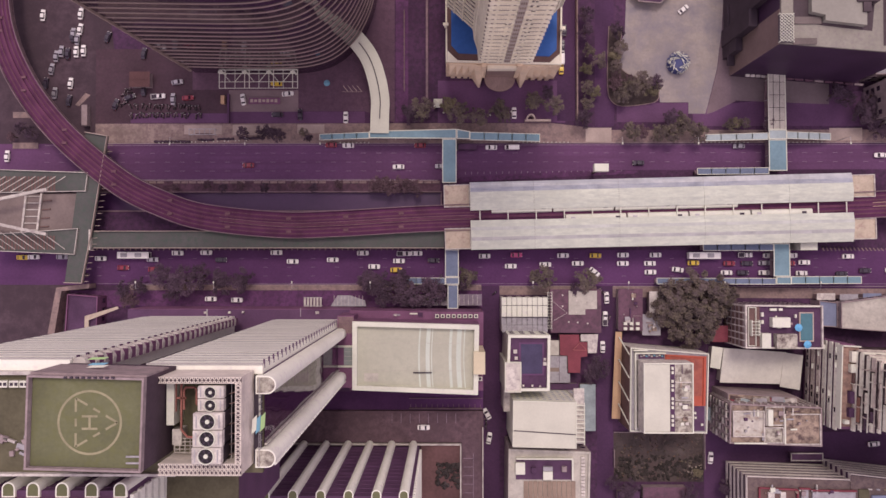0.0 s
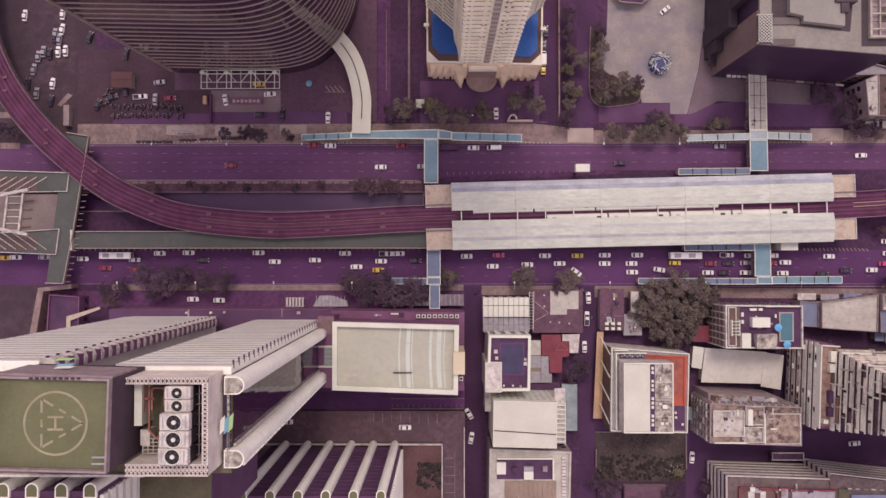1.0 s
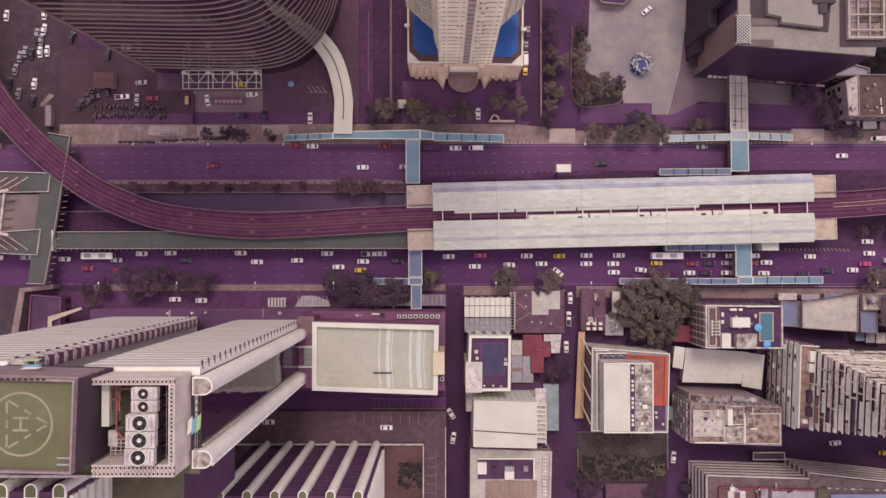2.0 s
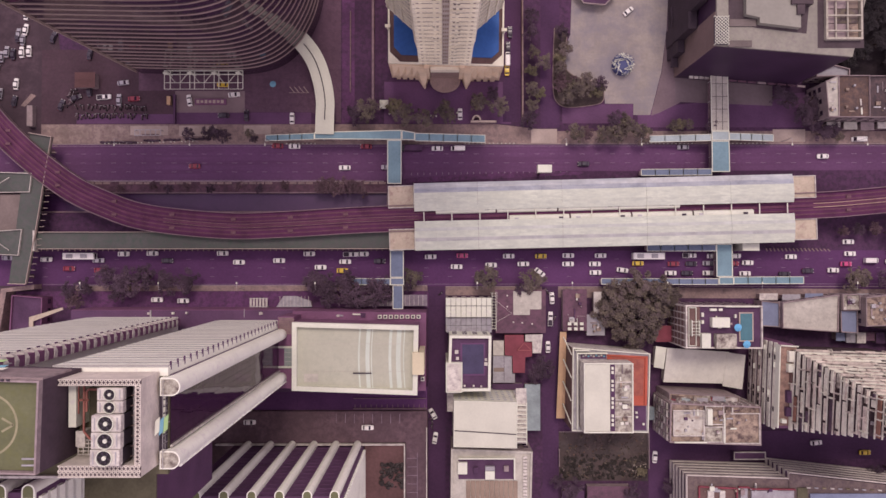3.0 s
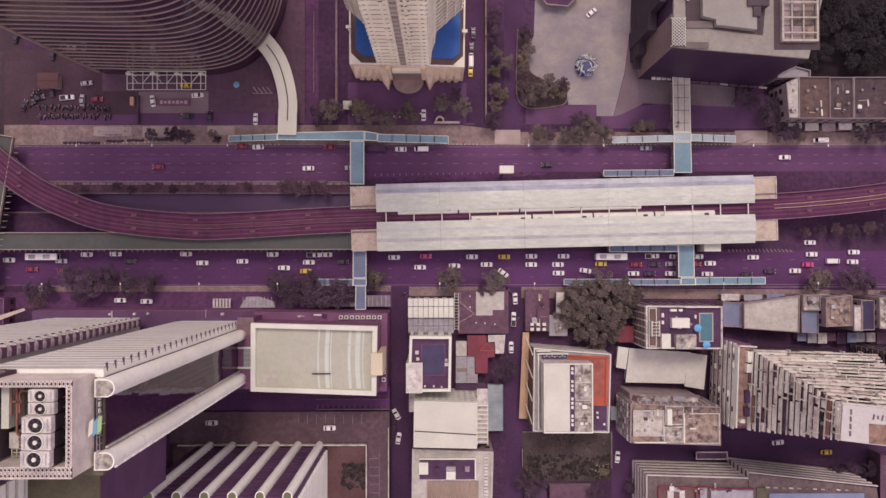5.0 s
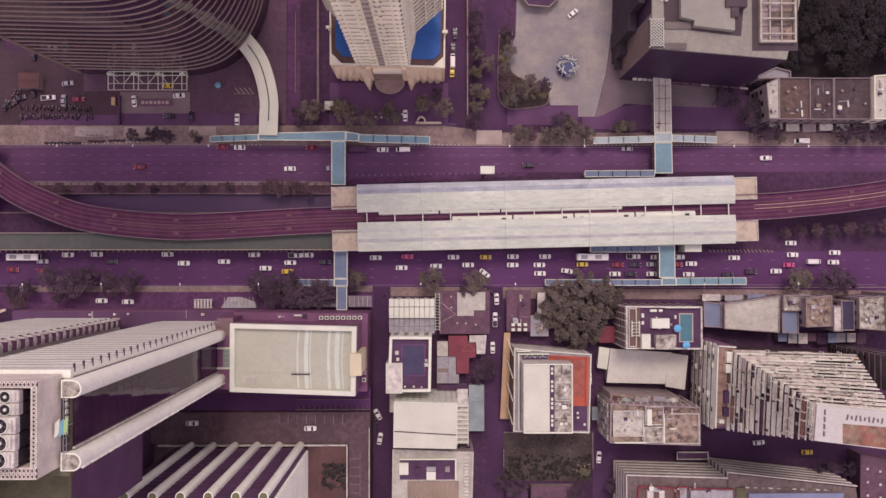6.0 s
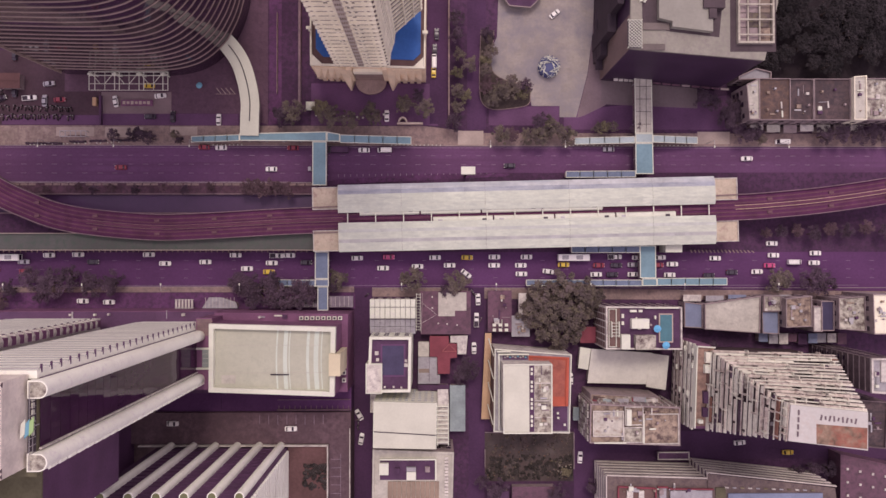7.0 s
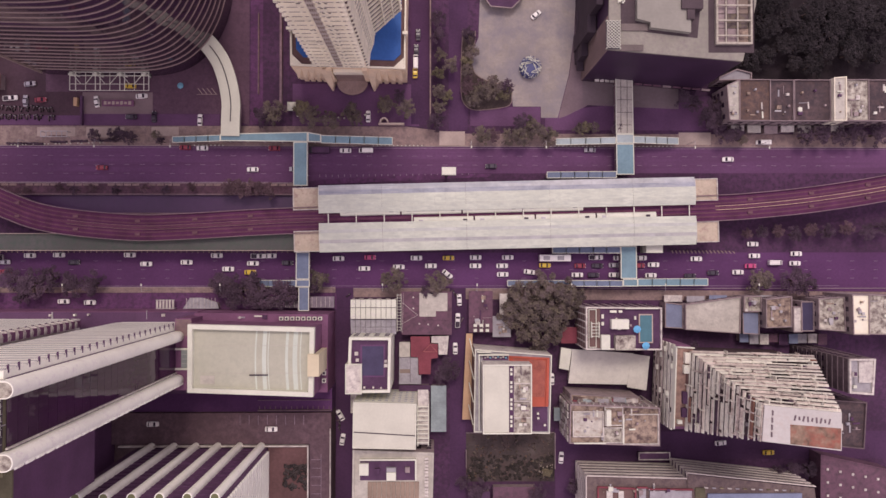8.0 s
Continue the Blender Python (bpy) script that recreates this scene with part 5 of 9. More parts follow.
prism(bm, SP, SK - 0.7, SK)
part("deck", bm, GREEN_DECK, sw)
for a, b in (((-130.8, -8.6), (-127.4, 10)), ((-127.4, 10), (-122.0, 44)), ((-130, 45.4), (-122.0, 44.0)), ((-137.2, -8.4), (-130.8, -8.6))):
    bm = bm_()
    beam(bm, (*a, SK + 0.5), (*b, SK + 0.5), 0.22, 1.0)
    part("parapet", bm, PAVING_PALE, sw)
for k in range(24):
    f = k / 23
    x, y = -130.8 + 8.8 * f + 0.6 * math.sin(f * 3), -8.0 + 51 * f
    piece("bracket", (1.7, 0.14, 0.16), PAVING_PALE, sw, (x + 1.1, y, SK - 0.3), 0.05)
for x, y in ((-134, -6), (-131, 8), (-126.5, 40)):
    piece("support", (1.4, 1.4, SK - 0.7), CONCRETE, sw, (x, y, 0))
for n, q in enumerate(([(-165, 23.6), (-129.6, 24.2), (-128.8, 31.0), (-165, 32.2)], [(-165, 3.0), (-133.4, 1.6), (-132.2, 11.0), (-165, 8.8)])):
    rp = thing("green_skywalk", (*mid(q), 0), "green skywalk arm with a slatted deck and stay cables", "footbridge", "green skywalks")
    bm = bm_()
    prism(bm, q, SK - 0.5, SK + 0.1)
    part("deck", bm, GREEN_DECK, rp)
    bm = bm_()
    ring(bm, q, 0.22, SK + 0.104, SK + 0.9)
    part("parapet", bm, WHITE_DIRTY, rp)
    y0, y1 = (24.2, 29.6) if n == 0 else (3.4, 8.4)
    for k in range(20):
        piece("slat", (0.7, y1 - y0, 0.12), BROWN, rp, (-163 + k * 1.15, (y0 + y1) / 2, SK + 0.104))
    ya, yb = (23.6, 29.5) if n == 0 else (9.5, 3.5)
    bm = bm_()
    m_line = [Vector((-166, ya - (4.5 if n == 0 else -4.5))), Vector((-155, ya - (2.2 if n == 0 else -2.2))), Vector((-146, ya - (0.3 if n == 0 else -0.3))), Vector((-140.5, ya + (0.8 if n == 0 else -0.8)))]
    ribbon(bm, spline(m_line, 1.5), -0.5, 0.5, SK + 5.5, SK + 6.4)
    bmesh.ops.recalc_face_normals(bm, faces=bm.faces)
    mast = part("mast", bm, WHITE_DIRTY, rp, "leaning white stay mast")
    for k in range(7):
        bm = bm_()
        beam(bm, (-164 + k * 3.6, ya, SK + 6), (-160.5 + k * 3.6 + 2, yb, SK + 0.6), 0.22)
        part("stay", bm, WHITE_DIRTY, mast)
    for x in (-158, -140):
        piece("support", (1.2, 1.2, SK - 0.5), CONCRETE, rp, (x, (y0 + y1) / 2, 0))
pl = thing("skywalk_plaza", (-150, 17, 0), "brown paved raised plaza between the skywalk arms", "deck")
bm = bm_()
box(bm, -166, 8.9, SK - 1.2, -133.6, 23.5, SK - 0.7)
part("deck", bm, mat("buff_deck", (0.21, 0.165, 0.15), 0.9, 0.2, 0.1, 1.5), pl)
for k in range(4):
    piece("bench", (3.2, 0.35, 0.45), BROWN, pl, (-145 + 0.3 * k, 11.6 + k * 3.1, SK - 0.69), 0.08)
bm = bm_()
for x in (-153, -147.5):
    beam(bm, (x, 9, SK - 0.3), (x + 1.6, 24, SK - 0.3), 0.7, 0.6)
for k in range(6):
    beam(bm, (-152.8 + 0.25 * k, 10.5 + 2.4 * k, SK - 0.3), (-147.2 + 0.25 * k, 10.5 + 2.4 * k, SK - 0.3), 0.3)
part("bridge_frame", bm, WHITE_DIRTY, pl)
for x, y in ((-160, 16), (-140, 16)):
    piece("support", (1.4, 1.4, SK - 1.2), CONCRETE, pl, (x, y, 0))
stairW = thing("street_stair", (-141, -20, 0), "pale concrete ramp down from the skywalk", "stair")
bm = bm_()
prism(bm, [(-142.5, -10.4), (-130.5, -8.9), (-130.5, -10.6), (-140.6, -11.6), (-143.5, -30), (-146, -30)], 0, 5)
part("ramp", bm, PAVING, stairW)
kiosk = building("street_building", [(-139.0, -40), (-127, -40), (-126.4, -13.5), (-137.4, -12.6)], 7, "low dark block by the junction with an ochre edge", PURPLE_WALL, ROOF_DARK)
bm = bm_()
prism(bm, [(-130.8, -20.5), (-119, -17.0), (-118.6, -17.8), (-129.4, -22.0), (-129.0, -40), (-131.2, -40)], 7.01, 7.4)
part("edge", bm, CREAM, kiosk, "ochre coping")

# ---- glass tower with curved fins ----
glass = thing("curved_glass_tower", (-64, 90, 0), "curved dark glass tower ringed by pale floor fins", "tower")
GP = [(-94.0, 69.2), (-82, 68.9), (-65.3, 68.6), (-54.5, 68.8), (-48.5, 69.6), (-43.4, 71.1), (-39.5, 73.2), (-36.2, 75.9), (-33, 79.4), (-30.4, 83.9), (-28.6, 88.0), (-27.4, 92), (-26.4, 97), (-26.0, 106), (-26.0, 125), (-94.0, 125)]
GP = [GP[0], *[(p.x, p.y) for p in spline(GP[1:14], 2.2)], GP[14], GP[15]]


def leaning(z):
    """The tower's plan at a height: its west edge leans outwards."""
    return [(x - 0.075 * z if x < -90 else x, y) for x, y in GP]


bm = bm_()
prism(bm, leaning(0), 0, 128, leaning(128))
part("glass_wall", bm, TINT_GLASS, glass)
for k in range(30):
    z = 8.2 + k * 4.0
    bm = bm_()
    outer, inner = inset(leaning(z), -0.26), inset(leaning(z), 0.1)
    n = len(outer)
    for i in range(n):
        prism(bm, [outer[i], outer[(i + 1) % n], inner[(i + 1) % n], inner[i]], z, z + 0.42)
    part("fin", bm, FIN, glass)
bm = bm_()
beam(bm, (-94.25, 68.8, 4), (-94.0 - 0.075 * 128 - 0.25, 68.8, 128), 0.7, 0.5)
part("corner_fin", bm, FIN, glass, "pale leaning corner fin")
# canopy truss before the tower
truss = thing("truss_canopy", (-68.6, 64, 0), "white lattice steel entrance canopy", "canopy")
for y, z in ((61.9, 6.0), (64.2, 6.05), (67.2, 6.1), (68.5, 6.1)):
    bm = bm_()
    beam(bm, (-83.2, y, z), (-54.6, y, z), 0.26 if y > 66 else 0.18)
    part("chord", bm, WHITE, truss)
for k, x in enumerate((-83.1, -81.0, -77.4, -73.9, -72.2, -68.7, -65.1, -63.4, -59.9, -56.5, -54.7)):
    bm = bm_()
    beam(bm, (x, 61.9, 6.12), (x, 68.5, 6.18), 0.24 if k in (0, 1, 3, 4, 6, 7, 9, 10) else 0.16)
    part("rafter", bm, WHITE, truss)
for x in (-82.6, -73.9, -65.1, -56.4):
    for dx in (-3.5, 3.5):
        if -83.5 < x + dx < -54:
            bm = bm_()
            beam(bm, (x, 68.4, 6.25), (x + dx, 64.2, 6.2), 0.2)
            part("brace", bm, WHITE, truss)
    piece("post", (0.4, 0.4, 6.0), WHITE, truss, (x, 68.3, 0))
    piece("base", (1.6, 0.7, 0.5), WHITE, truss, (x, 67.6, 6.3))
sign = thing("forecourt_sign", (-68, 58.6, 0), "pale planter sign with unreadable lettering", "sign")
bm = bm_()
box(bm, -73.9, 57.4, 0.03, -62.4, 59.6, 0.8)
part("planter", bm, PURPLE_WALL, sign)
for k in range(7):
    piece("letter_bar", (1.0, 0.9 if k % 2 else 1.2, 0.1), PAVING_PALE, sign, (-72.8 + k * 1.5, 58.5, 0.804))

# ---- hotel with corner pools ----
hotel = thing("hotel_podium", (18.5, 78, 0), "sandstone hotel podium with splayed piers and pool terrace", "building")
PP = [(-1.0, 67.6), (38.6, 66.5), (39.2, 112), (-1.3, 112)]
PODZ = 19.6
bm = bm_()
prism(bm, PP, 0, PODZ - 1.0)
part("wall", bm, SAND, hotel)
bm = bm_()
ring(bm, PP, 0.55, PODZ - 0.996, PODZ + 0.1)
parapet_ = part("parapet", bm, IVORY, hotel)
for q in ([(-0.4, 68.2), (3.0, 68.1), (-0.4, 71.4)], [(38.0, 67.1), (38.0, 70.3), (34.6, 67.2)]):
    bm = bm_()
    prism(bm, q, PODZ - 0.996, PODZ + 0.096)
    part("corner_coping", bm, IVORY, parapet_)
bm = bm_()
prism(bm, inset(PP, 0.56), PODZ - 0.996, PODZ - 0.9)
part("terrace", bm, BROWN, hotel, "brown pool terrace")
for q in ([(0.9, 73.4), (3.4, 70.6), (12.0, 70.3), (12.0, 111), (0.7, 111)], [(24.6, 69.9), (34.6, 69.5), (37.0, 71.8), (37.4, 111), (24.6, 111)]):
    bm = bm_()
    prism(bm, q, PODZ - 0.896, PODZ - 0.5)
    part("pool", bm, POOL, hotel, "bright blue pool")
# wedge piers that lean out below the parapet, each a step further than its neighbour
for k in range(4):
    for sgn, x0 in ((-1, 8.4 - k * 2.3), (1, 28.4 + k * 2.55)):
        bm = bm_()
        w, yw = 2.6, 67.5 - 0.028 * (x0 + 1)
        near, far = yw - 0.7, 65.4 - 0.1 * k
        a, b = (far, near) if sgn < 0 else (near, far - 0.9)
        low = [(x0 - w / 2, yw), (x0 + w / 2, yw), (x0 + w / 2, b), (x0 - w / 2, a)]
        prism(bm, low, 9.6 + 0.5 * k, PODZ - 1.4, [(x0 - w / 2, yw), (x0 + w / 2, yw), (x0 + w / 2, yw - 0.15), (x0 - w / 2, yw - 0.35)])
        prism(bm, [(x0 - w * 0.3, yw), (x0 + w * 0.3, yw), (x0 + w * 0.3, yw - 0.5), (x0 - w * 0.3, yw - 0.5)], 0, 9.59 + 0.5 * k)
        bmesh.ops.recalc_face_normals(bm, faces=bm.faces)
        part("splayed_pier", bm, SAND, hotel)
for x0, tip in ((10.4, 11.1), (26.6, 26.4)):
    bm = bm_()
    prism(bm, [(x0 - 2.1, 67.2), (x0 + 2.1, 67.0), (tip + 0.25, 63.3), (tip - 0.25, 63.3)], 0, 17.4, [(x0 - 2.1, 67.2), (x0 + 2.1, 67.0), (x0 + 1.8, 66.7), (x0 - 1.8, 66.8)])
    bmesh.ops.recalc_face_normals(bm, faces=bm.faces)
    part("buttress", bm, SAND, hotel, "tall splayed entrance buttress")
fan_ = [(12.6, 67.0), (24.6, 66.6)] + [(18.6 + 5.6 * math.cos(a), 65.6 + 4.6 * math.sin(a)) for a in [-math.pi * i / 12 for i in range(13)]]
bm = bm_()
prism(bm, fan_, 3.4, 4.2)
canopy_ = part("entrance_canopy", bm, TAUPE, hotel, "round stone entrance canopy")
for k in range(11):
    a = -math.pi * (k + 0.5) / 11
    piece("canopy_fan", (1.6, 0.16, 0.12), SLOT, canopy_, (18.6 + 3.9 * math.cos(a), 65.6 + 3.2 * math.sin(a), 4.21), a)
bm = bm_()
box(bm, 13.4, 66.2, 4.3, 23.8, 66.9, 13.5)
part("entrance_wall", bm, TAUPE, hotel)
for x in (12.2, 24.4):
    piece("entrance_jamb", (1.7, 1.2, 15.0), SAND, hotel, (x, 66.5, 4.3))
piece("entrance_lintel", (10.4, 1.2, 3.2), IVORY, hotel, (18.6, 66.5, 13.6))
tower = thing("hotel_tower", (18.4, 80, PODZ), "ivory hotel tower stacked with balconies", "tower")
TZ, TOP_ = 37.0, 128.0
STRIP = mat("grey_strip", (0.47, 0.41, 0.35), 0.8, 0.12, 0.2, 1.2)
# dark tone that paints in the shade at the back of the balconies
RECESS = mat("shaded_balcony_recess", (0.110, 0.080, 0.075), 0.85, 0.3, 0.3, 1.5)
bm = bm_()
box(bm, 11.2, 67.6, PODZ - 0.9, 25.6, 104, TZ - 0.02)
part("foot", bm, SAND, tower, "sandstone foot behind the entrance")
bm = bm_()
box(bm, 10.66, 62.9, TZ, 26.1, 69.0, TOP_)
part("front_wall", bm, IVORY, tower)
bm = bm_()
box(bm, 17.5, 62.36, TZ, 19.4, 62.89, TOP_)
part("lift_strip", bm, STRIP, tower, "grey central facade strip")
# stepped side wings: a recessed core, balcony shade put into its dark colour, ringed by pale balcony slabs
WE = [(26.15, 64.6), (27.0, 64.9), (27.4, 69.3), (28.5, 72.6), (28.9, 76.0), (30.4, 77.3), (37.9, 84.1), (34.4, 90.0), (34.4, 104), (18.42, 104), (18.42, 69.02), (26.15, 69.02)]
CE = [(26.12, 65.0), (26.62, 65.2), (27.0, 69.4), (28.1, 72.8), (28.5, 76.2), (30.1, 77.75), (37.3, 84.3), (34.0, 89.8), (34.0, 103), (18.44, 103), (18.44, 69.03), (26.12, 69.03)]
for sgn in (1, -1):
    def side(q):
        return [(x if sgn > 0 else 36.8 - x, y) for x, y in q]
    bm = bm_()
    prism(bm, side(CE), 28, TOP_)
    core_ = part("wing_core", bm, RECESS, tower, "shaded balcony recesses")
    bm = bm_()
    prism(bm, side(WE), 0, 0.75)
    slab_ = part("balcony", bm, IVORY, core_, "pale balcony slab with solid upstand")
    slab_.location = (0, 0, 28.2)
    for k in range(1, 30):
        more = slab_.copy()
        scene.collection.objects.link(more)
        more.location = (0, 0, 28.2 + k * 3.35)
    for x, y in ((27.1, 68.9), (28.2, 72.3), (28.7, 75.6), (32.2, 78.9), (35.0, 81.4), (37.2, 83.4)):
        p = side([(x, y)])[0]
        piece("fin", (0.42, 0.42, TOP_ - 28.4), IVORY, core_, (p[0], p[1], 28.3), 0.7 * sgn)
rh = random.Random(8)
for k in range(27):
    z = TZ + 0.3 + k * 3.35
    for n in range(3):
        piece("strip_pane", (0.36, 0.1, 1.3), SLOT, tower, (17.9 + 0.55 * n, 62.33, z + 0.9))
    for x0, x1 in ((10.1, 17.45), (19.45, 26.65)):
        piece("balcony_slab", (round(x1 - x0, 2), 0.7, 1.0), IVORY, tower, ((x0 + x1) / 2, 62.62, z))
        inner_ = x1 if x0 < 18 else x0
        sg = -1 if x0 < 18 else 1
        # slim slots in the solid balcony fronts, a brown strip painted as shade above them, and a few dark openings by
        # the lift strip
        piece("slot", (2.6, 0.1, 0.2), SLOT, tower, (inner_ + sg * 3.6, 62.24, z + 0.42))
        piece("slot", (0.7, 0.1, 0.34), SLOT, tower, (inner_ + sg * 6.0, 62.24, z + 0.4))
        piece("slot", (0.8, 0.1, 0.2), SLOT, tower, (inner_ + sg * 1.1, 62.24, z + 0.42))
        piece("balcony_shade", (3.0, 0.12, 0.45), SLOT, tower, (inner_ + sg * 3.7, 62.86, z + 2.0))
        if rh.random() < (0.72 if sg > 0 else 0.42):
            for n in (0, 1):
                piece("window", (0.62, 0.14, 1.0), GLASS, tower, (inner_ + sg * (1.2 + 0.95 * n + rh.choice((0, 0, 0.6))), 62.82, z + 1.25))
for n, (x, y) in enumerate(((-1.9, 53.9), (8.3, 53.6), (13.2, 53.2), (15.3, 53.0), (23.0, 54.2))):
    gl = thing("garden_lamp", (x, y, 0.02), "small white globe lamp beside the hotel drive", "lamp", "garden lamps")
    bm = bm_()
    tube(bm, x, y, 0.021, 0.9, 0.08, 6)
    part("post", bm, METAL, gl)
    bm = bm_()
    bmesh.ops.create_icosphere(bm, subdivisions=2, radius=0.38, matrix=Matrix.Translation((x, y, 1.25)))
    part("globe", bm, WHITE, gl)
gk = thing("gate_kiosk", (-3.8, 57.2, 0), "small white hip-roofed kiosk beside the hotel drive", "kiosk")
bm = bm_()
box(bm, -5.0, 56.0, 0.02, -2.8, 58.2, 2.5)
part("wall", bm, WHITE_DIRTY, gk)
bm = bm_()
prism(bm, rect(-5.5, 55.5, -2.3, 58.7), 2.51, 3.9, rect(-4.0, 57.0, -3.8, 57.2))
part("roof", bm, WHITE, gk)
for x, y in ((-1.0, 79.6), (38.6, 78.2)):
    lampx = thing("terrace_lamp", (x, y, PODZ + 0.1), "small ivory terrace pylon", "lamp", "terrace pylons")
    bm = bm_()
    tube(bm, x, y, PODZ + 0.11, PODZ + 2.4, 0.55, 8, 0.35)
    box(bm, x - 0.9, y - 0.5, PODZ + 2.41, x + 0.9, y + 0.5, PODZ + 2.8)
    part("pylon", bm, IVORY, lampx)
gate = thing("hotel_gate", (30.4, 50.6, 0), "cream arched gate wall at the hotel drive", "gate")
bm = bm_()
box(bm, 28.0, 50.5, 0, 37.5, 51.2, 2.2)
part("wall", bm, PAVING_PALE, gate)
bm = bm_()
arc = [Vector((30.1 + 1.4 * math.cos(a), 51.2 + 1.7 * math.sin(a))) for a in [math.pi * i / 10 for i in range(11)]]
ribbon(bm, arc, -0.28, 0.28, 0, 2.8)
bmesh.ops.recalc_face_normals(bm, faces=bm.faces)
part("arch", bm, PAVING_PALE, gate)
for (x0, y0, x1, y1, h, mt) in ((-8.4, 58, -7.6, 140, 2.2, CONCRETE), (46.9, 51, 47.4, 140, 2.4, PAVING), (-16.5, 62, -16.3, 92, 1.6, PAVING)):
    bm = bm_()
    box(bm, x0, y0, 0, x1, y1, h)
    setting("boundary_wall", bm, mt, "plain boundary wall between plots", "wall")

# ---- office tower at the plaza ----
OZ = 40.0
OFFICE_DARK = mat("grey_brown_roof", (0.080, 0.058, 0.064), 0.9, 0.2, 0.2, 1.5)
OFFICE_ROOF = mat("office_roof", (0.275, 0.258, 0.212), 0.8, 0.15, 0.1, 1.0, stain=(0.23, 0.20, 0.185))
BLACK_GLASS = mat("black_glass", (0.050, 0.024, 0.054), 0.5, 0.2, 0.1, 1.0, 0, spec=0.2)
OP = [(103.8, 67.5), (146.7, 63.9), (151, 82), (154, 118), (104.6, 118)]
office = thing("office_tower", (126, 90, 0), "dark glass office block with a pale flat roof", "tower")
bm = bm_()
prism(bm, OP, 0, OZ - 1)
part("wall", bm, BLACK_GLASS, office)
bm = bm_()
prism(bm, [(103.5, 67.6), (103.79, 67.5), (104.0, 78.5), (103.7, 78.5)], 0, OZ - 1)
part("west_wall", bm, mat("mauve_stone", (0.205, 0.145, 0.135), 0.85, 0.15, 0.1, 1.0), office, "plain mauve stone west wall")
bm = bm_()
box(bm, 100.8, 70.0, 4.6, 103.3, 92, 5.4)
box(bm, 101.0, 73.5, 0, 103.4, 78, 12)
box(bm, 100.6, 78.01, 0, 103.6, 84, 24)
box(bm, 101.4, 84.01, 0, 103.6, 118, 34)
part("side_annex", bm, mat("dark_annex_cladding", (0.050, 0.034, 0.046), 0.8, 0.2, 0.2, 1.5), office, "dark side canopy and annex")
for k in range(11):
    a, b = Vector(OP[0]), Vector(OP[1])
    d = b - a
    if k == 0:
        piece("glass_band", (d.length - 1, 0.12, 0.4), OFFICE_DARK, office, ((a.x + b.x) / 2, (a.y + b.y) / 2 - 0.05, 2 + k * 3.4), math.atan2(d.y, d.x))
bm = bm_()
prism(bm, OP, OZ - 0.996, OZ)
part("roof", bm, OFFICE_ROOF, office, "pale flat roof")
bm = bm_()
prism(bm, [(107.7, 75.4), (116.4, 73.0), (132.2, 71.2), (133.4, 84), (133.4, 112), (107.7, 112)], OZ + 0.004, OZ + 0.05)
part("sunken_roof", bm, OFFICE_DARK, office, "dark sunken roof field")
bm = bm_()
prism(bm, [(112.4, 76.6), (116.6, 75.6), (116.6, 73.9), (129.4, 72.4), (129.4, 110), (112.4, 110)], OZ + 0.054, OZ + 2.2)
part("plant_room", bm, mat("pale_plant_roof", (0.28, 0.265, 0.225), 0.8, 0.12, 0.1, 1.0), office, "pale rooftop plant room")
for x0, y0, x1, y1, z1 in ((126.2, 79.6, 133.0, 82.6, 3.0), (128.0, 76.4, 130.4, 79.4, 2.9)):
    bm = bm_()
    box(bm, x0, y0, OZ + 0.06, x1, y1, OZ + z1)
    part("shaft", bm, OFFICE_DARK, office)
for x0, y0, x1, y1 in ((107.4, 66.95, 114.8, 68.9), (107.8, 73.4, 116.2, 75.6)):
    bm = bm_()
    box(bm, x0, y0, OZ + 0.055, x1, y1, OZ + 0.5)
    part("roof_panel", bm, mat("dull_roof_panel", (0.16, 0.13, 0.12), 0.85, 0.2), office)
bm = bm_()
box(bm, 135.7, 66.6, OZ + 0.004, 150.3, 112, OZ + 0.04)
part("garden_surround", bm, OFFICE_DARK, office)
bm = bm_()
ring(bm, rect(137.7, 69.0, 149.2, 108), 0.6, OZ + 0.045, OZ + 1.5)
GARDEN_FRAME = mat("weathered_cream_frame", (0.43, 0.395, 0.32), 0.85, 0.2, 0.2, 1.5, stain=(0.30, 0.26, 0.22))
gf_ = part("garden_frame", bm, GARDEN_FRAME, office, "off-white roof garden frame")
for x in (140.9, 144.6):
    piece("garden_beam", (0.4, 37.5, 0.5), GARDEN_FRAME, gf_, (x, 88.4, OZ + 0.8))
for k in range(7):
    piece("garden_cross_beam", (10.6, 0.4, 0.5), GARDEN_FRAME, gf_, (143.4, 71.6 + k * 4.8, OZ + 1.31))
rg_ = random.Random(2)
for i in range(3):
    for j in range(8):
        piece("garden_panel", (3.1, 4.4, 0.3), rg_.choice((TANK_WALL, TANK_WALL, STAINED_RUST, OLD_PATCH, LEAF)), office, (139.6 + i * 3.6, 72 + j * 4.6, OZ + 0.045))
part("lattice_base", (lambda b: (box(b, 102.95, 67.6, OZ + 0.05, 107.4, 76.4, OZ + 0.3), b)[1])(bm_()), METAL_DARK, office)
bm = bm_()
for i in range(4):
    for j in range(9):
        x, y = 103.0 + i * 1.1, 67.6 + j * 0.98
        beam(bm, (x, y, OZ + 1.2), (x + 1.1, y + 0.98, OZ + 1.2), 0.16)
        beam(bm, (x, y + 0.98, OZ + 1.2), (x + 1.1, y, OZ + 1.2), 0.16)
for x in (103.0, 107.4):
    for y in (67.6, 76.4):
        beam(bm, (x, y, OZ), (x, y, OZ + 1.2), 0.25)
part("lattice", bm, WHITE, office, "white lattice screen at the roof corner")
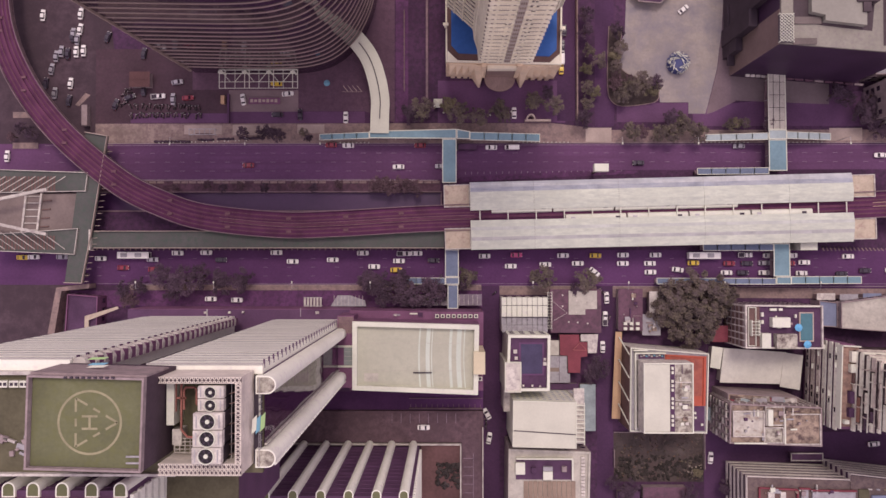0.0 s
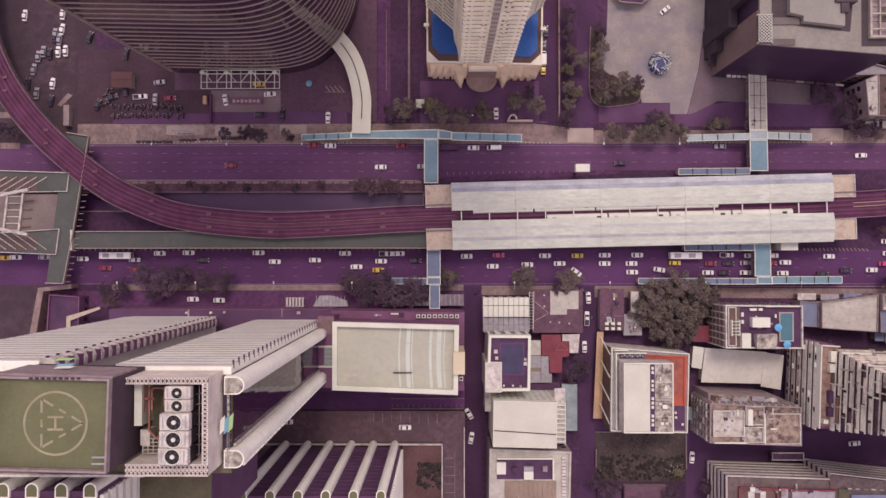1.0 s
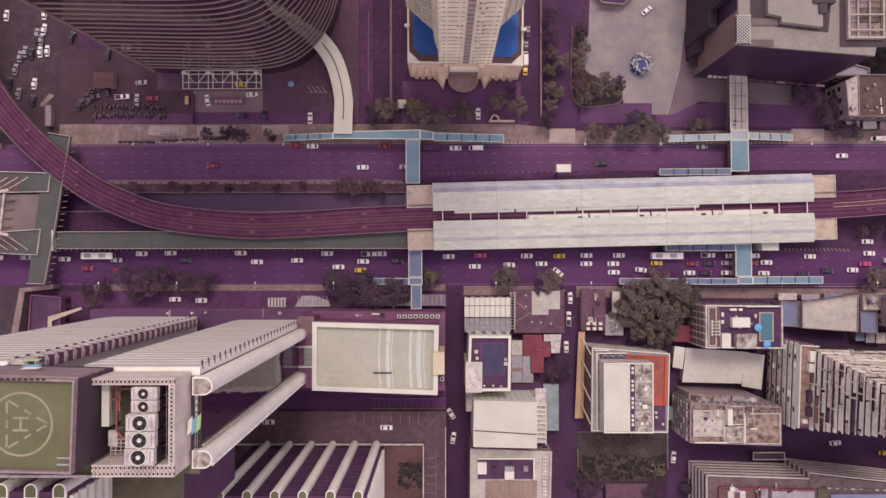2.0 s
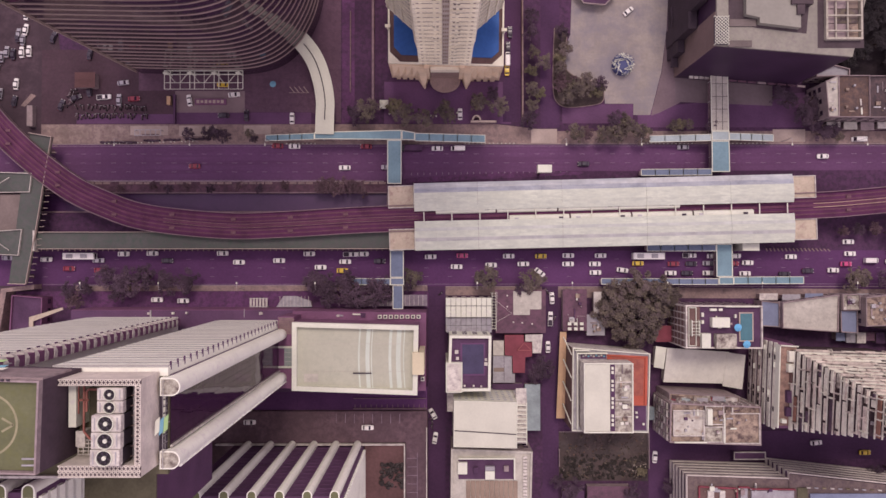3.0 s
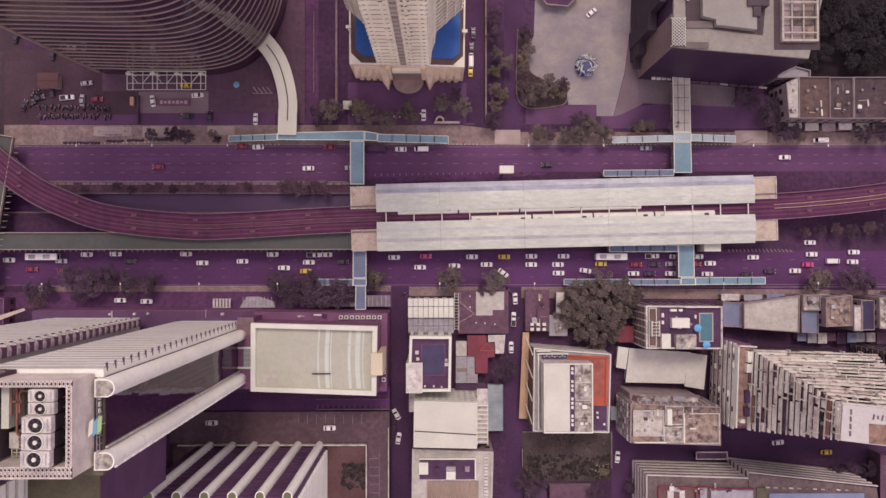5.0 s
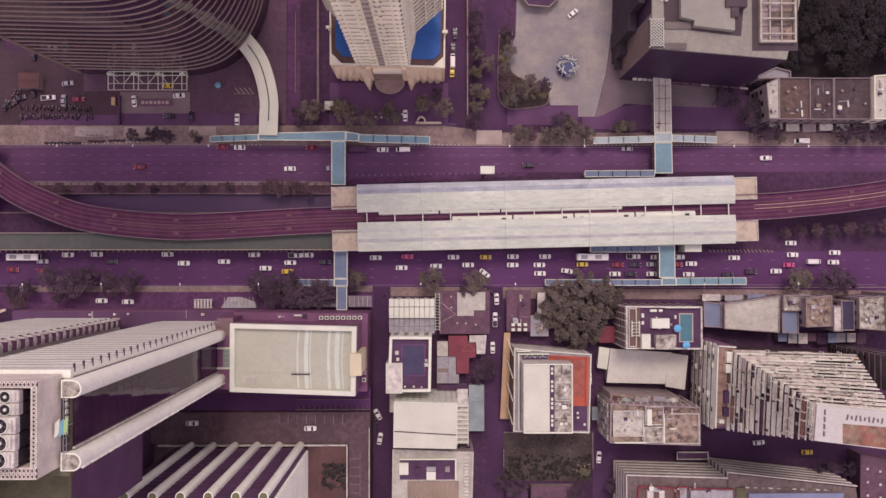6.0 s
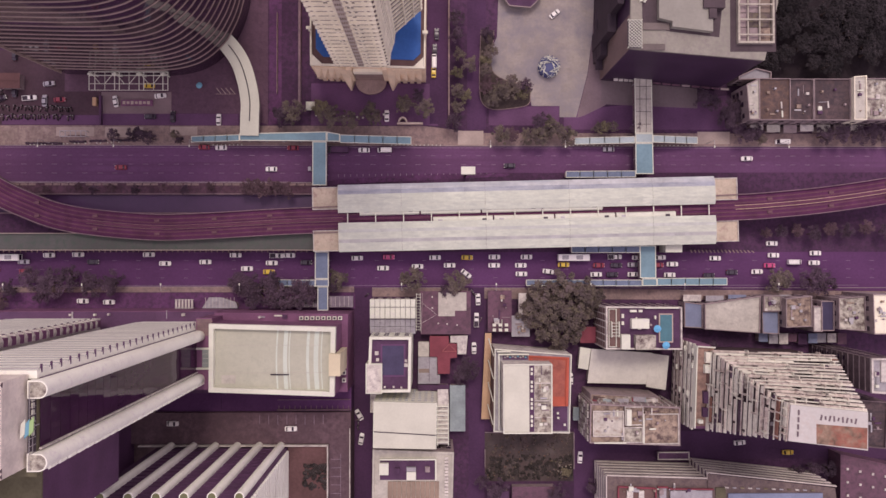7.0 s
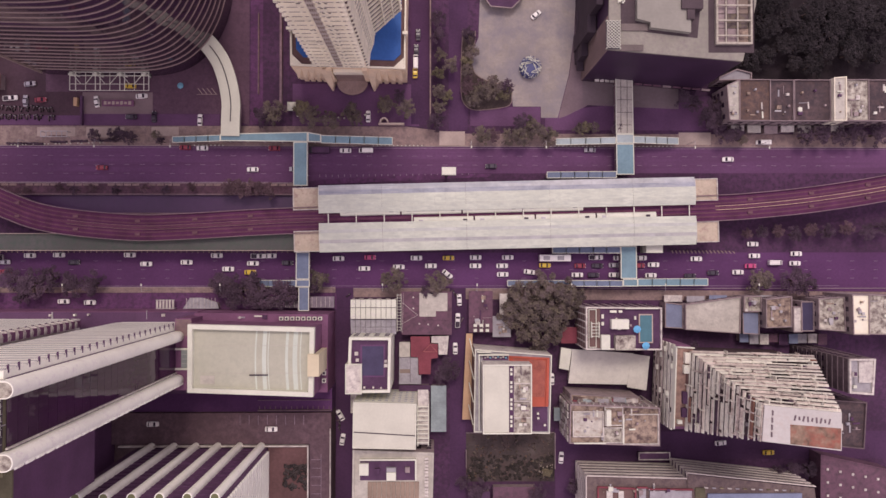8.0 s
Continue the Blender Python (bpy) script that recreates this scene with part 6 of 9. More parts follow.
piece("roof_mast", (0.3, 0.3, 3.0), WHITE, office, (108.2, 82.6, OZ + 0.06))
for k in range(5):
    piece("mast_bar", (0.2 + 0.5 * (k % 2), 1.6, 0.2), WHITE, office, (106.8 + k * 0.5, 82.8 + 0.4 * (k % 3), OZ + 0.5))
for k in range(5):
    piece("entrance_letter", (1.5, 0.9, 0.4), WHITE_DIRTY, office, (108.4 + k * 1.9, 66.6 - 0.1 * k, 4.0))
for k in range(9):
    piece("shopfront_hood", (3.0, 0.7, 0.4), BROWN_ROOF if k % 4 else TANK_WALL, office, (120 + k * 3.6, 65.7 - 0.3 * k, 3.6), -0.084)
# plaza sculpture: loops of blue and white ribs
DEEP_BLUE = mat("deep_blue_steel", (0.05, 0.058, 0.17), 0.4, 0.1)
sc = thing("plaza_sculpture", (84.2, 72.0, 0), "blue and white woven steel plaza sculpture", "sculpture")
SX, SY = 84.2, 72.0
bm = bm_()
tube(bm, SX, SY, 0.09, 2.4, 3.9, 18, 3.2)
part("core", bm, DEEP_BLUE, sc, "deep blue drum")
rs_ = random.Random(14)
for k in range(44):
    a = rs_.uniform(0, math.tau)
    b = a + rs_.uniform(1.2, 2.6)
    za, zb = rs_.uniform(0.4, 3.0), rs_.uniform(2.4, 3.6)
    bm = bm_()
    beam(bm, (SX + 4.1 * math.cos(a), SY + 4.1 * math.sin(a), za), (SX + 3.7 * math.cos(b), SY + 3.7 * math.sin(b), zb), 0.2)
    part("rib", bm, WHITE if k % 5 < 3 else DEEP_BLUE, sc)
bed = thing("planting_bed", (64, 62, 0), "long dark planting bed curving along the plaza", "planting bed", kind="structure")
BQ = [(59.3, 86), (58.8, 74), (58.8, 63), (60.0, 58.6), (63.6, 56.6), (70.5, 57.0), (76.6, 58.4), (77.3, 62), (76.9, 65.3), (71, 66.4), (66, 68.2), (63.2, 71), (62.4, 76), (63.6, 82), (63.8, 86)]
BS = spline(BQ, 1.0)
bm = bm_()
prism(bm, [(p.x, p.y) for p in BS], 0, 0.3)
part("soil", bm, SOIL, bed)
bm = bm_()
ribbon(bm, BS, -0.28, -0.02, 0, 0.38)
bmesh.ops.recalc_face_normals(bm, faces=bm.faces)
part("kerb", bm, PAVING, bed)
pav = thing("plaza_pavilion", (73, 97, 0), "dark flat pavilion roof with pale edges", "pavilion")
bm = bm_()
prism(bm, [(66, 99), (69.5, 94.2), (77, 93.6), (81, 97.5), (81, 108), (66, 108)], 3.2, 3.6)
part("roof", bm, ROOF_DARK, pav)
bm = bm_()
ring(bm, [(65.6, 99), (69.3, 93.9), (77.2, 93.2), (81.4, 97.3), (81.4, 108.4), (65.6, 108.4)], 0.38, 3.2, 3.8)
part("edge", bm, TANK_WALL, pav)
for x, y in ((68, 99), (79, 99), (70, 106), (79, 106)):
    piece("post", (0.3, 0.3, 3.2), METAL, pav, (x, y, 0))

# ---- shop houses at the north-east ----
OLD_BROWN = mat("old_brown_roof", (0.15, 0.095, 0.075), 0.9, 0.3, 0.15, 1.2, stain=(0.085, 0.06, 0.06), stain_at=0.52)
OLD_DARK = mat("old_dark_roof", (0.105, 0.07, 0.07), 0.9, 0.35, 0.15, 1.2, stain=(0.06, 0.045, 0.05), stain_at=0.5)
for n, (x0, x1, mt, z) in enumerate(((157.5, 168.8, OLD_BROWN, 12.5), (168.9, 177.4, OLD_DARK, 12.0), (177.5, 190.7, OLD_DARK, 12.2), (195.7, 204, STAINED, 13), (204.1, 216, OLD_DARK, 12.5))):
    building("shop_house", [(x0, 50.4), (x1, 50.4), (x1, 65.2), (x0, 65.2)], z, "stained flat-roofed shop house", TANK_WALL, mt, 0.8, 0.2, most=16, group="north shop houses")
building("shop_house", [(153.6, 50.3), (157.4, 50.3), (157.4, 65.0), (152.6, 62.8)], 13.5, "cream gable block of the shop houses with red trim", TANK_WALL, ROOF_CREAM, 0.5, 0.3, most=12, group="north shop houses")
building("shop_house", [(190.9, 50.2), (195.5, 50.2), (195.5, 66), (190.9, 65.6)], 13.8, "cream stair block between shop houses", IVORY, ROOF_CREAM, 0.5, 0.3, most=12, group="north shop houses")
for k in range(7):
    shed("shop_awning", rect(158 + k * 6.2, 47.8 - (k % 3) * 0.3, 162.9 + k * 6.2, 50.2), 4.0, "small sheet awning before the shop houses", (WHITE_DIRTY, ROOF_CREAM, TANK_WALL)[k % 3], group="north awnings", pitch=3)
building("pier_block", [(151.2, 65.4), (163.2, 65.6), (163.2, 68.2), (157.8, 69.6), (151.4, 66.6)], 10, "grey stair block behind the shop houses", TANK_WALL, ROOF_GREY, most=6)

# ---- southern blocks beside the side streets ----
gh = thing("glasshouse_block", (27, -19.6, 0), "low block with a ribbed white and glass roof", "building")
bm = bm_()
box(bm, 18.8, -25.6, 0, 35.0, -13.6, 9.2)
part("wall", bm, WHITE_DIRTY, gh)
facade_windows(gh, rect(18.8, -25.6, 35.0, -13.6), 0.8, 9.0, most=20)
for k in range(9):
    x = 19.6 + k * 1.82
    piece("roof_sheet", (1.7, 6.8, 0.25), WHITE, gh, (x, -17.0, 9.6))
    piece("glass_pane", (1.7, 2.6, 0.2), ROOF_GREY, gh, (x, -22.0, 9.35))
    piece("roof_bar", (0.07, 12.2, 0.3), METAL_DARK, gh, (x + 0.91, -19.6, 9.72))
for y in (-16.4, -20.6):
    piece("cross_bar", (16.4, 0.14, 0.2), METAL_DARK, gh, (27, y, 9.86))
bm = bm_()
box(bm, 19, -25.9, 9.21, 35, -23.4, 9.9)
part("gutter", bm, ROOF_GREY, gh)
scaf = thing("roof_ladder", (35.8, -18, 0), "white lattice mast along the block", "ladder")
for k in range(13):
    piece("rung", (1.5, 0.14, 0.14), WHITE, scaf, (36.0, -12 - k * 1.05, 8.2))
for x in (35.3, 36.7):
    piece("stile", (0.14, 13.4, 0.14), WHITE, scaf, (x, -18.3, 8.34))
for x, y in ((35.3, -12.2), (36.7, -24.4)):
    piece("leg", (0.14, 0.14, 8.2), WHITE, scaf, (x, y, 0))

TWR = [(19.9, -25.4), (34.0, -25.5), (33.7, -44.0), (19.2, -44.2)]
tw = building("roof_garden_block", TWR, 24, "white block with a dark roof terrace and navy panel", WHITE, ROOF_DARK, 1.4, 0.9, most=60, rim=WHITE)
bm = bm_()
box(bm, 23.6, -39.0, 22.66, 32.0, -28.0, 22.9)
part("panel_surround", bm, SLATE, tw)
bm = bm_()
box(bm, 24.2, -38.4, 22.91, 31.4, -28.5, 23.1)
part("panel", bm, ROOF_BLUE, tw, "navy roof panel")
for x, y, s in ((22.3, -31.0, 1.2), (22.6, -33.2, 1.0), (32.2, -35.0, 1.2), (32.2, -33.6, 0.9), (25, -42.4, 0.6), (28, -42.4, 0.6), (30.6, -42.6, 0.6)):
    piece("roof_unit", (s, s, 0.8), WHITE_DIRTY, tw, (x, y, 22.66))
an = building("white_annex", [(18.7, -34.4), (24.2, -34.4), (24.2, -44.4), (18.7, -44.4)], 24.6, "narrow white stained stair annex", WHITE, WHITE_DIRTY, 0.5, 0.3, z0=0, windows=False)
building("white_annex", [(19.2, -53.2), (23.2, -53.2), (23.2, -44.5), (19.2, -44.5)], 13, "small white stained annex", WHITE_DIRTY, WHITE_DIRTY, 0.5, 0.3, most=10)
wb = building("white_roof_block", [(21.2, -62.4), (42.4, -62.9), (42.6, -47.6), (21.4, -47.0)], 25, "square block under a smooth white roof", WHITE, WALKWAY, 0.25, 0.25, rim=WHITE, windows=False)
bm = bm_()
beam(bm, (21.4, -57.0, 24.84), (42.3, -58.3, 24.84), 0.28)
part("roof_joint", bm, METAL_DARK, wb, "dark roof joint")
stp = thing("side_wing", (35, -46.4, 0), "narrow white side wing under a pergola", "building")
bm = bm_()
box(bm, 42.7, -63.6, 0, 46.8, -47.4, 15.8)
part("wall", bm, WHITE_DIRTY, stp)
for f in range(7):
    for k in range(9):
        piece("window", (1.0, 0.14, 0.42), ROOF_STEEL, wb, (23.4 + k * 2.2, -47.0 - 0.028 * (k * 2.2 + 2), 2.4 + f * 3.1))
    piece("sill_band", (20.4, 0.2, 0.3), WHITE_DIRTY, wb, (32.0, -47.36, 1.6 + f * 3.1), -0.028)
for f in range(4):
    for k in range(2):
        piece("window", (0.9, 0.14, 0.42), ROOF_STEEL, stp, (43.8 + k * 1.8, -47.37, 2.4 + f * 3.1))
for k in range(9):
    piece("pergola_bar", (4.2, 0.35, 0.35), WHITE, stp, (44.6, -50.2 - k * 1.55, 17))
for x in (42.9, 46.6):
    piece("pergola_beam", (0.3, 14.4, 0.4), WHITE, stp, (x, -56.6, 16.5))
piece("roof_slab", (3.6, 6.0, 0.4), WHITE_DIRTY, stp, (44.7, -47.4, 16.6))
sb = building("flat_block", [(20.5, -64.9), (48.5, -65.9), (47.6, -100), (20.1, -100)], 18, "cream block with a sunken roof terrace", TANK_WALL, ROOF_CREAM, 0.8, 0.7, most=50, rim=ROOF_CREAM)
bm = bm_()
box(bm, 23.0, -75.4, 17.26, 42.4, -68.4, 17.5)
part("terrace", bm, ROOF_DARK, sb)
bm = bm_()
box(bm, 23.0, -68.4, 17.26, 42.4, -67.9, 18.6)
box(bm, 42.0, -75.4, 17.26, 42.5, -68.41, 18.6)
part("terrace_wall", bm, WHITE, sb)
RIB_BROWN = mat("ribbed_brown_sheet", (0.27, 0.20, 0.15), 0.8, 0.2, 0.2, 1.5)
for k in range(11):
    piece("roof_sheet", (1.45, 14, 0.3), RIB_BROWN, sb, (26.4 + k * 1.62, -83, 17.3))
for x, y, sx, sy, mt in ((24.4, -71.4, 3.2, 4.0, WHITE), (33.8, -73.8, 3.2, 2.8, WHITE), (33.8, -71.5, 3.2, 1.4, ROOF_GREY), (29, -72, 1.6, 1.8, ROOF_DARK), (39.4, -71.6, 1.6, 1.8, TANK_WALL)):
    piece("roof_box", (sx, sy, 1.2), mt, sb, (x, y, 17.51))
for k in range(13):
    piece("side_unit", (1.3, 0.9, 0.6), WHITE_DIRTY, sb, (45.9, -68 - k * 1.15, 17.27))

b5 = shed("shop_roof", [(36.6, -10.9), (55.0, -10.9), (55.0, -26.6), (36.8, -26.6)], 5.0, "large brown sheet roof over shops", BROWN_ROOF, TANK_WALL, pitch=4)
bm = bm_()
prism(bm, [(43.2, -11.4), (53.4, -11.4), (53.4, -18.0), (49.2, -18.0), (49.2, -20.0), (43.2, -20.0)], 5.12, 5.35)
part("pale_patch", bm, ROOF_CREAM, b5, "cream sheet roof patch")
for x, y in ((46, -15), (50, -15.6), (41, -13), (41, -17), (43.2, -22.6), (46.4, -22.8), (50, -23.2), (46, -19.2)):
    piece("vent", (0.5, 0.5, 0.4), WHITE_DIRTY, b5, (x, y, 5.36))
rh_ = shed("red_roof_house", [(40.0, -27.2), (46.9, -27.2), (47.1, -29.8), (49.9, -30.0), (49.9, -35.0), (47.5, -35.3), (47.3, -40.9), (43.0, -40.9), (42.8, -34.8), (40.1, -34.6)], 5.4, "house under faded red sheet roofs", ROOF_RED, TANK_WALL, along="y", pitch=20)
bm = bm_()
beam(bm, (44.7, -32.7, 5.6), (47.1, -30.1, 5.6), 0.22)
beam(bm, (47.1, -30.1, 5.6), (49.7, -32.8, 5.6), 0.22)
beam(bm, (44.7, -32.7, 5.6), (49.7, -32.8, 5.6), 0.22)
part("ridge_cap", bm, mat("faded_red_ridge", (0.36, 0.12, 0.12), 0.8, 0.2), rh_, "faded pinkish ridge caps")
shed("cream_roof_house", rect(35.9, -34.7, 39.8, -29.3), 5.0, "small house with a cream sheet roof", ROOF_CREAM)
gr_ = shed("grey_roof_house", [(35.9, -34.9), (42.7, -34.9), (42.8, -41.3), (43.8, -41.4), (43.8, -44.6), (35.8, -44.6)], 4.6, "house with patched grey sheet roofs", ROOF_GREY, pitch=20)
piece("brown_patch", (3.8, 1.4, 0.08), OLD_PATCH, gr_, (38.0, -39.9, 4.605))
piece("seam", (0.12, 9.0, 0.1), ROOF_DARK, gr_, (39.9, -39.6, 4.606))
shed("white_roof_house", [(47.6, -27.2), (53.9, -27.1), (53.3, -33.9), (50.2, -33.9), (50.1, -29.7), (47.6, -29.7)], 4.8, "small house with a white sheet roof", WHITE_DIRTY, along="y", pitch=20)
shed("dark_shed", rect(35.7, -47.3, 47.0, -45.1), 3.6, "narrow ribbed dark shed roof", ROOF_DARK, along="y", pitch=0.9)
shed("teal_roof_house", rect(47.4, -62.0, 53.0, -45.2), 4.3, "long low house with a dull teal sheet roof", TEAL_ROOF)
shed("brown_roof_house", rect(61.2, -25.8, 69.9, -10.7), 5.0, "house with a brown sheet roof", BROWN_ROOF)
shed("patched_roof_house", [(70.0, -20), (76.6, -20), (76.6, -27.6), (70.0, -27.6)], 4.0, "patchwork of small pale sheet roofs", ROOF_GREY)
shed("white_roof_house", rect(72.5, -19.6, 78.0, -11.7), 4.4, "small white sheet roof behind the tree", WHITE_DIRTY)
shed("red_roof_house", rect(95.0, -29.9, 101.0 - 0.3, -24.0), 4.6, "small dark red sheet roof beside the trees", ROOF_RED, pitch=2)
shed("teal_roof_house", rect(92.6, -58.4, 94.9, -53.6), 3.2, "tiny lean-to with a green-blue sheet roof", TEAL_ROOF, pitch=1.5)
cb_ = thing("roof_cable", (44, -19, 5.2), "thin pale cables strung over the shop roof", "cable")
for a, b in (((37.2, -15.0), (42.6, -19.4)), ((42.6, -19.4), (36.8, -22.6)), ((37.0, -25.9), (37.4, -11.6))):
    bm = bm_()
    beam(bm, (*a, 6.0), (*b, 6.0), 0.09)
    part("cable", bm, WHITE_DIRTY, cb_)
for x, y in ((37.2, -15.0), (42.6, -19.4), (36.9, -22.6)):
    piece("mast", (0.12, 0.12, 0.9), METAL, cb_, (x, y, 5.12))
for k in range(6):
    u = thing("condenser_unit", (63.5 + 2.2 * (k % 3), -23.2 - 1.8 * (k // 3), 5.0), "white condenser on a brown roof", "air conditioner", "roof condensers")
    bm = bm_()
    box(bm, 62.9 + 2.2 * (k % 3), -23.7 - 1.8 * (k // 3), 5.12, 64.1 + 2.2 * (k % 3), -22.7 - 1.8 * (k // 3), 6.0)
    part("case", bm, WHITE, u)

aw = thing("ochre_awning", (60.6, -42, 0), "long ochre awning along the side street", "awning")
bm = bm_()
prism(bm, [(60.3, -26.3), (62.6, -26.3), (61.9, -57.6), (58.8, -57.6)], 4.0, 4.3)
part("sheet", bm, AWNING, aw)
for k in range(4):
    bm = bm_()
    beam(bm, (61.5 - 0.1 * k, -28.2 - k * 8, 4.5), (62.5 - 0.1 * k, -33.0 - k * 8, 15.0), 0.38)
    part("bracket", bm, WHITE, aw)
bm = bm_()
box(bm, 61.7, -58, 0, 62.3, -27, 3.98)
part("back_wall", bm, BROWN_ROOF, aw)
big = building("terraced_block", [(62.8, -30.5), (89.7, -32.6), (88.9, -60.0), (62.4, -59.4)], 16, "white block with orange-red roof terraces", WHITE_DIRTY, ROOF_GREY, 0.8, 0.35, windows=False, rim=WHITE)
bm = bm_()
prism(bm, [(62.62, -30.7), (62.77, -30.7), (62.37, -59.2), (62.22, -59.2)], 0.2, 14.9)
part("side_cladding", bm, BROWN, big, "brown clad side wall")
bm = bm_()
box(bm, 65.0, -58.1, 15.26, 81.6, -34.7, 23.4)
up = part("upper_storey", bm, WHITE_DIRTY, big)
bm = bm_()
ring(bm, rect(65.0, -58.1, 81.6, -34.7), 0.4, 23.404, 24)
part("parapet", bm, WHITE, up)
bm = bm_()
box(bm, 65.5, -57.6, 23.404, 73.8, -35.2, 23.7)
part("white_roof", bm, WALKWAY, up)
for k, y in enumerate((-38.1, -44.1, -49.9, -55.0)):
    bm = bm_()
    box(bm, 75.6, y - 2.7, 23.404, 81.1, y + 2.7, 23.5 + 0.06 * (k % 2))
    part("stained_roof", bm, STAINED, up, "mould-stained roof bay")
bm = bm_()
box(bm, 73.9, -57.6, 23.404, 75.5, -35.2, 23.45)
part("gutter", bm, ROOF_DARK, up)
for k in range(15):
    if k % 4 != 2:
        piece("vent_box", (0.7, 0.9, 0.7), WHITE, up, (74.6, -36.4 - k * 1.45, 23.46))
for y in (-41.1, -47.0, -52.6):
    piece("roof_beam", (5.6, 0.3, 0.5), WHITE_DIRTY, up, (78.3, y, 23.57))
bm = bm_()
prism(bm, [(74.7, -32.9), (88.9, -33.6), (88.5, -50.6), (82.0, -50.6), (82.0, -34.6), (74.7, -34.6)], 15.26, 15.7)
terr = part("orange_terrace", bm, ROOF_ORANGE, big, "orange-red tiled terrace")
bm = bm_()
prism(bm, [(76.2, -33.6), (87.6, -34.6), (87.2, -47.2), (82.3, -47.2), (82.3, -35.2), (76.2, -34.3)], 15.704, 15.74)
part("tile_field", bm, mat("worn_terrace_tile", (0.33, 0.10, 0.075), 0.85, 0.2, 0.3, 2, stain=(0.40, 0.13, 0.085)), terr)
for a, b in (((88.0, -34.0), (87.6, -50.2)), ((75, -33.2), (88.4, -33.9))):
    bm = bm_()
    beam(bm, (*a, 16.0), (*b, 16.0), 0.25, 0.5)
    part("terrace_rail", bm, ROOF_ORANGE, terr)
bm = bm_()
box(bm, 82.0, -59.2, 15.26, 88.2, -50.8, 15.45)
part("dark_terrace", bm, ROOF_DARK, big)
for x, y in ((84.8, -53), (84.9, -54.6), (87.2, -57)):
    piece("roof_unit", (0.7, 0.7, 0.6), WHITE, big, (x, y, 15.46))
bm = bm_()
box(bm, 65.6, -34.4, 15.26, 74.4, -32.9, 15.5)
part("plant_deck", bm, GREY_DARK, big)
for x0, y0, x1, y1 in ((64.0, -32.6, 74.6, -32.2), (64.0, -58.6, 64.4, -32.6), (63.5, -31.6, 68.4, -31.2)):
    bm = bm_()
    box(bm, x0, y0, 15.26, x1, y1, 17.0)
    part("roof_rail", bm, WHITE, big)
for k in range(9):
    piece("roof_unit", (0.6, 0.5, 0.6), (METAL, WHITE_DIRTY, LOGO_BLUE)[k % 3], big, (66.4 + k * 0.9, -33.5 + 0.3 * (k % 2), 15.51))
lot = thing("vacant_lot", (76, -73, 0), "overgrown vacant lot inside a low wall", "ground", kind="structure")
bm = bm_()
prism(bm, rect(60.4, -81.5, 93.2, -63.4), 0, 0.03)
part("grass", bm, GRASS, lot)
r_ = random.Random(12)
for nm_, mt_, n_, xa, xb, ya, yb, w0, w1 in (("weed_tufts", LEAF, 170, 61.4, 92.4, -80.8, -64, 0.25, 0.9), ("dry_weed_tufts", mat("dry_weeds", (0.19, 0.12, 0.088), 0.95, 0.4, 0.4, 2, 0), 70, 61.4, 92.4, -80.8, -64, 0.15, 0.5), ("pale_shrub", mat("pale_blossom", (0.42, 0.36, 0.29), 0.95, 0.4, 0.4, 2, 0), 46, 87.6, 92.6, -80.2, -75.2, 0.2, 0.55), ("dark_weed_tufts", mat("dark_weeds", (0.052, 0.043, 0.038), 0.95, 0.4, 0.4, 2, 0), 170, 61.4, 92.4, -80.8, -72, 0.4, 1.3)):
    bm = bm_()
    for k in range(n_):
        x, y, w = r_.uniform(xa, xb), r_.uniform(ya, yb), r_.uniform(w0, w1)
        n = r_.randint(4, 6)
        rim_ = [bm.verts.new((x + w * r_.uniform(0.5, 1.1) * math.cos(i * math.tau / n), y + w * r_.uniform(0.5, 1.1) * math.sin(i * math.tau / n), 0.03)) for i in range(n)]
        tip = bm.verts.new((x, y, 0.25 + w * 0.8))
        for i in range(n):
            bm.faces.new((rim_[i], rim_[(i + 1) % n], tip))
    tf = part(nm_, bm, mt_)
    tagged(tf, "scattered low weeds on the vacant lot", "weeds", kind="stuff")
bm = bm_()
box(bm, 93.1, -76.6, 0.031, 93.35, -63.3, 1.8)
box(bm, 60.3, -76.0, 0.031, 60.5, -69.5, 1.6)
box(bm, 60.5, -63.5, 0.031, 93.09, -63.3, 0.6)
part("wall", bm, TANK_WALL, lot)
shed("grey_hall", rect(70.0, -100, 86.1, -82.2), 4.2, "grey sheet-roofed hall beyond the lot", BROWN_ROOF, pitch=3)
shed("shed", rect(61, -96, 69, -84), 3.4, "low dark sheet roof in the corner", ROOF_DARK, pitch=3)

pb = building("pool_block", [(101.0, -15.6), (127.4, -15.8), (127.4, -30.6), (101.0, -30.4)], 19, "block with a rooftop pool and blue parasols", TANK_WALL, ROOF_DARK, 0.9, 0.5, most=50, rim=WHITE_DIRTY)
for f in range(5):
    piece("wall_band", (0.16, 14.0, 1.9), BROWN, pb, (100.96, -23.0, 0.6 + f * 3.5))
for k in range(7):
    piece("column", (0.34, 0.4, 18.0), WHITE_DIRTY, pb, (100.86, -16.0 - k * 2.36, 0.1))
bm = bm_()
box(bm, 101.6, -29.8, 18.16, 106.0, -16.2, 18.5)
part("brown_deck", bm, BROWN, pb)
bm = bm_()
box(bm, 119.4, -28.1, 18.16, 124.3, -18.1, 18.7)
rim_ = part("pool_edge", bm, PAVING_PALE, pb)
bm = bm_()
box(bm, 119.8, -27.7, 18.704, 123.9, -18.5, 18.74)
part("pool", bm, POOL_TEAL, pb, "teal rooftop pool")
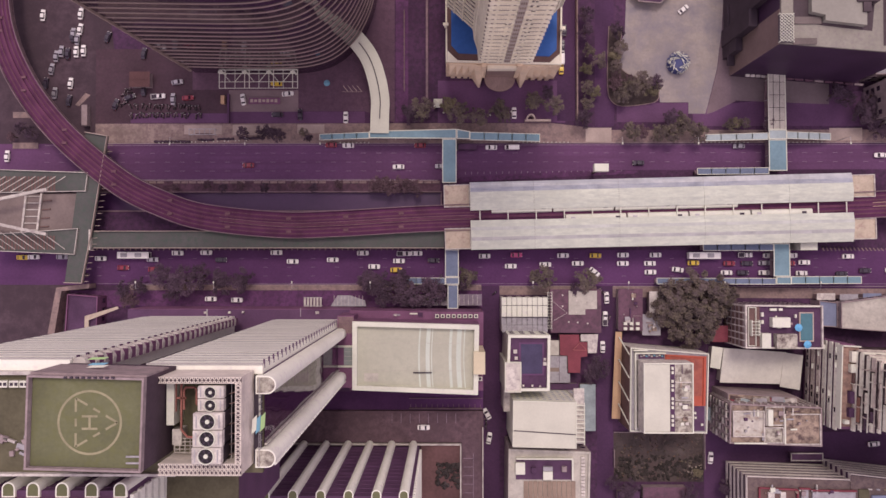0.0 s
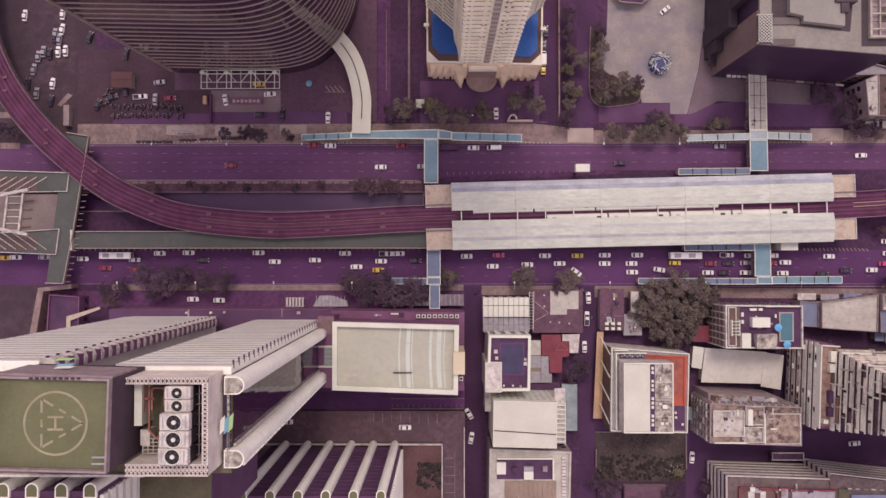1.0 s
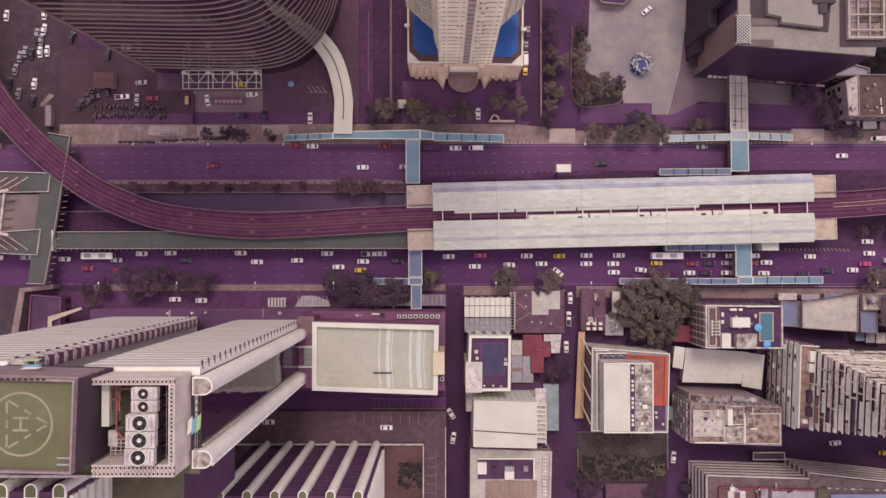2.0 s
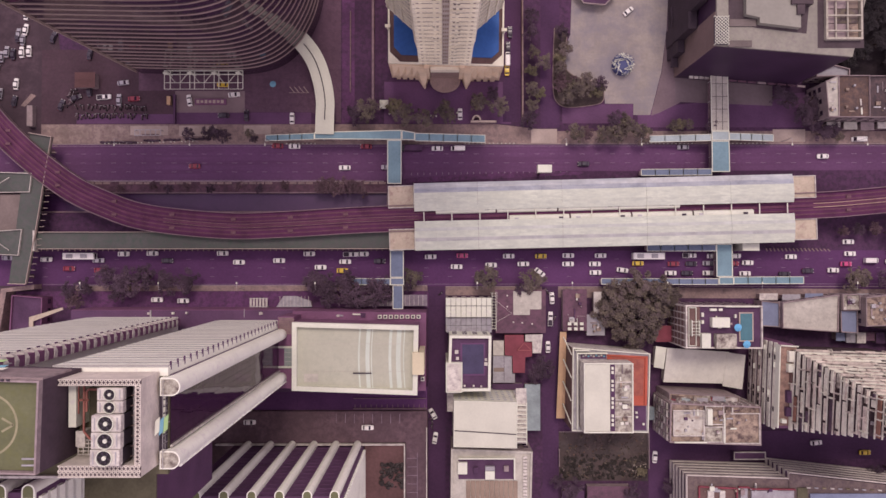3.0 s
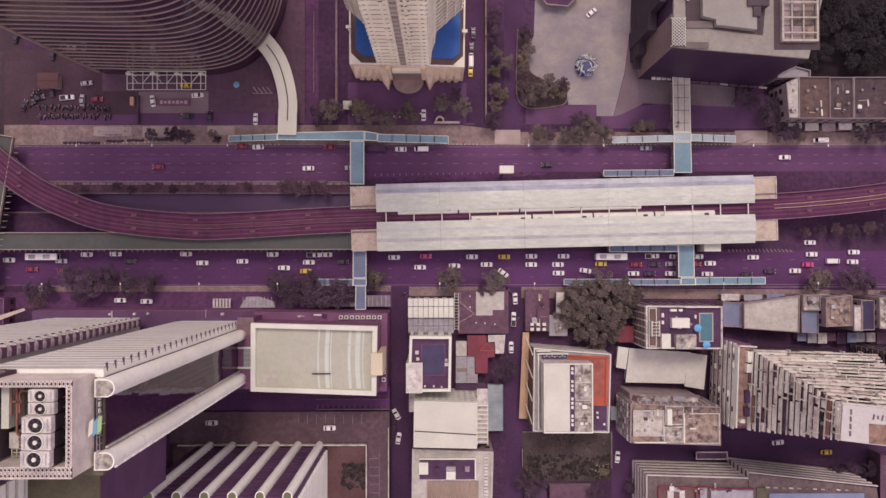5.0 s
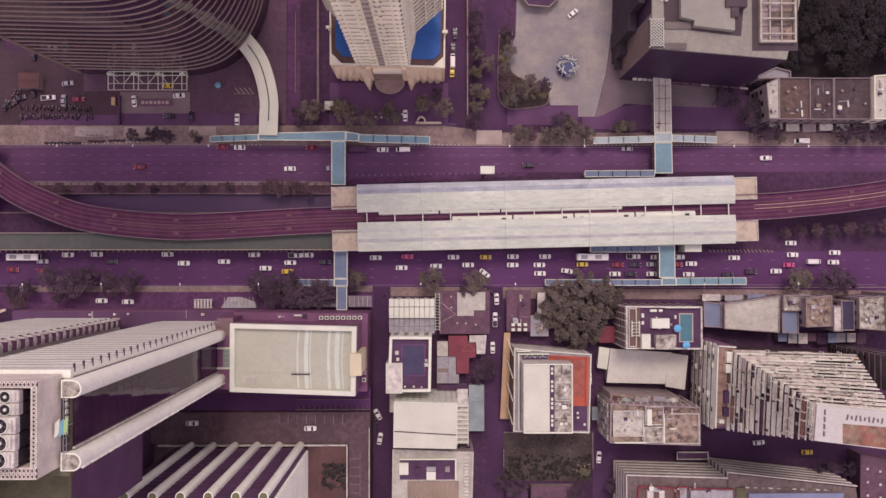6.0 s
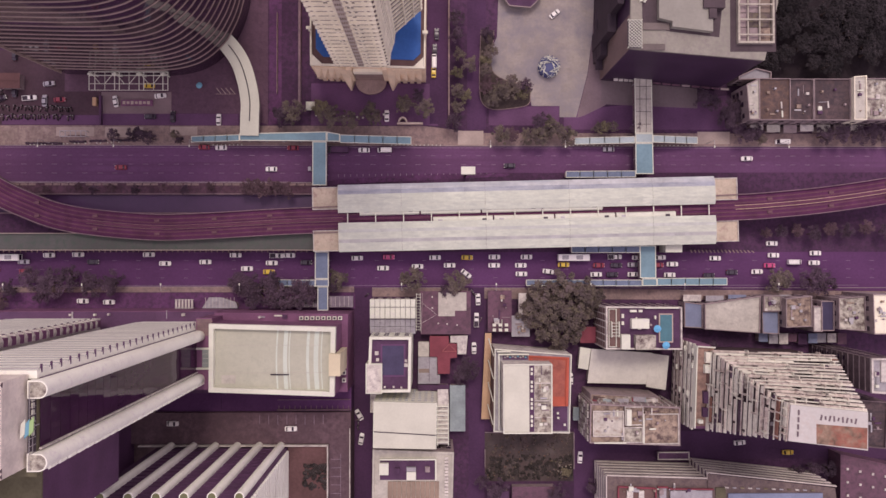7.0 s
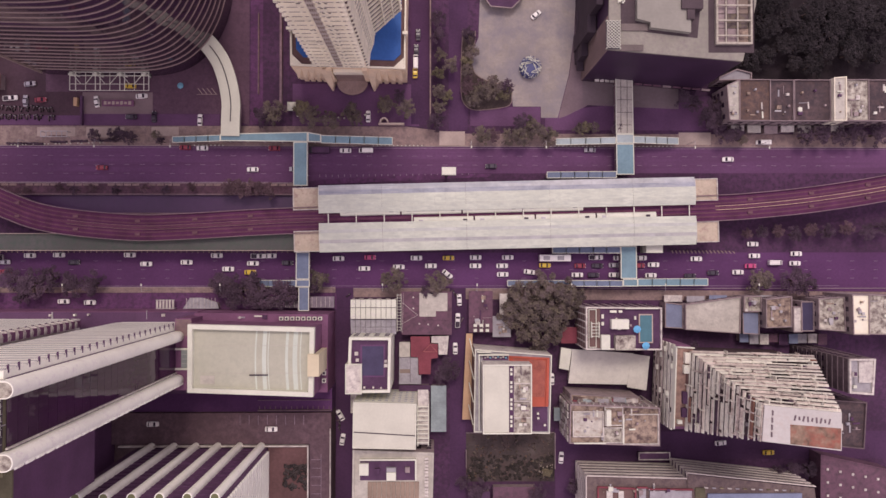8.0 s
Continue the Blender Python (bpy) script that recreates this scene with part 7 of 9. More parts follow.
for x0, y0, x1, y1, z1, mt in ((109.5, -23.1, 115.5, -19.8, 20.6, WHITE), (106.0, -30.2, 109.0, -25.2, 20.4, WHITE), (110.8, -30.3, 117.6, -25.4, 21, STAINED), (114.6, -16.3, 126, -15.9, 19.6, WHITE), (109.4, -17.6, 111.6, -16.8, 19, WHITE), (112.4, -17.6, 113.6, -16.8, 19, WHITE), (106.4, -19.6, 107.2, -18.2, 19, WHITE), (106.4, -22.0, 107.2, -20.8, 19, WHITE), (117.8, -20, 118.4, -18.8, 19, WHITE)):
    bm = bm_()
    box(bm, x0, y0, 18.16, x1, y1, z1)
    part("roof_box", bm, mt, pb)
for k in range(5):
    piece("pergola_bar", (2.8, 0.22, 0.22), WHITE, pb, (104.0, -21.2 - k * 1.1, 20.2))
for x in (102.7, 105.3):
    piece("pergola_beam", (0.22, 5.4, 1.9), WHITE, pb, (x, -23.4, 18.51))
bm = bm_()
ring(bm, rect(101.9, -29.6, 104.6, -16.4), 0.2, 18.51, 19.2)
part("deck_rail", bm, WHITE, pb)
for x, y in ((118.4, -23.2), (121.4, -28.9)):
    um = thing("parasol", (x, y, 18.2), "round bright blue parasol by the rooftop pool", "parasol", "pool parasols")
    bm = bm_()
    tube(bm, x, y, 20.2, 20.9, 1.35, 8, 0.1)
    part("canopy", bm, UMBRELLA, um)
    bm = bm_()
    tube(bm, x, y, 18.17, 20.2, 0.06, 6)
    part("pole", bm, METAL, um)
SHED_WHITE = mat("white_shed_membrane", (0.63, 0.612, 0.525), 0.75, 0.1, 0.15, 1.5, stain=(0.56, 0.54, 0.47), stain_at=0.6)
wsh = thing("white_sheds", (110, -39, 0), "broad white membrane-roofed sheds", "building")
for q, z, mt in (([(99.0, -32.0), (121.4, -33.5), (118.9, -44.9), (97.5, -44.4)], 5.0, SHED_WHITE), ([(120.6, -33.6), (127.3, -34.6), (126.0, -47.0), (118.9, -45.8)], 5.2, SHED_WHITE), ([(95.0, -31.4), (98.9, -32.0), (97.8, -39.7), (94.2, -39.0)], 4.6, WHITE)):
    bm = bm_()
    prism(bm, inset(q, 0.5), 0, z - 0.31)
    part("wall", bm, WHITE_DIRTY, wsh)
    bm = bm_()
    prism(bm, q, z - 0.3, z)
    sheet = part("roof", bm, mt, wsh)
    for k in range(1, 4):
        a = Vector(q[0]).lerp(Vector(q[1]), k / 4)
        b = Vector(q[3]).lerp(Vector(q[2]), k / 4)
        bm = bm_()
        beam(bm, (a.x, a.y, z), (b.x, b.y, z), 0.16, 0.1)
        part("seam", bm, mt, sheet)
st13 = building("stained_block", [(95.3, -48.9), (126.2, -50.2), (126.2, -63.4), (95.0, -62.4)], 20, "old block with mouldy flat roofs and parapets", TANK_WALL, STAINED_RUST, 0.9, 0.4, most=10)
for x0, y0, x1, y1, z1, mt in ((96.4, -59.8, 106.4, -51.6, 19.7, STAINED_PALE), (107.4, -56, 113.2, -50.2, 19.5, STAINED_RUST), (113.8, -62.4, 125.4, -52.6, 19.6, STAINED_RUST), (107.0, -62, 113.0, -57.2, 19.4, STAINED)):
    bm = bm_()
    box(bm, x0, y0, 19.16, x1, y1, z1)
    bay = part("roof_bay", bm, mt, st13)
    bm = bm_()
    ring(bm, rect(x0 - 0.3, y0 - 0.3, x1 + 0.3, y1 + 0.3), 0.3, z1 + 0.004, z1 + 0.7)
    part("parapet", bm, WHITE_DIRTY, bay)
for k in range(13):
    piece("pilaster", (0.34, 0.5, 18.6), WHITE_DIRTY, st13, (96.4 + k * 2.4, -48.75 - 0.101 * k, 0.4))
for k in range(6):
    for n in range(5):
        piece("balcony", (0.5, 2.2, 1.0), (WHITE_DIRTY, TANK_WALL, STAINED)[(k + n) % 3], st13, (94.95, -50.4 - n * 2.7, 2.2 + k * 2.9))
        piece("window", (0.16, 1.5, 1.1), GLASS, st13, (95.1, -50.4 - n * 2.7, 3.4 + k * 2.9))
for x, y, sx, sy, h in ((108.2, -53.4, 1.6, 5.4, 1.9), (113.5, -58.0, 0.5, 8.6, 0.9), (102.0, -62.2, 11.0, 0.4, 0.8)):
    piece("roof_wall", (sx, sy, h), WHITE, st13, (x, y, 19.72))
mess = building("lean_to_annex", [(96.5, -46.4), (121.0, -47.8), (121.0, -49.9), (96.4, -48.7)], 15, "lean-to annex crowded with patched roofs", TANK_WALL, STAINED_RUST, 0.4, 0.25, windows=False)
rm = random.Random(31)
for k in range(16):
    piece("patch_roof", (rm.uniform(1.6, 4.2), rm.uniform(0.8, 1.6), 0.5 + 0.1 * (k % 4)), rm.choice((ROOF_GREY, STAINED, WHITE_DIRTY, ROOF_RED, TEAL_ROOF, OLD_BROWN)), mess, (98 + k * 1.4, -48.2 - 0.04 * k + rm.uniform(-0.5, 0.5), 14.66), rm.uniform(-0.2, 0.2))

# ---- stepped apartment tower ----
apt = thing("apartment_tower", (146, -48, 0), "stepped white apartment tower with stained balconies", "tower")
LO = [(134.2, -30.1), (176.0, -31.4), (172.0, -60.5), (133.0, -56.6)]
HI = [(135.7, -37.3), (156.8, -39.4), (156.7, -50.1), (134.9, -47.4)]
APT_BAND = mat("cream_balcony_band", (0.71, 0.69, 0.57), 0.85, 0.16, 0.1, 0.7, stain=(0.46, 0.39, 0.33), stain_at=0.64)
# brown darkened to hold the shadow behind the balcony fronts
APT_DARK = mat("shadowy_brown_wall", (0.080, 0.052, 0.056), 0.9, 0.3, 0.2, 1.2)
APT_OLD = mat("stained_balcony_band", (0.58, 0.51, 0.44), 0.85, 0.25, 0.12, 0.7, stain=(0.30, 0.22, 0.19), stain_at=0.6)
APT_RUST = mat("rusty_screen", (0.26, 0.13, 0.095), 0.85, 0.3, 0.2, 1.0)


def strip(bm, a, b, w, z0, z1):
    """An upright wall of thickness w between two plan points."""
    d = (Vector(b) - Vector(a)).normalized() * w
    prism(bm, [a, b, (b[0] - d.y, b[1] + d.x), (a[0] - d.y, a[1] + d.x)], z0, z1)


floors = 16
ra = random.Random(21)
MIX = (APT_BAND, APT_BAND, APT_BAND, APT_OLD, STAINED)


def balcony_row(parent, a, b, z, seed, busy):
    """One storey's broken balcony fronts from a to b: solid fronts of uneven height, gaps, slots, screens and plants."""
    r = random.Random(seed)
    d = Vector(b) - Vector(a)
    run, e = d.length, d.normalized()
    out = Vector((-e.y, e.x))
    rz = math.atan2(d.y, d.x)
    u = 0.0
    while u < run - 0.8:
        w = round(min(r.choice((2.0, 4.0, 6.5, 8.0, 11.0, 14.0)), run - u), 1)
        p = Vector(a) + e * (u + w / 2)
        kind, push = r.random(), r.uniform(-0.15, 0.25)
        q = p + out * push
        if kind < 0.84:
            h = r.choice((1.1, 1.3, 1.5, 1.8))
            piece("balcony_front", (w, 0.4, h), r.choice(MIX), parent, (q.x, q.y, z + 2.6 - h), rz)
            if r.random() < busy:
                for k in range(max(1, int(w / 1.1))):
                    c = Vector(a) + e * (u + 0.55 + k * 1.1) + out * (push + 0.2)
                    if r.random() < 0.6:
                        piece("slot", (0.6, 0.12, 0.5), r.choice((GLASS, APT_DARK, APT_RUST)), parent, (c.x, c.y, z + 1.7), rz)
            if r.random() < 0.4:
                piece("slab_edge", (w, 0.9, 0.16), APT_OLD, parent, (p.x, p.y, z + 2.62), rz)
        elif kind < 0.89:
            piece("screen", (w, 0.3, 1.6), r.choice((APT_RUST, APT_OLD, BROWN)), parent, (p.x - out.x * 0.3, p.y - out.y * 0.3, z + 0.9), rz)
        elif kind < 0.91:
            for k in range(int(w / 0.7)):
                c = Vector(a) + e * (u + 0.35 + k * 0.7)
                piece("louvre", (0.3, 0.6, 1.6), APT_BAND, parent, (c.x, c.y, z + 1.0), rz)
        elif kind < 0.94:
            piece("planting", (round(w * 0.8, 1), 0.7, 0.9), LEAF_DARK, parent, (p.x, p.y, z + 1.7), rz)
        elif kind < 0.96:
            piece("condenser", (0.9, 0.6, 0.7), METAL, parent, (q.x, q.y, z + 1.6), rz)
        u += w + r.choice((0.0, 0.0, 0.25, 0.5, 0.9))


for k in range(floors):
    f0 = k / (floors - 1)
    z = 24 + k * 3.25
    q = [(a[0] + (b[0] - a[0]) * f0, a[1] + (b[1] - a[1]) * f0) for a, b in zip(LO, HI)]
    # inset wall and floor slab, the balcony shadow painted into their colour
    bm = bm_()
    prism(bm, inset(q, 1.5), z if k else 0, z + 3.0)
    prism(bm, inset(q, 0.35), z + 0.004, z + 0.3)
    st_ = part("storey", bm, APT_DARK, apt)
    # thin slab line on both fronts, then the broken balcony fronts
    for n, (a, b) in enumerate(((q[1], q[0]), (q[0], q[3]))):
        bm = bm_()
        strip(bm, a, b, 0.3, z + 2.72, z + 3.12)
        part("slab_line", bm, APT_BAND if (k + n) % 4 else APT_OLD, st_, "cream slab edge")
        balcony_row(st_, a, b, z, 100 + 2 * k + n, 0.55 if n else 0.4)
    # cross walls that stand a little proud
    for n, (a, b, m_) in enumerate(((q[1], q[0], 5), (q[0], q[3], 4))):
        d = Vector(b) - Vector(a)
        for i in range(m_):
            if ra.random() < 0.55:
                c = Vector(a) + d * ((i + ra.uniform(0.2, 0.8)) / m_)
                piece("cross_wall", (0.3, 1.3, 2.6), ra.choice((APT_BAND, APT_OLD)), st_, (c.x, c.y, z + 0.31), math.atan2(d.y, d.x))
ztop = 24 + floors * 3.25
bm = bm_()
prism(bm, inset(HI, 0.3), ztop, ztop + 0.5)
rf = part("roof", bm, mat("white_roof_paint", (0.51, 0.49, 0.45), 0.8, 0.12, 0.1, 1.5, stain=(0.48, 0.43, 0.38), stain_at=0.62), apt, "white roof with a painted mural")
bm = bm_()
prism(bm, [(142.7, -42.7), (156.3, -43.8), (156.2, -49.4), (142.7, -47.9)], ztop + 0.504, ztop + 0.51)
part("mural", bm, MURAL, rf, "ochre and red painted mural")
for k in range(9):
    piece("letter_bar", (0.5, 1.5 - 0.5 * (k % 3 == 1), 0.05), SIGN_INK, rf, (144.0 + k * 1.15, -41.0 - 0.13 * k, ztop + 0.505), -0.25 + 0.3 * (k % 2))
for k in range(4):
    piece("roof_vent", (0.35, 1.3, 0.3), SIGN_INK, rf, (138.0 - 0.1 * k, -39.6 - k * 1.9, ztop + 0.51))
pod = thing("apartment_podium", (130, -42, 0), "stained lower terrace of the apartment tower", "building")
for k in range(6):
    x0, z = 128.4 + 0.1 * k, 5 + k * 3.6
    bm = bm_()
    prism(bm, [(x0 + 1.0, -56.8), (135, -56.8), (136, -28.6), (x0 + 2.2, -28.2)], z - 5 if k == 0 else z - 3.6, z - 0.3)
    stp_ = part("tier", bm, PURPLE_WALL, pod)
    bm = bm_()
    strip(bm, (x0 + 1.2, -28.0), (x0, -57.0), 0.4, z - 1.9, z + 0.3)
    part("balcony_band", bm, APT_OLD if k < 3 else APT_BAND, stp_, "cream balcony band")
    for i in range(11):
        y = -55.4 + i * 2.5
        u = ra.random()
        xx = x0 + 1.2 * (y + 57) / 29
        if u < 0.3:
            piece("window", (0.16, 1.6, 0.9), GLASS, stp_, (xx - 0.03, y, z - 1.2))
        elif u < 0.5:
            piece("hood", (0.9, 1.8, 0.3), WHITE, stp_, (xx - 0.2, y, z - 0.4))
bm = bm_()
prism(bm, [(129.0, -55.4), (134.9, -55.4), (136.0, -29.3), (129.95, -29.0)], 23.02, 25.0)
part("terrace", bm, mat("bare_roof_slab", (0.30, 0.195, 0.15), 0.9, 0.25, 0.15, 1.2, stain=(0.18, 0.115, 0.10), stain_at=0.55), pod, "bare brown terrace slab")
bm = bm_()
strip(bm, (129.9, -28.4), (128.9, -56.0), 0.4, 23.1, 25.9)
prism(bm, [(129.91, -28.4), (136.2, -28.8), (136.2, -29.2), (129.91, -28.8)], 25.01, 25.9)
part("terrace_wall", bm, WHITE, pod)
for x, y, sx, sy in ((133.6, -32.2, 2.0, 3.6), (133.2, -36, 1.8, 2.8), (132.6, -45.5, 1.4, 4.0), (132.4, -50.5, 1.6, 3.0), (130.8, -53.6, 1.5, 1.2)):
    piece("roof_shed", (sx, sy, 1.8), ra.choice((APT_BAND, WHITE, ROOF_DARK)), pod, (x, y, 25.01))
DUSK = mat("grey_brown_render", (0.14, 0.10, 0.105), 0.85, 0.3, 0.12, 1.2, stain=(0.10, 0.07, 0.075))
ab = building("tall_annex", [(181.4, -31.0), (190.0, -31.0), (189.2, -42.6), (181.4, -42.0)], 38, "slim tower block with a pale stained roof", DUSK, ROOF_GREY, 0.9, 0.6, most=40, rim=WHITE_DIRTY)
for k in range(11):
    piece("floor_band", (0.2, 10.8, 0.35), TANK_WALL, ab, (181.35, -36.5, 2.4 + k * 3.2))
bm = bm_()
box(bm, 184.6, -38.6, 37.16, 189.2, -31.8, 37.8)
part("roof_slab", bm, WHITE_DIRTY, ab)
building("rear_annex", [(172.5, -45), (192, -46.5), (191, -62), (171, -60)], 30, "grey rear block of the flats", DUSK, OLD_DARK, 0.8, 0.4, most=40)

# ---- south-eastern banded block and dotted roof ----
bb = thing("banded_block", (138, -92, 0), "long white block with stepped balcony bands", "building")
BAND = mat("weathered_balcony_band", (0.58, 0.52, 0.465), 0.85, 0.16, 0.1, 0.9, stain=(0.36, 0.30, 0.27), stain_at=0.64)
ROOF_EDGE = mat("dusty_roof_slab", (0.155, 0.115, 0.105), 0.9, 0.25, 0.15, 1.5, stain=(0.10, 0.07, 0.075))
for k in range(6):
    z = 2.9 + k * 3.35
    bm = bm_()
    prism(bm, [(101.6, -74.4), (136, -75.6), (136, -110), (101.6, -110)], z - 2.9 if k == 0 else z - 3.2, z - 0.4)
    prism(bm, [(136.2, -73.4), (179, -78.4), (184, -110), (136.2, -110)], z - 2.9 if k == 0 else z - 3.2, z - 0.4)
    fl = part("storey", bm, GREY_DARK, bb)
    for a, b in (((135.6, -74.4), (100.6, -73.3)), ((180.2, -77.3), (135.5, -72.4)), ((135.5, -72.4), (135.6, -75.2)), ((100.6, -73.3), (100.6, -110))):
        bm = bm_()
        strip(bm, a, b, 0.35, z - 1.05, z + 0.2)
        part("balcony_band", bm, BAND, fl, "weathered white balcony band")
bm = bm_()
prism(bm, [(101.0, -73.8), (135.4, -74.9), (135.4, -110), (101.0, -110)], 19.4, 19.9)
prism(bm, [(135.6, -73.0), (179.6, -78.0), (184, -110), (135.6, -110)], 19.4, 19.9)
part("roof", bm, ROOF_EDGE, bb)
for x0, y0, x1, y1, z1, mt in ((105.0, -90, 116.8, -77.4, 20.3, BROWN), (107.5, -90, 109.6, -78.4, 21.0, WHITE_DIRTY), (111.6, -90, 113.4, -78.4, 21.0, WHITE_DIRTY), (118.8, -90, 121.1, -77.6, 20.6, ROOF_GREY), (122.5, -92, 136.9, -78.5, 20.6, ROOF_GREY), (138.2, -92, 141.6, -77.6, 20.4, OLIVE), (142.5, -92, 175.0, -79.6, 20.5, ROOF_STEEL)):
    bm = bm_()
    box(bm, x0, y0, 19.904, x1, y1, z1)
    part("roof_box", bm, mt, bb)
for a, b in (((104.6, -77.0), (117.2, -77.6)), ((104.6, -77.0), (104.6, -95)), ((117.4, -77.6), (117.4, -95)), ((121.8, -77.8), (137.2, -78.0)), ((118.0, -77.2), (121.6, -77.3))):
    bm = bm_()
    beam(bm, (*a, 20.7), (*b, 20.7), 0.5, 0.8)
    part("roof_trim", bm, ROOF_RED, bb, "red roof trim")
for k in range(12):
    piece("roof_unit", (1.2, 0.4, 0.5), (WHITE_DIRTY, ROOF_GREY, LEAF_LIGHT)[k % 3], bb, (142 + k * 2.7, -77.6 - 0.1 * k, 19.91), -0.1)
pch = thing("low_porch", (129, -72, 0), "low dark porch roof with pale edges", "porch")
bm = bm_()
box(bm, 124, -72.8, 0, 135.2, -70.4, 2.8)
part("roof", bm, ROOF_DARK, pch)
bm = bm_()
ring(bm, rect(123.7, -73.0, 135.4, -70.1), 0.35, 2.804, 3.1)
part("edge", bm, WHITE_DIRTY, pch)
dr = building("dotted_roof_block", [(188.4, -69.8), (214, -75.4), (214, -110), (188, -110)], 8, "dark brown roof dotted with pale roof lights", BROWN_ROOF, BROWN_ROOF, 0.4, 0.4, windows=False)
for i in range(6):
    for j in range(4):
        piece("roof_light", (0.8, 0.8, 0.3), WHITE_DIRTY, dr, (191 + i * 4.6, -75.2 - j * 4.7 - i * 0.9, 7.66))
# ---- shop row along the southern road ----
rowdefs = (("steel_roof_shop", [(132.6, -14.8), (139.2, -15.6), (139.2, -24.4), (132.6, -24.0)], 6.5, ROOF_STEEL, "shop with a steel-blue sheet roof"),
           ("concrete_roof_shop", [(139.3, -15.4), (159.6, -12.6), (159.2, -26.0), (139.3, -24.6)], 8.5, ROOF_CREAM, "wide shop with a stained concrete roof"),
           ("steel_roof_shop", [(160.0, -18.2), (166.2, -18.2), (166.2, -26.4), (160.2, -26.0)], 8.5, ROOF_STEEL, "shop with a steel-blue sheet roof"),
           ("stained_shop", [(160, -12.4), (166.3, -12.4), (166.3, -18.0), (160, -18.0)], 10, STAINED, "stained shop with a barred roof opening"),
           ("stained_shop", [(166.5, -13.3), (175.8, -12.3), (175.8, -23.2), (166.5, -23.6)], 13, STAINED_RUST, "white walled shop with rusty roof tanks"),
           ("cream_shop", [(176.0, -16.0), (179.2, -16.0), (179.2, -25.0), (176.0, -25.0)], 13.5, WHITE_DIRTY, "narrow cream shop roof"),
           ("navy_roof_shop", [(179.3, -14.2), (184.0, -14.2), (184.0, -24.8), (179.3, -24.8)], 12.5, ROOF_BLUE, "shop with a navy sheet roof"),
           ("stained_shop", [(184.2, -13.0), (193.6, -12.4), (194.0, -24.6), (184.2, -24.0)], 15, STAINED, "stained shop with roof tanks"),
           ("stained_shop", [(193.8, -11.4), (200, -11.4), (200, -25.4), (194.2, -25.4)], 19, IVORY, "tall cream stained shop block"),
           ("stained_shop", [(200.2, -11.4), (222, -12.4), (222, -26), (200.2, -25.4)], 17, STAINED, "tall stained shop block"))
for nm, q, z, mt, lb in rowdefs:
    rb = building(nm, q, z, lb, TANK_WALL, mt, 0.6, 0.3, most=24, group="southern shop row")
    cx, cy = mid(q)
    if "stained" in nm:
        for k in range(3):
            piece("roof_unit", (1.0 + 0.3 * (k % 2), 0.9, 0.7), (WHITE_DIRTY, TANK_WALL, METAL)[k % 3], rb, (cx - 2.4 + 1.5 * k, cy - 2.2 + 1.3 * ((k * 7) % 4), z - 0.54))
for k in range(4, 9):
    shed("street_awning", rect(100 + k * 8.3, -14.8, 106.6 + k * 8.3, -12.4 - 0.3 * (k % 2)), 3.6, "small faded awning along the footway", (ROOF_STEEL, WHITE_DIRTY, ROOF_GREY)[k % 3], pitch=4, group="southern awnings")
rl_ = random.Random(77)
for k in range(9):
    x = 161 + k * 3.6
    shed("low_shed", rect(x, -30.2 + rl_.uniform(-0.6, 0.8), x + 3.3, -26.6), 3.6 + 0.3 * (k % 3), "small patched sheet roof behind the shops", (ROOF_STEEL, WHITE_DIRTY, ROOF_DARK, ROOF_GREY, BROWN_ROOF)[(k * 3) % 5], pitch=1.2, group="patched sheds")
SHELTER = mat("shelter_roof", (0.22, 0.18, 0.21), 0.7, 0.4, 0.1, 0.8)
shed("ribbed_shed", rect(-17, -16.9, 12, -12.8), 3.2, "mauve-grey bicycle shelter roof with pale ribs", SHELTER, along="y", pitch=1.6, seam=WHITE_DIRTY)
shed("ribbed_shed", [(-43, -17.2), (-30, -17.2), (-30.6, -15.0), (-36, -13.2), (-40.5, -13.2)], 3.4, "grey shelter roof with pale ribs", ROOF_GREY, along="y", pitch=1.3, seam=WHITE_DIRTY)
gatew = thing("slatted_gate_roof", (-49.5, -15.6, 0), "white slatted canopy over the frontage gate", "canopy")
for k in range(6):
    piece("slat", (0.7, 3.4, 0.18), WHITE_DIRTY, gatew, (-52.4 + k * 1.15, -15.6, 3.2))
for y in (-17.1, -14.1):
    piece("beam", (6.8, 0.25, 0.25), METAL, gatew, (-49.5, y, 2.94))
for x in (-52.4, -46.6):
    piece("post", (0.25, 0.25, 2.94), METAL, gatew, (x, -17.1, 0))


def clutter(parent, x0, y0, x1, y1, z, n, seed):
    """Small roof-top plant scattered over a flat roof."""
    r = random.Random(seed)
    for k in range(n):
        sx, sy, sz = r.choice(((1.1, 0.9, 0.8), (0.7, 0.7, 1.1), (2.2, 0.5, 0.4), (0.5, 2.4, 0.3), (1.6, 1.4, 0.7), (0.4, 0.4, 0.5), (3.0, 0.18, 0.2)))
        piece("roof_unit", (sx, sy, sz), r.choice((WHITE_DIRTY, TANK_WALL, METAL, ROOF_DARK, WHITE, STAINED_RUST, ROOF_GREY)), parent, (r.uniform(x0 + 1, x1 - 1), r.uniform(y0 + 1, y1 - 1), z), r.choice((0, 0, 0.05, 1.57)))


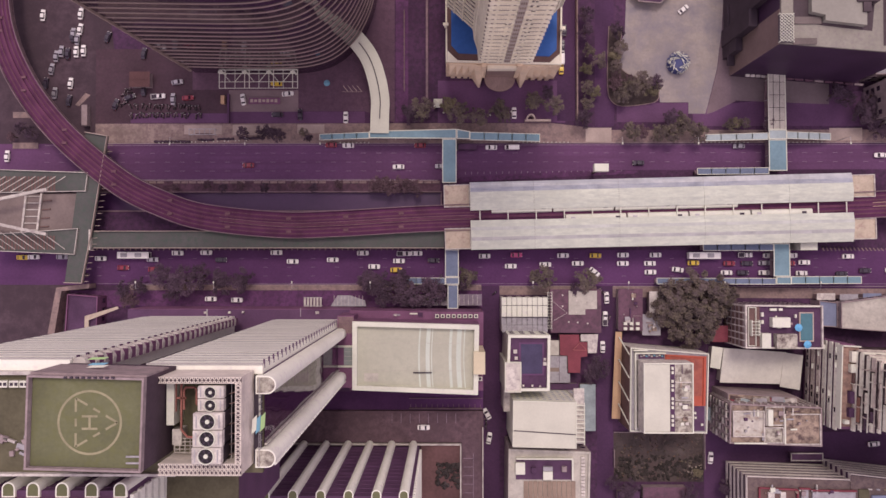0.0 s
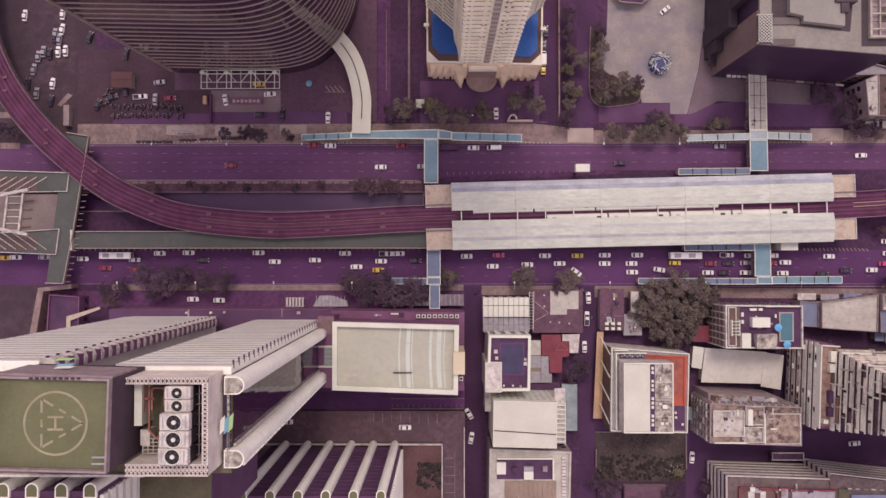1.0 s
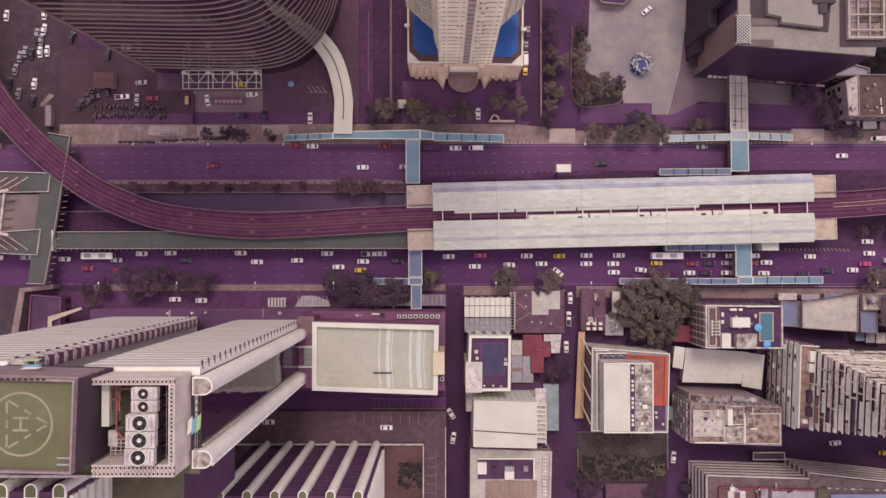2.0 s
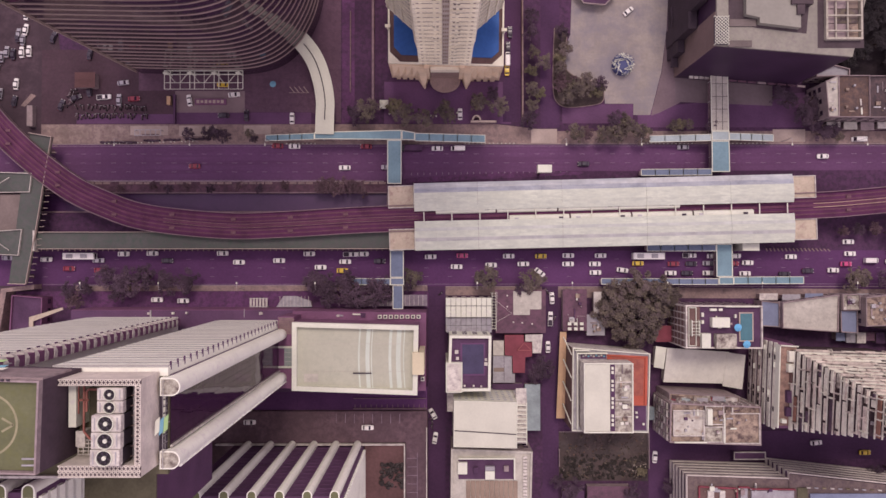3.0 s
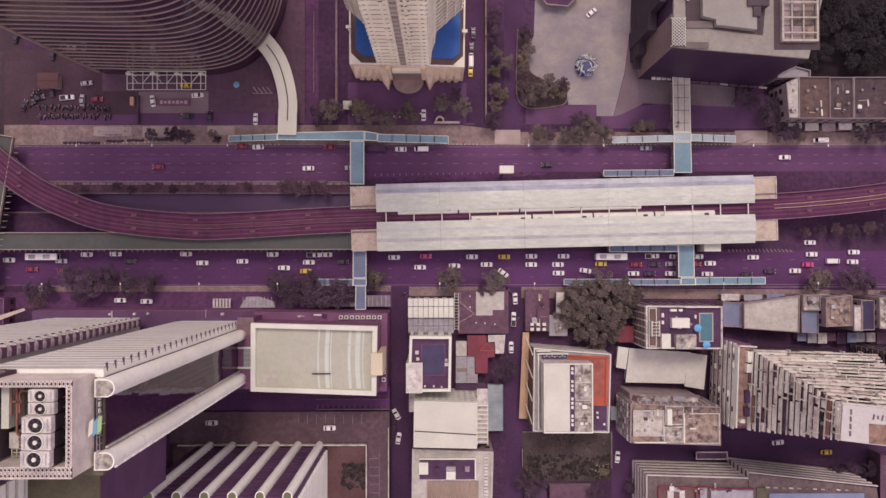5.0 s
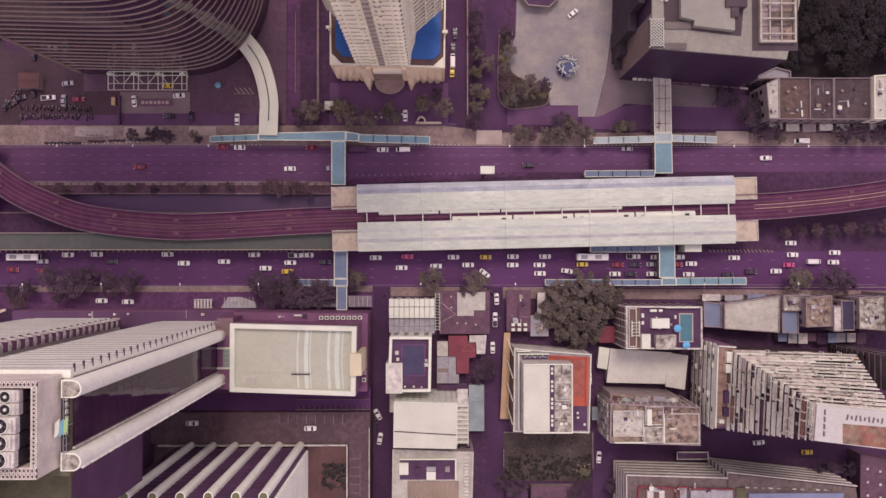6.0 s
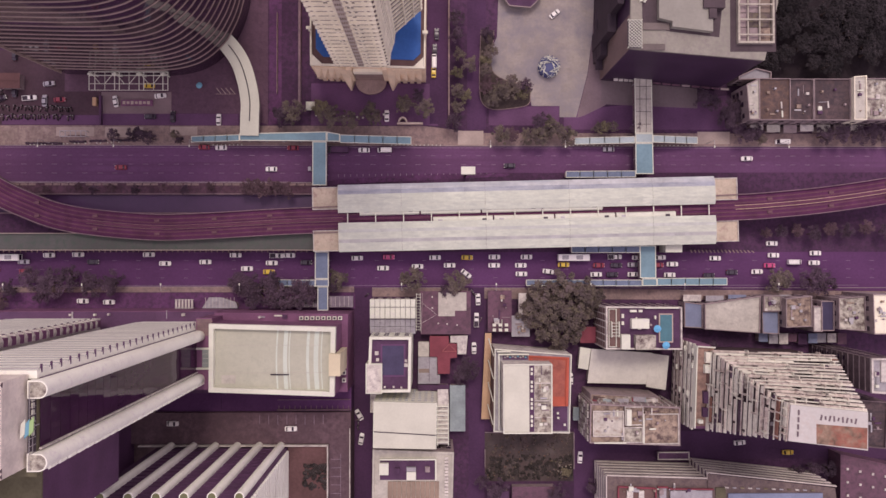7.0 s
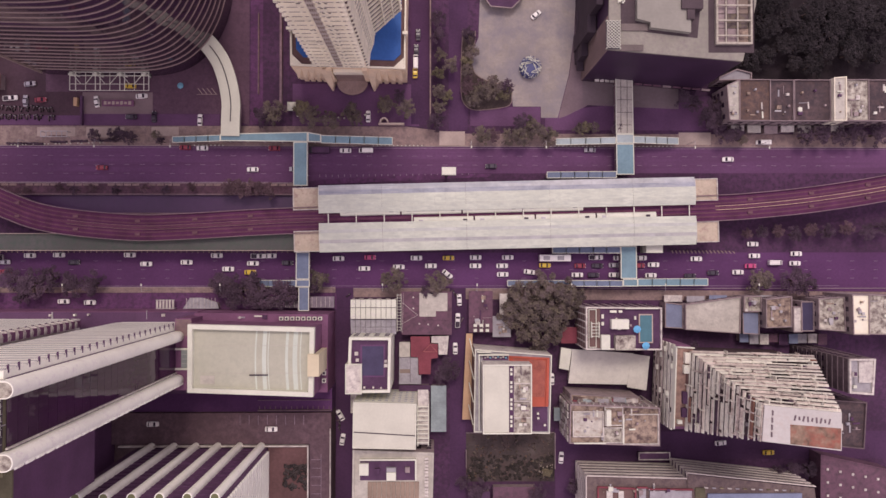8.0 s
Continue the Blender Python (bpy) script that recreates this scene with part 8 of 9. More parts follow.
for nm, q, z, n in (("stained_block", (96, -62, 125, -50), 19.75, 26), ("flat_block", (21, -98, 47, -76.5), 17.65, 14), ("tall_annex", (182, -41.5, 184.5, -31.8), 37.2, 5), ("rear_annex", (173, -59, 190, -47), 29.25, 18), ("office_tower", (107, 84, 112, 108), 40.06, 9), ("banded_block", (103, -80, 135, -76), 20.62, 16), ("terraced_block", (75.6, -57.5, 80.8, -35.5), 23.62, 14), ("pool_block", (107.5, -24.5, 118, -17.5), 18.2, 8), ("brown_roof_house", (62, -24, 69, -12), 5.1, 12), ("patched_roof_house", (70.6, -27, 76, -20.6), 4.1, 8), ("hospital_podium", (-110, -19.4, -36, -17.7), 14.62, 6), ("podium_hall", (-30, -19.6, -8, -18.2), 18.02, 5)):
    clutter(bpy.data.objects[nm], *q, z, n, len(nm))
for k, ob in enumerate([o for o in scene.objects if o.name.startswith(("shop_house", "stained_shop")) and o.type == "EMPTY"]):
    tops = [c for c in ob.children if c.name.startswith("roof")]
    xs = [ob.location.x + v.co.x for v in tops[0].data.vertices]
    ys = [ob.location.y + v.co.y for v in tops[0].data.vertices]
    zs = max(v.co.z for v in tops[0].data.vertices) + ob.location.z
    clutter(ob, min(xs) + 0.6, min(ys) + 0.6, max(xs) - 0.6, max(ys) - 0.6, zs + 0.005, 8, 40 + k)

# ---- street lamps ----
lampo = thing("street_lamp", (-100, 43.6, 0.15), "tall grey street lamp with a short arm", "street lamp", "street lamps")
bm = bm_()
tube(bm, -100, 43.6, 0.15, 8.6, 0.11, 8, 0.07)
part("pole", bm, METAL, lampo)
bm = bm_()
beam(bm, (-100, 43.6, 8.5), (-100, 41.6, 8.8), 0.09)
part("arm", bm, METAL, lampo)
bm = bm_()
box(bm, -100.2, 40.9, 8.72, -99.8, 41.7, 8.88)
part("head", bm, WHITE, lampo)
for k in range(1, 11):
    x = -100 + k * 27
    if not (-32 < x < 36 or 92 < x < 140):
        copy_thing(lampo, pose(x, 43.6, 0.15))
for k in range(9):
    x = -112 + k * 28 if k < 4 else 30 + (k - 4) * 34
    copy_thing(lampo, pose(x, -10.6, 0.15, 0, 0, 180))


# ---- vehicles ----
def loft(bm, rows):
    """Rows of (x, half width, z low, z high): a closed body along x."""
    rings = []
    for x, w, a, b in rows:
        k = min(0.12, (b - a) * 0.3)
        rings.append([bm.verts.new(c) for c in ((x, -w, a), (x, -w, b - k), (x, -w + k, b), (x, w - k, b), (x, w, b - k), (x, w, a))])
    for r, s in zip(rings, rings[1:]):
        for i in range(6):
            bm.faces.new((r[i], r[(i + 1) % 6], s[(i + 1) % 6], s[i]))
    bm.faces.new(rings[0][::-1])
    bm.faces.new(rings[-1])
    bmesh.ops.recalc_face_normals(bm, faces=bm.faces)


def wheels(parent, xs, w, r=0.32):
    for x in xs:
        for y in (-w, w):
            bm = bm_()
            n = 12
            a = [bm.verts.new((x + r * math.cos(i * math.tau / n), y - 0.1, r + r * math.sin(i * math.tau / n))) for i in range(n)]
            b = [bm.verts.new((v.co.x, y + 0.1, v.co.z)) for v in a]
            bm.faces.new(a)
            bm.faces.new(b[::-1])
            for i in range(n):
                bm.faces.new((a[i], b[i], b[(i + 1) % n], a[(i + 1) % n]))
            part("wheel", bm, TYRE, parent)


def sedan(paint, label, length=4.25, roof=None, category="car"):
    c = thing("car", (0, 0, 0), label, category, "road traffic")
    h = length / 2
    bm = bm_()
    loft(bm, [(-h, 0.72, 0.35, 0.80), (-h + 0.2, 0.86, 0.25, 0.93), (-0.9, 0.90, 0.22, 0.95), (0.9, 0.90, 0.22, 0.92), (h - 0.35, 0.86, 0.25, 0.80), (h, 0.66, 0.35, 0.66)])
    part("body", bm, paint, c)
    bm = bm_()
    loft(bm, [(-1.55, 0.74, 0.93, 1.0), (-0.95, 0.66, 0.93, 1.40), (0.25, 0.66, 0.93, 1.42), (1.05, 0.76, 0.91, 0.98)])
    part("glasshouse", bm, GLASS, c)
    bm = bm_()
    loft(bm, [(-1.05, 0.66, 1.38, 1.44), (-0.3, 0.72, 1.41, 1.50), (0.42, 0.66, 1.40, 1.46)])
    part("roof", bm, roof or paint, c)
    for y in (-0.6, 0.6):
        bm = bm_()
        box(bm, h - 0.22, y - 0.17, 0.60, h - 0.04, y + 0.17, 0.74)
        part("headlight", bm, LAMP, c)
        bm = bm_()
        box(bm, -h - 0.01, y - 0.15, 0.62, -h + 0.12, y + 0.15, 0.79)
        part("tail_light", bm, TAIL, c)
    wheels(c, (-1.35, 1.35), 0.80)
    return c


def pickup(paint, label):
    c = thing("pickup_truck", (0, 0, 0), label, "pickup", "road traffic")
    bm = bm_()
    loft(bm, [(-2.6, 0.85, 0.4, 0.75), (-0.3, 0.9, 0.35, 0.8), (0.6, 0.9, 0.35, 1.0), (2.2, 0.88, 0.35, 0.95), (2.6, 0.75, 0.4, 0.8)])
    part("body", bm, paint, c)
    for a, b in (((-2.6, -0.88), (-0.4, -0.88)), ((-2.6, 0.88), (-0.4, 0.88)), ((-2.58, -0.88), (-2.58, 0.88))):
        bm = bm_()
        beam(bm, (*a, 0.95), (*b, 0.95), 0.1, 0.45)
        part("bed_side", bm, paint, c)
    bm = bm_()
    box(bm, -2.5, -0.8, 0.81, -0.5, 0.8, 0.84)
    part("bed_liner", bm, METAL_DARK, c)
    bm = bm_()
    loft(bm, [(-0.3, 0.72, 0.95, 1.5), (0.7, 0.70, 0.95, 1.55), (1.4, 0.78, 0.95, 1.02)])
    part("glasshouse", bm, GLASS, c)
    bm = bm_()
    loft(bm, [(-0.3, 0.70, 1.52, 1.58), (0.7, 0.68, 1.55, 1.62)])
    part("roof", bm, paint, c)
    wheels(c, (-1.7, 1.6), 0.8, 0.36)
    return c


def van(paint, label, length=5.2, height=2.1, name="van"):
    c = thing(name, (0, 0, 0), label, name, "road traffic")
    h = length / 2
    bm = bm_()
    loft(bm, [(-h, 0.85, 0.3, height - 0.1), (-h + 0.3, 0.9, 0.25, height), (h - 1.3, 0.9, 0.25, height), (h - 0.5, 0.88, 0.25, 1.2), (h, 0.75, 0.35, 0.95)])
    part("body", bm, paint, c)
    bm = bm_()
    v = [bm.verts.new(q) for q in ((h - 1.24, -0.74, height - 0.04), (h - 1.24, 0.74, height - 0.04), (h - 0.5, 0.8, 1.24), (h - 0.5, -0.8, 1.24))]
    w = [bm.verts.new(q.co + Vector((0.04, 0, 0.04))) for q in v]
    bm.faces.new(v)
    bm.faces.new(w[::-1])
    for i in range(4):
        bm.faces.new((v[i], v[(i + 1) % 4], w[(i + 1) % 4], w[i]))
    part("windscreen", bm, GLASS, c)
    for y in (-0.5, 0.5):
        bm = bm_()
        beam(bm, (-h + 0.4, y, height + 0.05), (h - 1.5, y, height + 0.05), 0.06)
        part("roof_rail", bm, METAL, c)
    wheels(c, (-h + 1.0, h - 1.1), 0.82, 0.36)
    return c


def coach(paint, label):
    c = thing("bus", (0, 0, 0), label, "bus", "road traffic")
    bm = bm_()
    loft(bm, [(-5.8, 1.2, 0.4, 2.9), (-5.6, 1.25, 0.3, 3.1), (5.5, 1.25, 0.3, 3.1), (5.8, 1.15, 0.4, 2.8)])
    part("body", bm, paint, c)
    for x, mt in ((-3.2, ROOF_GREY), (2.0, ROOF_GREY)):
        bm = bm_()
        loft(bm, [(x - 1.2, 0.7, 3.1, 3.2), (x - 0.9, 0.75, 3.1, 3.32), (x + 0.9, 0.75, 3.1, 3.32), (x + 1.2, 0.7, 3.1, 3.2)])
        part("roof_unit", bm, mt, c)
    bm = bm_()
    box(bm, 5.72, -1.05, 1.3, 5.86, 1.05, 2.6)
    part("windscreen", bm, GLASS, c)
    for y in (-1.26, 1.26):
        bm = bm_()
        box(bm, -5.2, y - 0.02, 1.5, 5.0, y + 0.02, 2.5)
        part("side_glass", bm, GLASS, c)
    wheels(c, (-3.6, 3.8), 1.12, 0.48)
    return c


def lorry(paint, load, label):
    c = thing("lorry", (0, 0, 0), label, "lorry", "road traffic")
    bm = bm_()
    loft(bm, [(2.4, 1.0, 0.5, 2.3), (3.6, 1.0, 0.5, 2.3), (4.2, 0.95, 0.5, 1.5)])
    part("cab", bm, paint, c)
    bm = bm_()
    box(bm, -4.2, -1.1, 0.9, 2.2, 1.1, 2.9)
    part("cargo_box", bm, load, c)
    wheels(c, (-3.0, -1.9, 3.1), 0.95, 0.45)
    return c


PROTO = {
    "white": sedan(CAR_WHITE, "white saloon car in the street"), "silver": sedan(CAR_SILVER, "silver grey saloon car in the street"),
    "black": sedan(CAR_BLACK, "black saloon car in the street"), "red": sedan(CAR_RED, "dark red saloon car in the street"),
    "pink": sedan(CAR_PINK, "bright pink taxi in the street", category="taxi"), "yellow": sedan(CAR_YELLOW, "yellow taxi in the street", category="taxi"),
    "pickup": pickup(CAR_WHITE, "white pickup truck in the street"), "van": van(CAR_WHITE, "white passenger van at the kerb"),
    "bus": coach(CAR_WHITE, "long white city bus in traffic"), "truck": lorry(CAR_BLACK, ROOF_DARK, "dark box lorry at the kerb")}
CARS = [
    ("white", 86.5, 92.0, 40), ("pickup", -107.5, 60.2, 5), ("black", -113, 62.5, 88), ("silver", -143.6, 77.0, 87), ("silver", -147.2, 70.4, 80), ("black", -149.4, 65.2, 84), ("silver", -139.2, 83.6, 88), ("white", -150.6, 90.5, 86), ("black", -126.4, 82.4, 70), ("black", -118, 60, 20), ("silver", -100.5, 65.5, 8),
    ("white", 13.2, 1.1, 0), ("white", 35.5, -2.0, 0), ("white", 42.0, 1.3, 0), ("white", 47.4, -1.6, 0), ("white", 53.5, -4.7, -38),
    ("white", 64.0, 1.5, 0), ("white", 63.9, -1.6, 0), ("white", 73.8, -1.6, 0), ("white", 74.0, -4.8, 0), ("white", 75.9, 1.5, 0),
    ("white", 101.8, -5.0, 0), ("white", 115.6, -5.0, 0), ("white", 117.3, 1.3, 0), ("white", 125.6, 1.3, 0), ("white", 130.2, -1.2, 0),
    ("white", 129.2, -5.2, 0), ("white", 146.2, 1.0, 0), ("white", 168.0, 2.1, 0), ("white", 183.2, -0.7, 0), ("white", 183.7, 2.9, 0),
    ("white", -27.4, -2.8, 0), ("white", -18.3, -0.7, 0), ("white", -18.5, 34.0, 180), ("white", 158.2, 38.1, 180), ("white", 15.7, 41.1, 180),
    ("white", -37.1, 41.9, 180), ("white", 167.4, 6.5, 0), ("white", 22.8, -2.6, 0), ("white", 84.0, -3.9, -8), ("white", 161.8, -4.0, 0),
    ("pickup", -16.4, 2.0, 0), ("pickup", 108.7, 1.5, 0), ("van", 175.7, -0.4, 0), ("van", 23.3, 41.1, 180), ("van", 171.4, 44.4, 180),
    ("van", 41.7, 74.2, 90), ("bus", 93.2, 1.3, 0), ("truck", 5.9, 41.1, 180), ("yellow", -19.3, -4.0, 0), ("yellow", 53.9, 1.3, 0),
    ("yellow", 89.7, -1.4, 0), ("yellow", 41.5, 70.2, 90), ("pink", 24.9, 1.5, 0), ("pink", 166.5, -1.7, 0), ("red", 102.8, -1.6, 0),
    ("red", 124.8, -1.5, 0), ("red", -10.6, 41.9, 180), ("red", -74.0, 34.6, 180), ("silver", 115.6, -1.4, 0), ("silver", 106.6, 41.5, 180),
    ("silver", -2.9, 34.2, 180), ("black", 109.3, -1.6, 0), ("black", 107.8, -5.0, 0), ("black", 143.8, -5.4, 0), ("black", 152.4, -4.2, 0),
    ("black", 42.6, 84.3, 90), ("black", 41.9, 78.6, 90), ("black", 69.7, 35.4, 180), ("black", -5.6, -0.5, 0), ("bus", -115.6, 1.4, 0),
    ("white", -100.0, 2.2, 0), ("white", -63.5, 2.4, 0), ("white", -57.5, -0.9, 0), ("white", -42.7, -0.3, 0), ("white", -89.4, 2.4, 0),
    ("white", -38.0, 52.3, 90), ("white", 24.1, 53.8, 90), ("white", -76.0, 59.0, 100), ("white", -59.5, 61.1, 5), ("white", 57.9, -14.2, 92),
    ("pickup", 57.3, -21.8, 88), ("white", 92.2, -43.6, 90), ("white", 56.4, -32.2, 90), ("white", 14.0, -56.7, 120), ("white", -87.6, -14.7, 0), ("white", -78.0, -15.1, 0), ("white", -31.6, 2.2, 0),
    ("white", -11.8, 2.1, 0), ("black", -83.9, -0.3, 0), ("black", -63.3, 53.4, 180), ("black", -54.9, 53.4, 90), ("red", -108.7, -3.8, 0),
    ("red", -43.4, 42.1, 180), ("yellow", -63.7, 64.9, 178), ("white", -140.1, 65.1, 85), ("white", -163.5, 38.1, 88), ("white", -136.5, 91.0, 85),
    ("white", -136.7, 85.3, 80), ("white", -138.1, 76.9, 90), ("white", -135.4, 77.3, 90), ("white", -128.5, 0.2, 0), ("white", -153.3, 0.8, 0),
    ("silver", -146.0, 61.5, 85), ("silver", -137.7, 81.5, 85), ("silver", -142.8, 0.8, 0), ("silver", -109.3, -0.2, 0), ("silver", -135.7, 95.2, 88),
    ("silver", -145.5, 75.2, 85), ("black", -140.7, 58.8, 80), ("black", -112.9, 76.2, 80), ("black", -123.3, 57.3, 70), ("black", -141.3, 76.2, 88),
    ("black", -139.6, 82.6, 88), ("yellow", -157.5, 0.6, 0), ("red", -120.1, -3.2, 0), ("red", -96.5, 59.6, 3), ("silver", -102.0, 59.2, 90), ("white", 95.6, -72.6, 85),
    ("white", 155.0, -67.4, 5), ("white", 14.8, -65.6, 80), ("yellow", 172.9, -71.0, 0), ("white", -8.8, -59.0, 0), ("white", -50.3, -57.1, 0),
]
used = set()
for kind, x, y, turn in CARS:
    z = 11.5 if -60 < x < 0 and -62 < y < -50 else 0.0
    ground = 0.03 if z == 0 else 0.008
    m = pose(x, y, z + ground, 0, 0, turn) @ Matrix.Diagonal((1.0, 0.98, 1, 1))
    if kind not in used:
        PROTO[kind].matrix_basis = m
        used.add(kind)
    else:
        copy_thing(PROTO[kind], m)
# motorbikes in the yard and at the kerbs
mb = thing("motorbike", (-108, 57, 0), "small dark parked motorbike", "motorbike", "parked motorbikes")
bm = bm_()
loft(bm, [(-0.9, 0.10, 0.35, 0.75), (-0.2, 0.2, 0.4, 0.85), (0.5, 0.18, 0.4, 0.95), (0.75, 0.08, 0.5, 1.0)])
bmesh.ops.translate(bm, vec=(-108, 57, 0), verts=bm.verts)
part("body", bm, mat("dull_bike", (0.115, 0.075, 0.082), 0.6, 0.2, 0.3, 2, 0, rand=0.6), mb)
for x in (-0.65, 0.7):
    bm = bm_()
    tube(bm, -108 + x, 57, 0.02, 0.6, 0.3, 8)
    part("wheel", bm, TYRE, mb)
bm = bm_()
box(bm, -108 + 0.5, 57 - 0.35, 0.96, -108 + 0.58, 57 + 0.35, 1.02)
part("handlebar", bm, METAL, mb)
rng = random.Random(5)
for k in range(58):
    x = -118 + (k % 29) * 0.95 + rng.uniform(-0.35, 0.35)
    y = (56.4 if k < 29 else 53.2) + rng.uniform(-0.5, 0.5)
    if rng.random() < 0.22:
        continue
    copy_thing(mb, pose(x, y, 0.02, 0, 0, 90 + rng.uniform(-30, 30)))
for k in range(12):
    copy_thing(mb, pose(-121.5 + rng.uniform(-1, 3.5), 57 + k * 0.55, 0.02, 0, 0, rng.uniform(0, 180)))
for x, y in ((13.4, -58.5), (13.8, -60), (13.6, -61.6), (55.2, -11), (56.2, -12), (57.4, -12.4), (59.0, -21.5), (54.9, -23.5), (16.8, -12.5)):
    copy_thing(mb, pose(x, y, 0.02, 0, 0, rng.uniform(0, 180)))


# ---- trees ----
def leafy(name, seed, material, height, radius, leaves, label, gap=0.3):
    r = random.Random(seed)
    t = thing(name, (0, 0, 0), label, "tree", "street trees")
    bm = bm_()
    tube(bm, 0, 0, 0, height * 0.5, 0.07 * radius + 0.08, 8, 0.05 * radius + 0.04)
    limbs = []
    for k in range(7):
        a, u = k * 0.9 + r.uniform(-0.3, 0.3), r.uniform(0.45, 0.8)
        tip = Vector((math.cos(a) * radius * u, math.sin(a) * radius * u, height * r.uniform(0.62, 0.9)))
        beam(bm, (0, 0, height * r.uniform(0.3, 0.5)), tip, 0.06 * radius * 0.8 + 0.03)
        limbs.append(tip)
    part("trunk", bm, BARK, t)
    verts, faces = [], []
    clumps = []
    lumps = int(16 + radius * 5) if radius < 5 else 22
    for k in range(lumps):
        a, u = r.uniform(0, math.tau), math.sqrt(r.uniform(0, 1)) * (0.82 + 0.22 * math.sin(3 * seed + k))
        zz = height * (0.60 + 0.36 * math.sqrt(max(0, 1 - min(1, u * u))) * r.uniform(0.5, 1.0))
        if radius > 5:
            zz = height * r.uniform(0.5, 1.0) * (1 - 0.25 * u)
        clumps.append((Vector((math.cos(a) * u * radius, math.sin(a) * u * radius, zz)), radius * r.uniform(0.17, 0.32)))
    for k in range(leaves):
        c, s = clumps[k % len(clumps)]
        d = Vector((r.gauss(0, 1), r.gauss(0, 1), r.gauss(0, 0.7)))
        p = c + d.normalized() * s * r.uniform(0.35, 1.0)
        e = Vector((r.gauss(0, 1), r.gauss(0, 1), r.gauss(0, 0.55))).normalized()
        g = Vector((-e.y, e.x, r.gauss(0, 0.5))).normalized()
        q = r.uniform(0.16, 0.34) * (0.7 + radius * 0.09)
        i = len(verts)
        verts += [p - e * q, p - g * q * 0.55, p + e * q, p + g * q * 0.55]
        faces.append((i, i + 1, i + 2, i + 3))
    me = bpy.data.meshes.new("crown")
    me.from_pydata([tuple(v) for v in verts], [], faces)
    me.materials.append(material)
    crown = new("crown", me)
    crown.parent = t
    return t


KINDS = {
    "mid": [leafy("tree", s, LEAF, 7.0, 3.4, 1500, "green street tree with an uneven crown") for s in (1, 2, 3)],
    "dark": [leafy("tree", s, LEAF_DARK, 8.0, 4.2, 1700, "dark-leaved tree with a broad crown") for s in (4, 5, 6)],
    "light": [leafy("tree", s, LEAF_LIGHT, 5.0, 2.6, 1100, "young yellow-green tree beside the drive") for s in (7, 8)],
    "dry": [leafy("tree", s, LEAF_DRY, 5.5, 3.0, 900, "sparse brownish shrub tree by the median") for s in (9, 10)],
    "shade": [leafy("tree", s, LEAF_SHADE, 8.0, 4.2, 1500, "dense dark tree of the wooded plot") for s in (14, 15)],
    "big": [leafy("tree", s, LEAF, 11.0, 6.0, 3600, "large old tree with a clumped green crown") for s in (11, 12, 13)]}
BASE = {"mid": 3.4, "dark": 4.2, "light": 2.6, "dry": 3.0, "shade": 4.2, "big": 6.0}
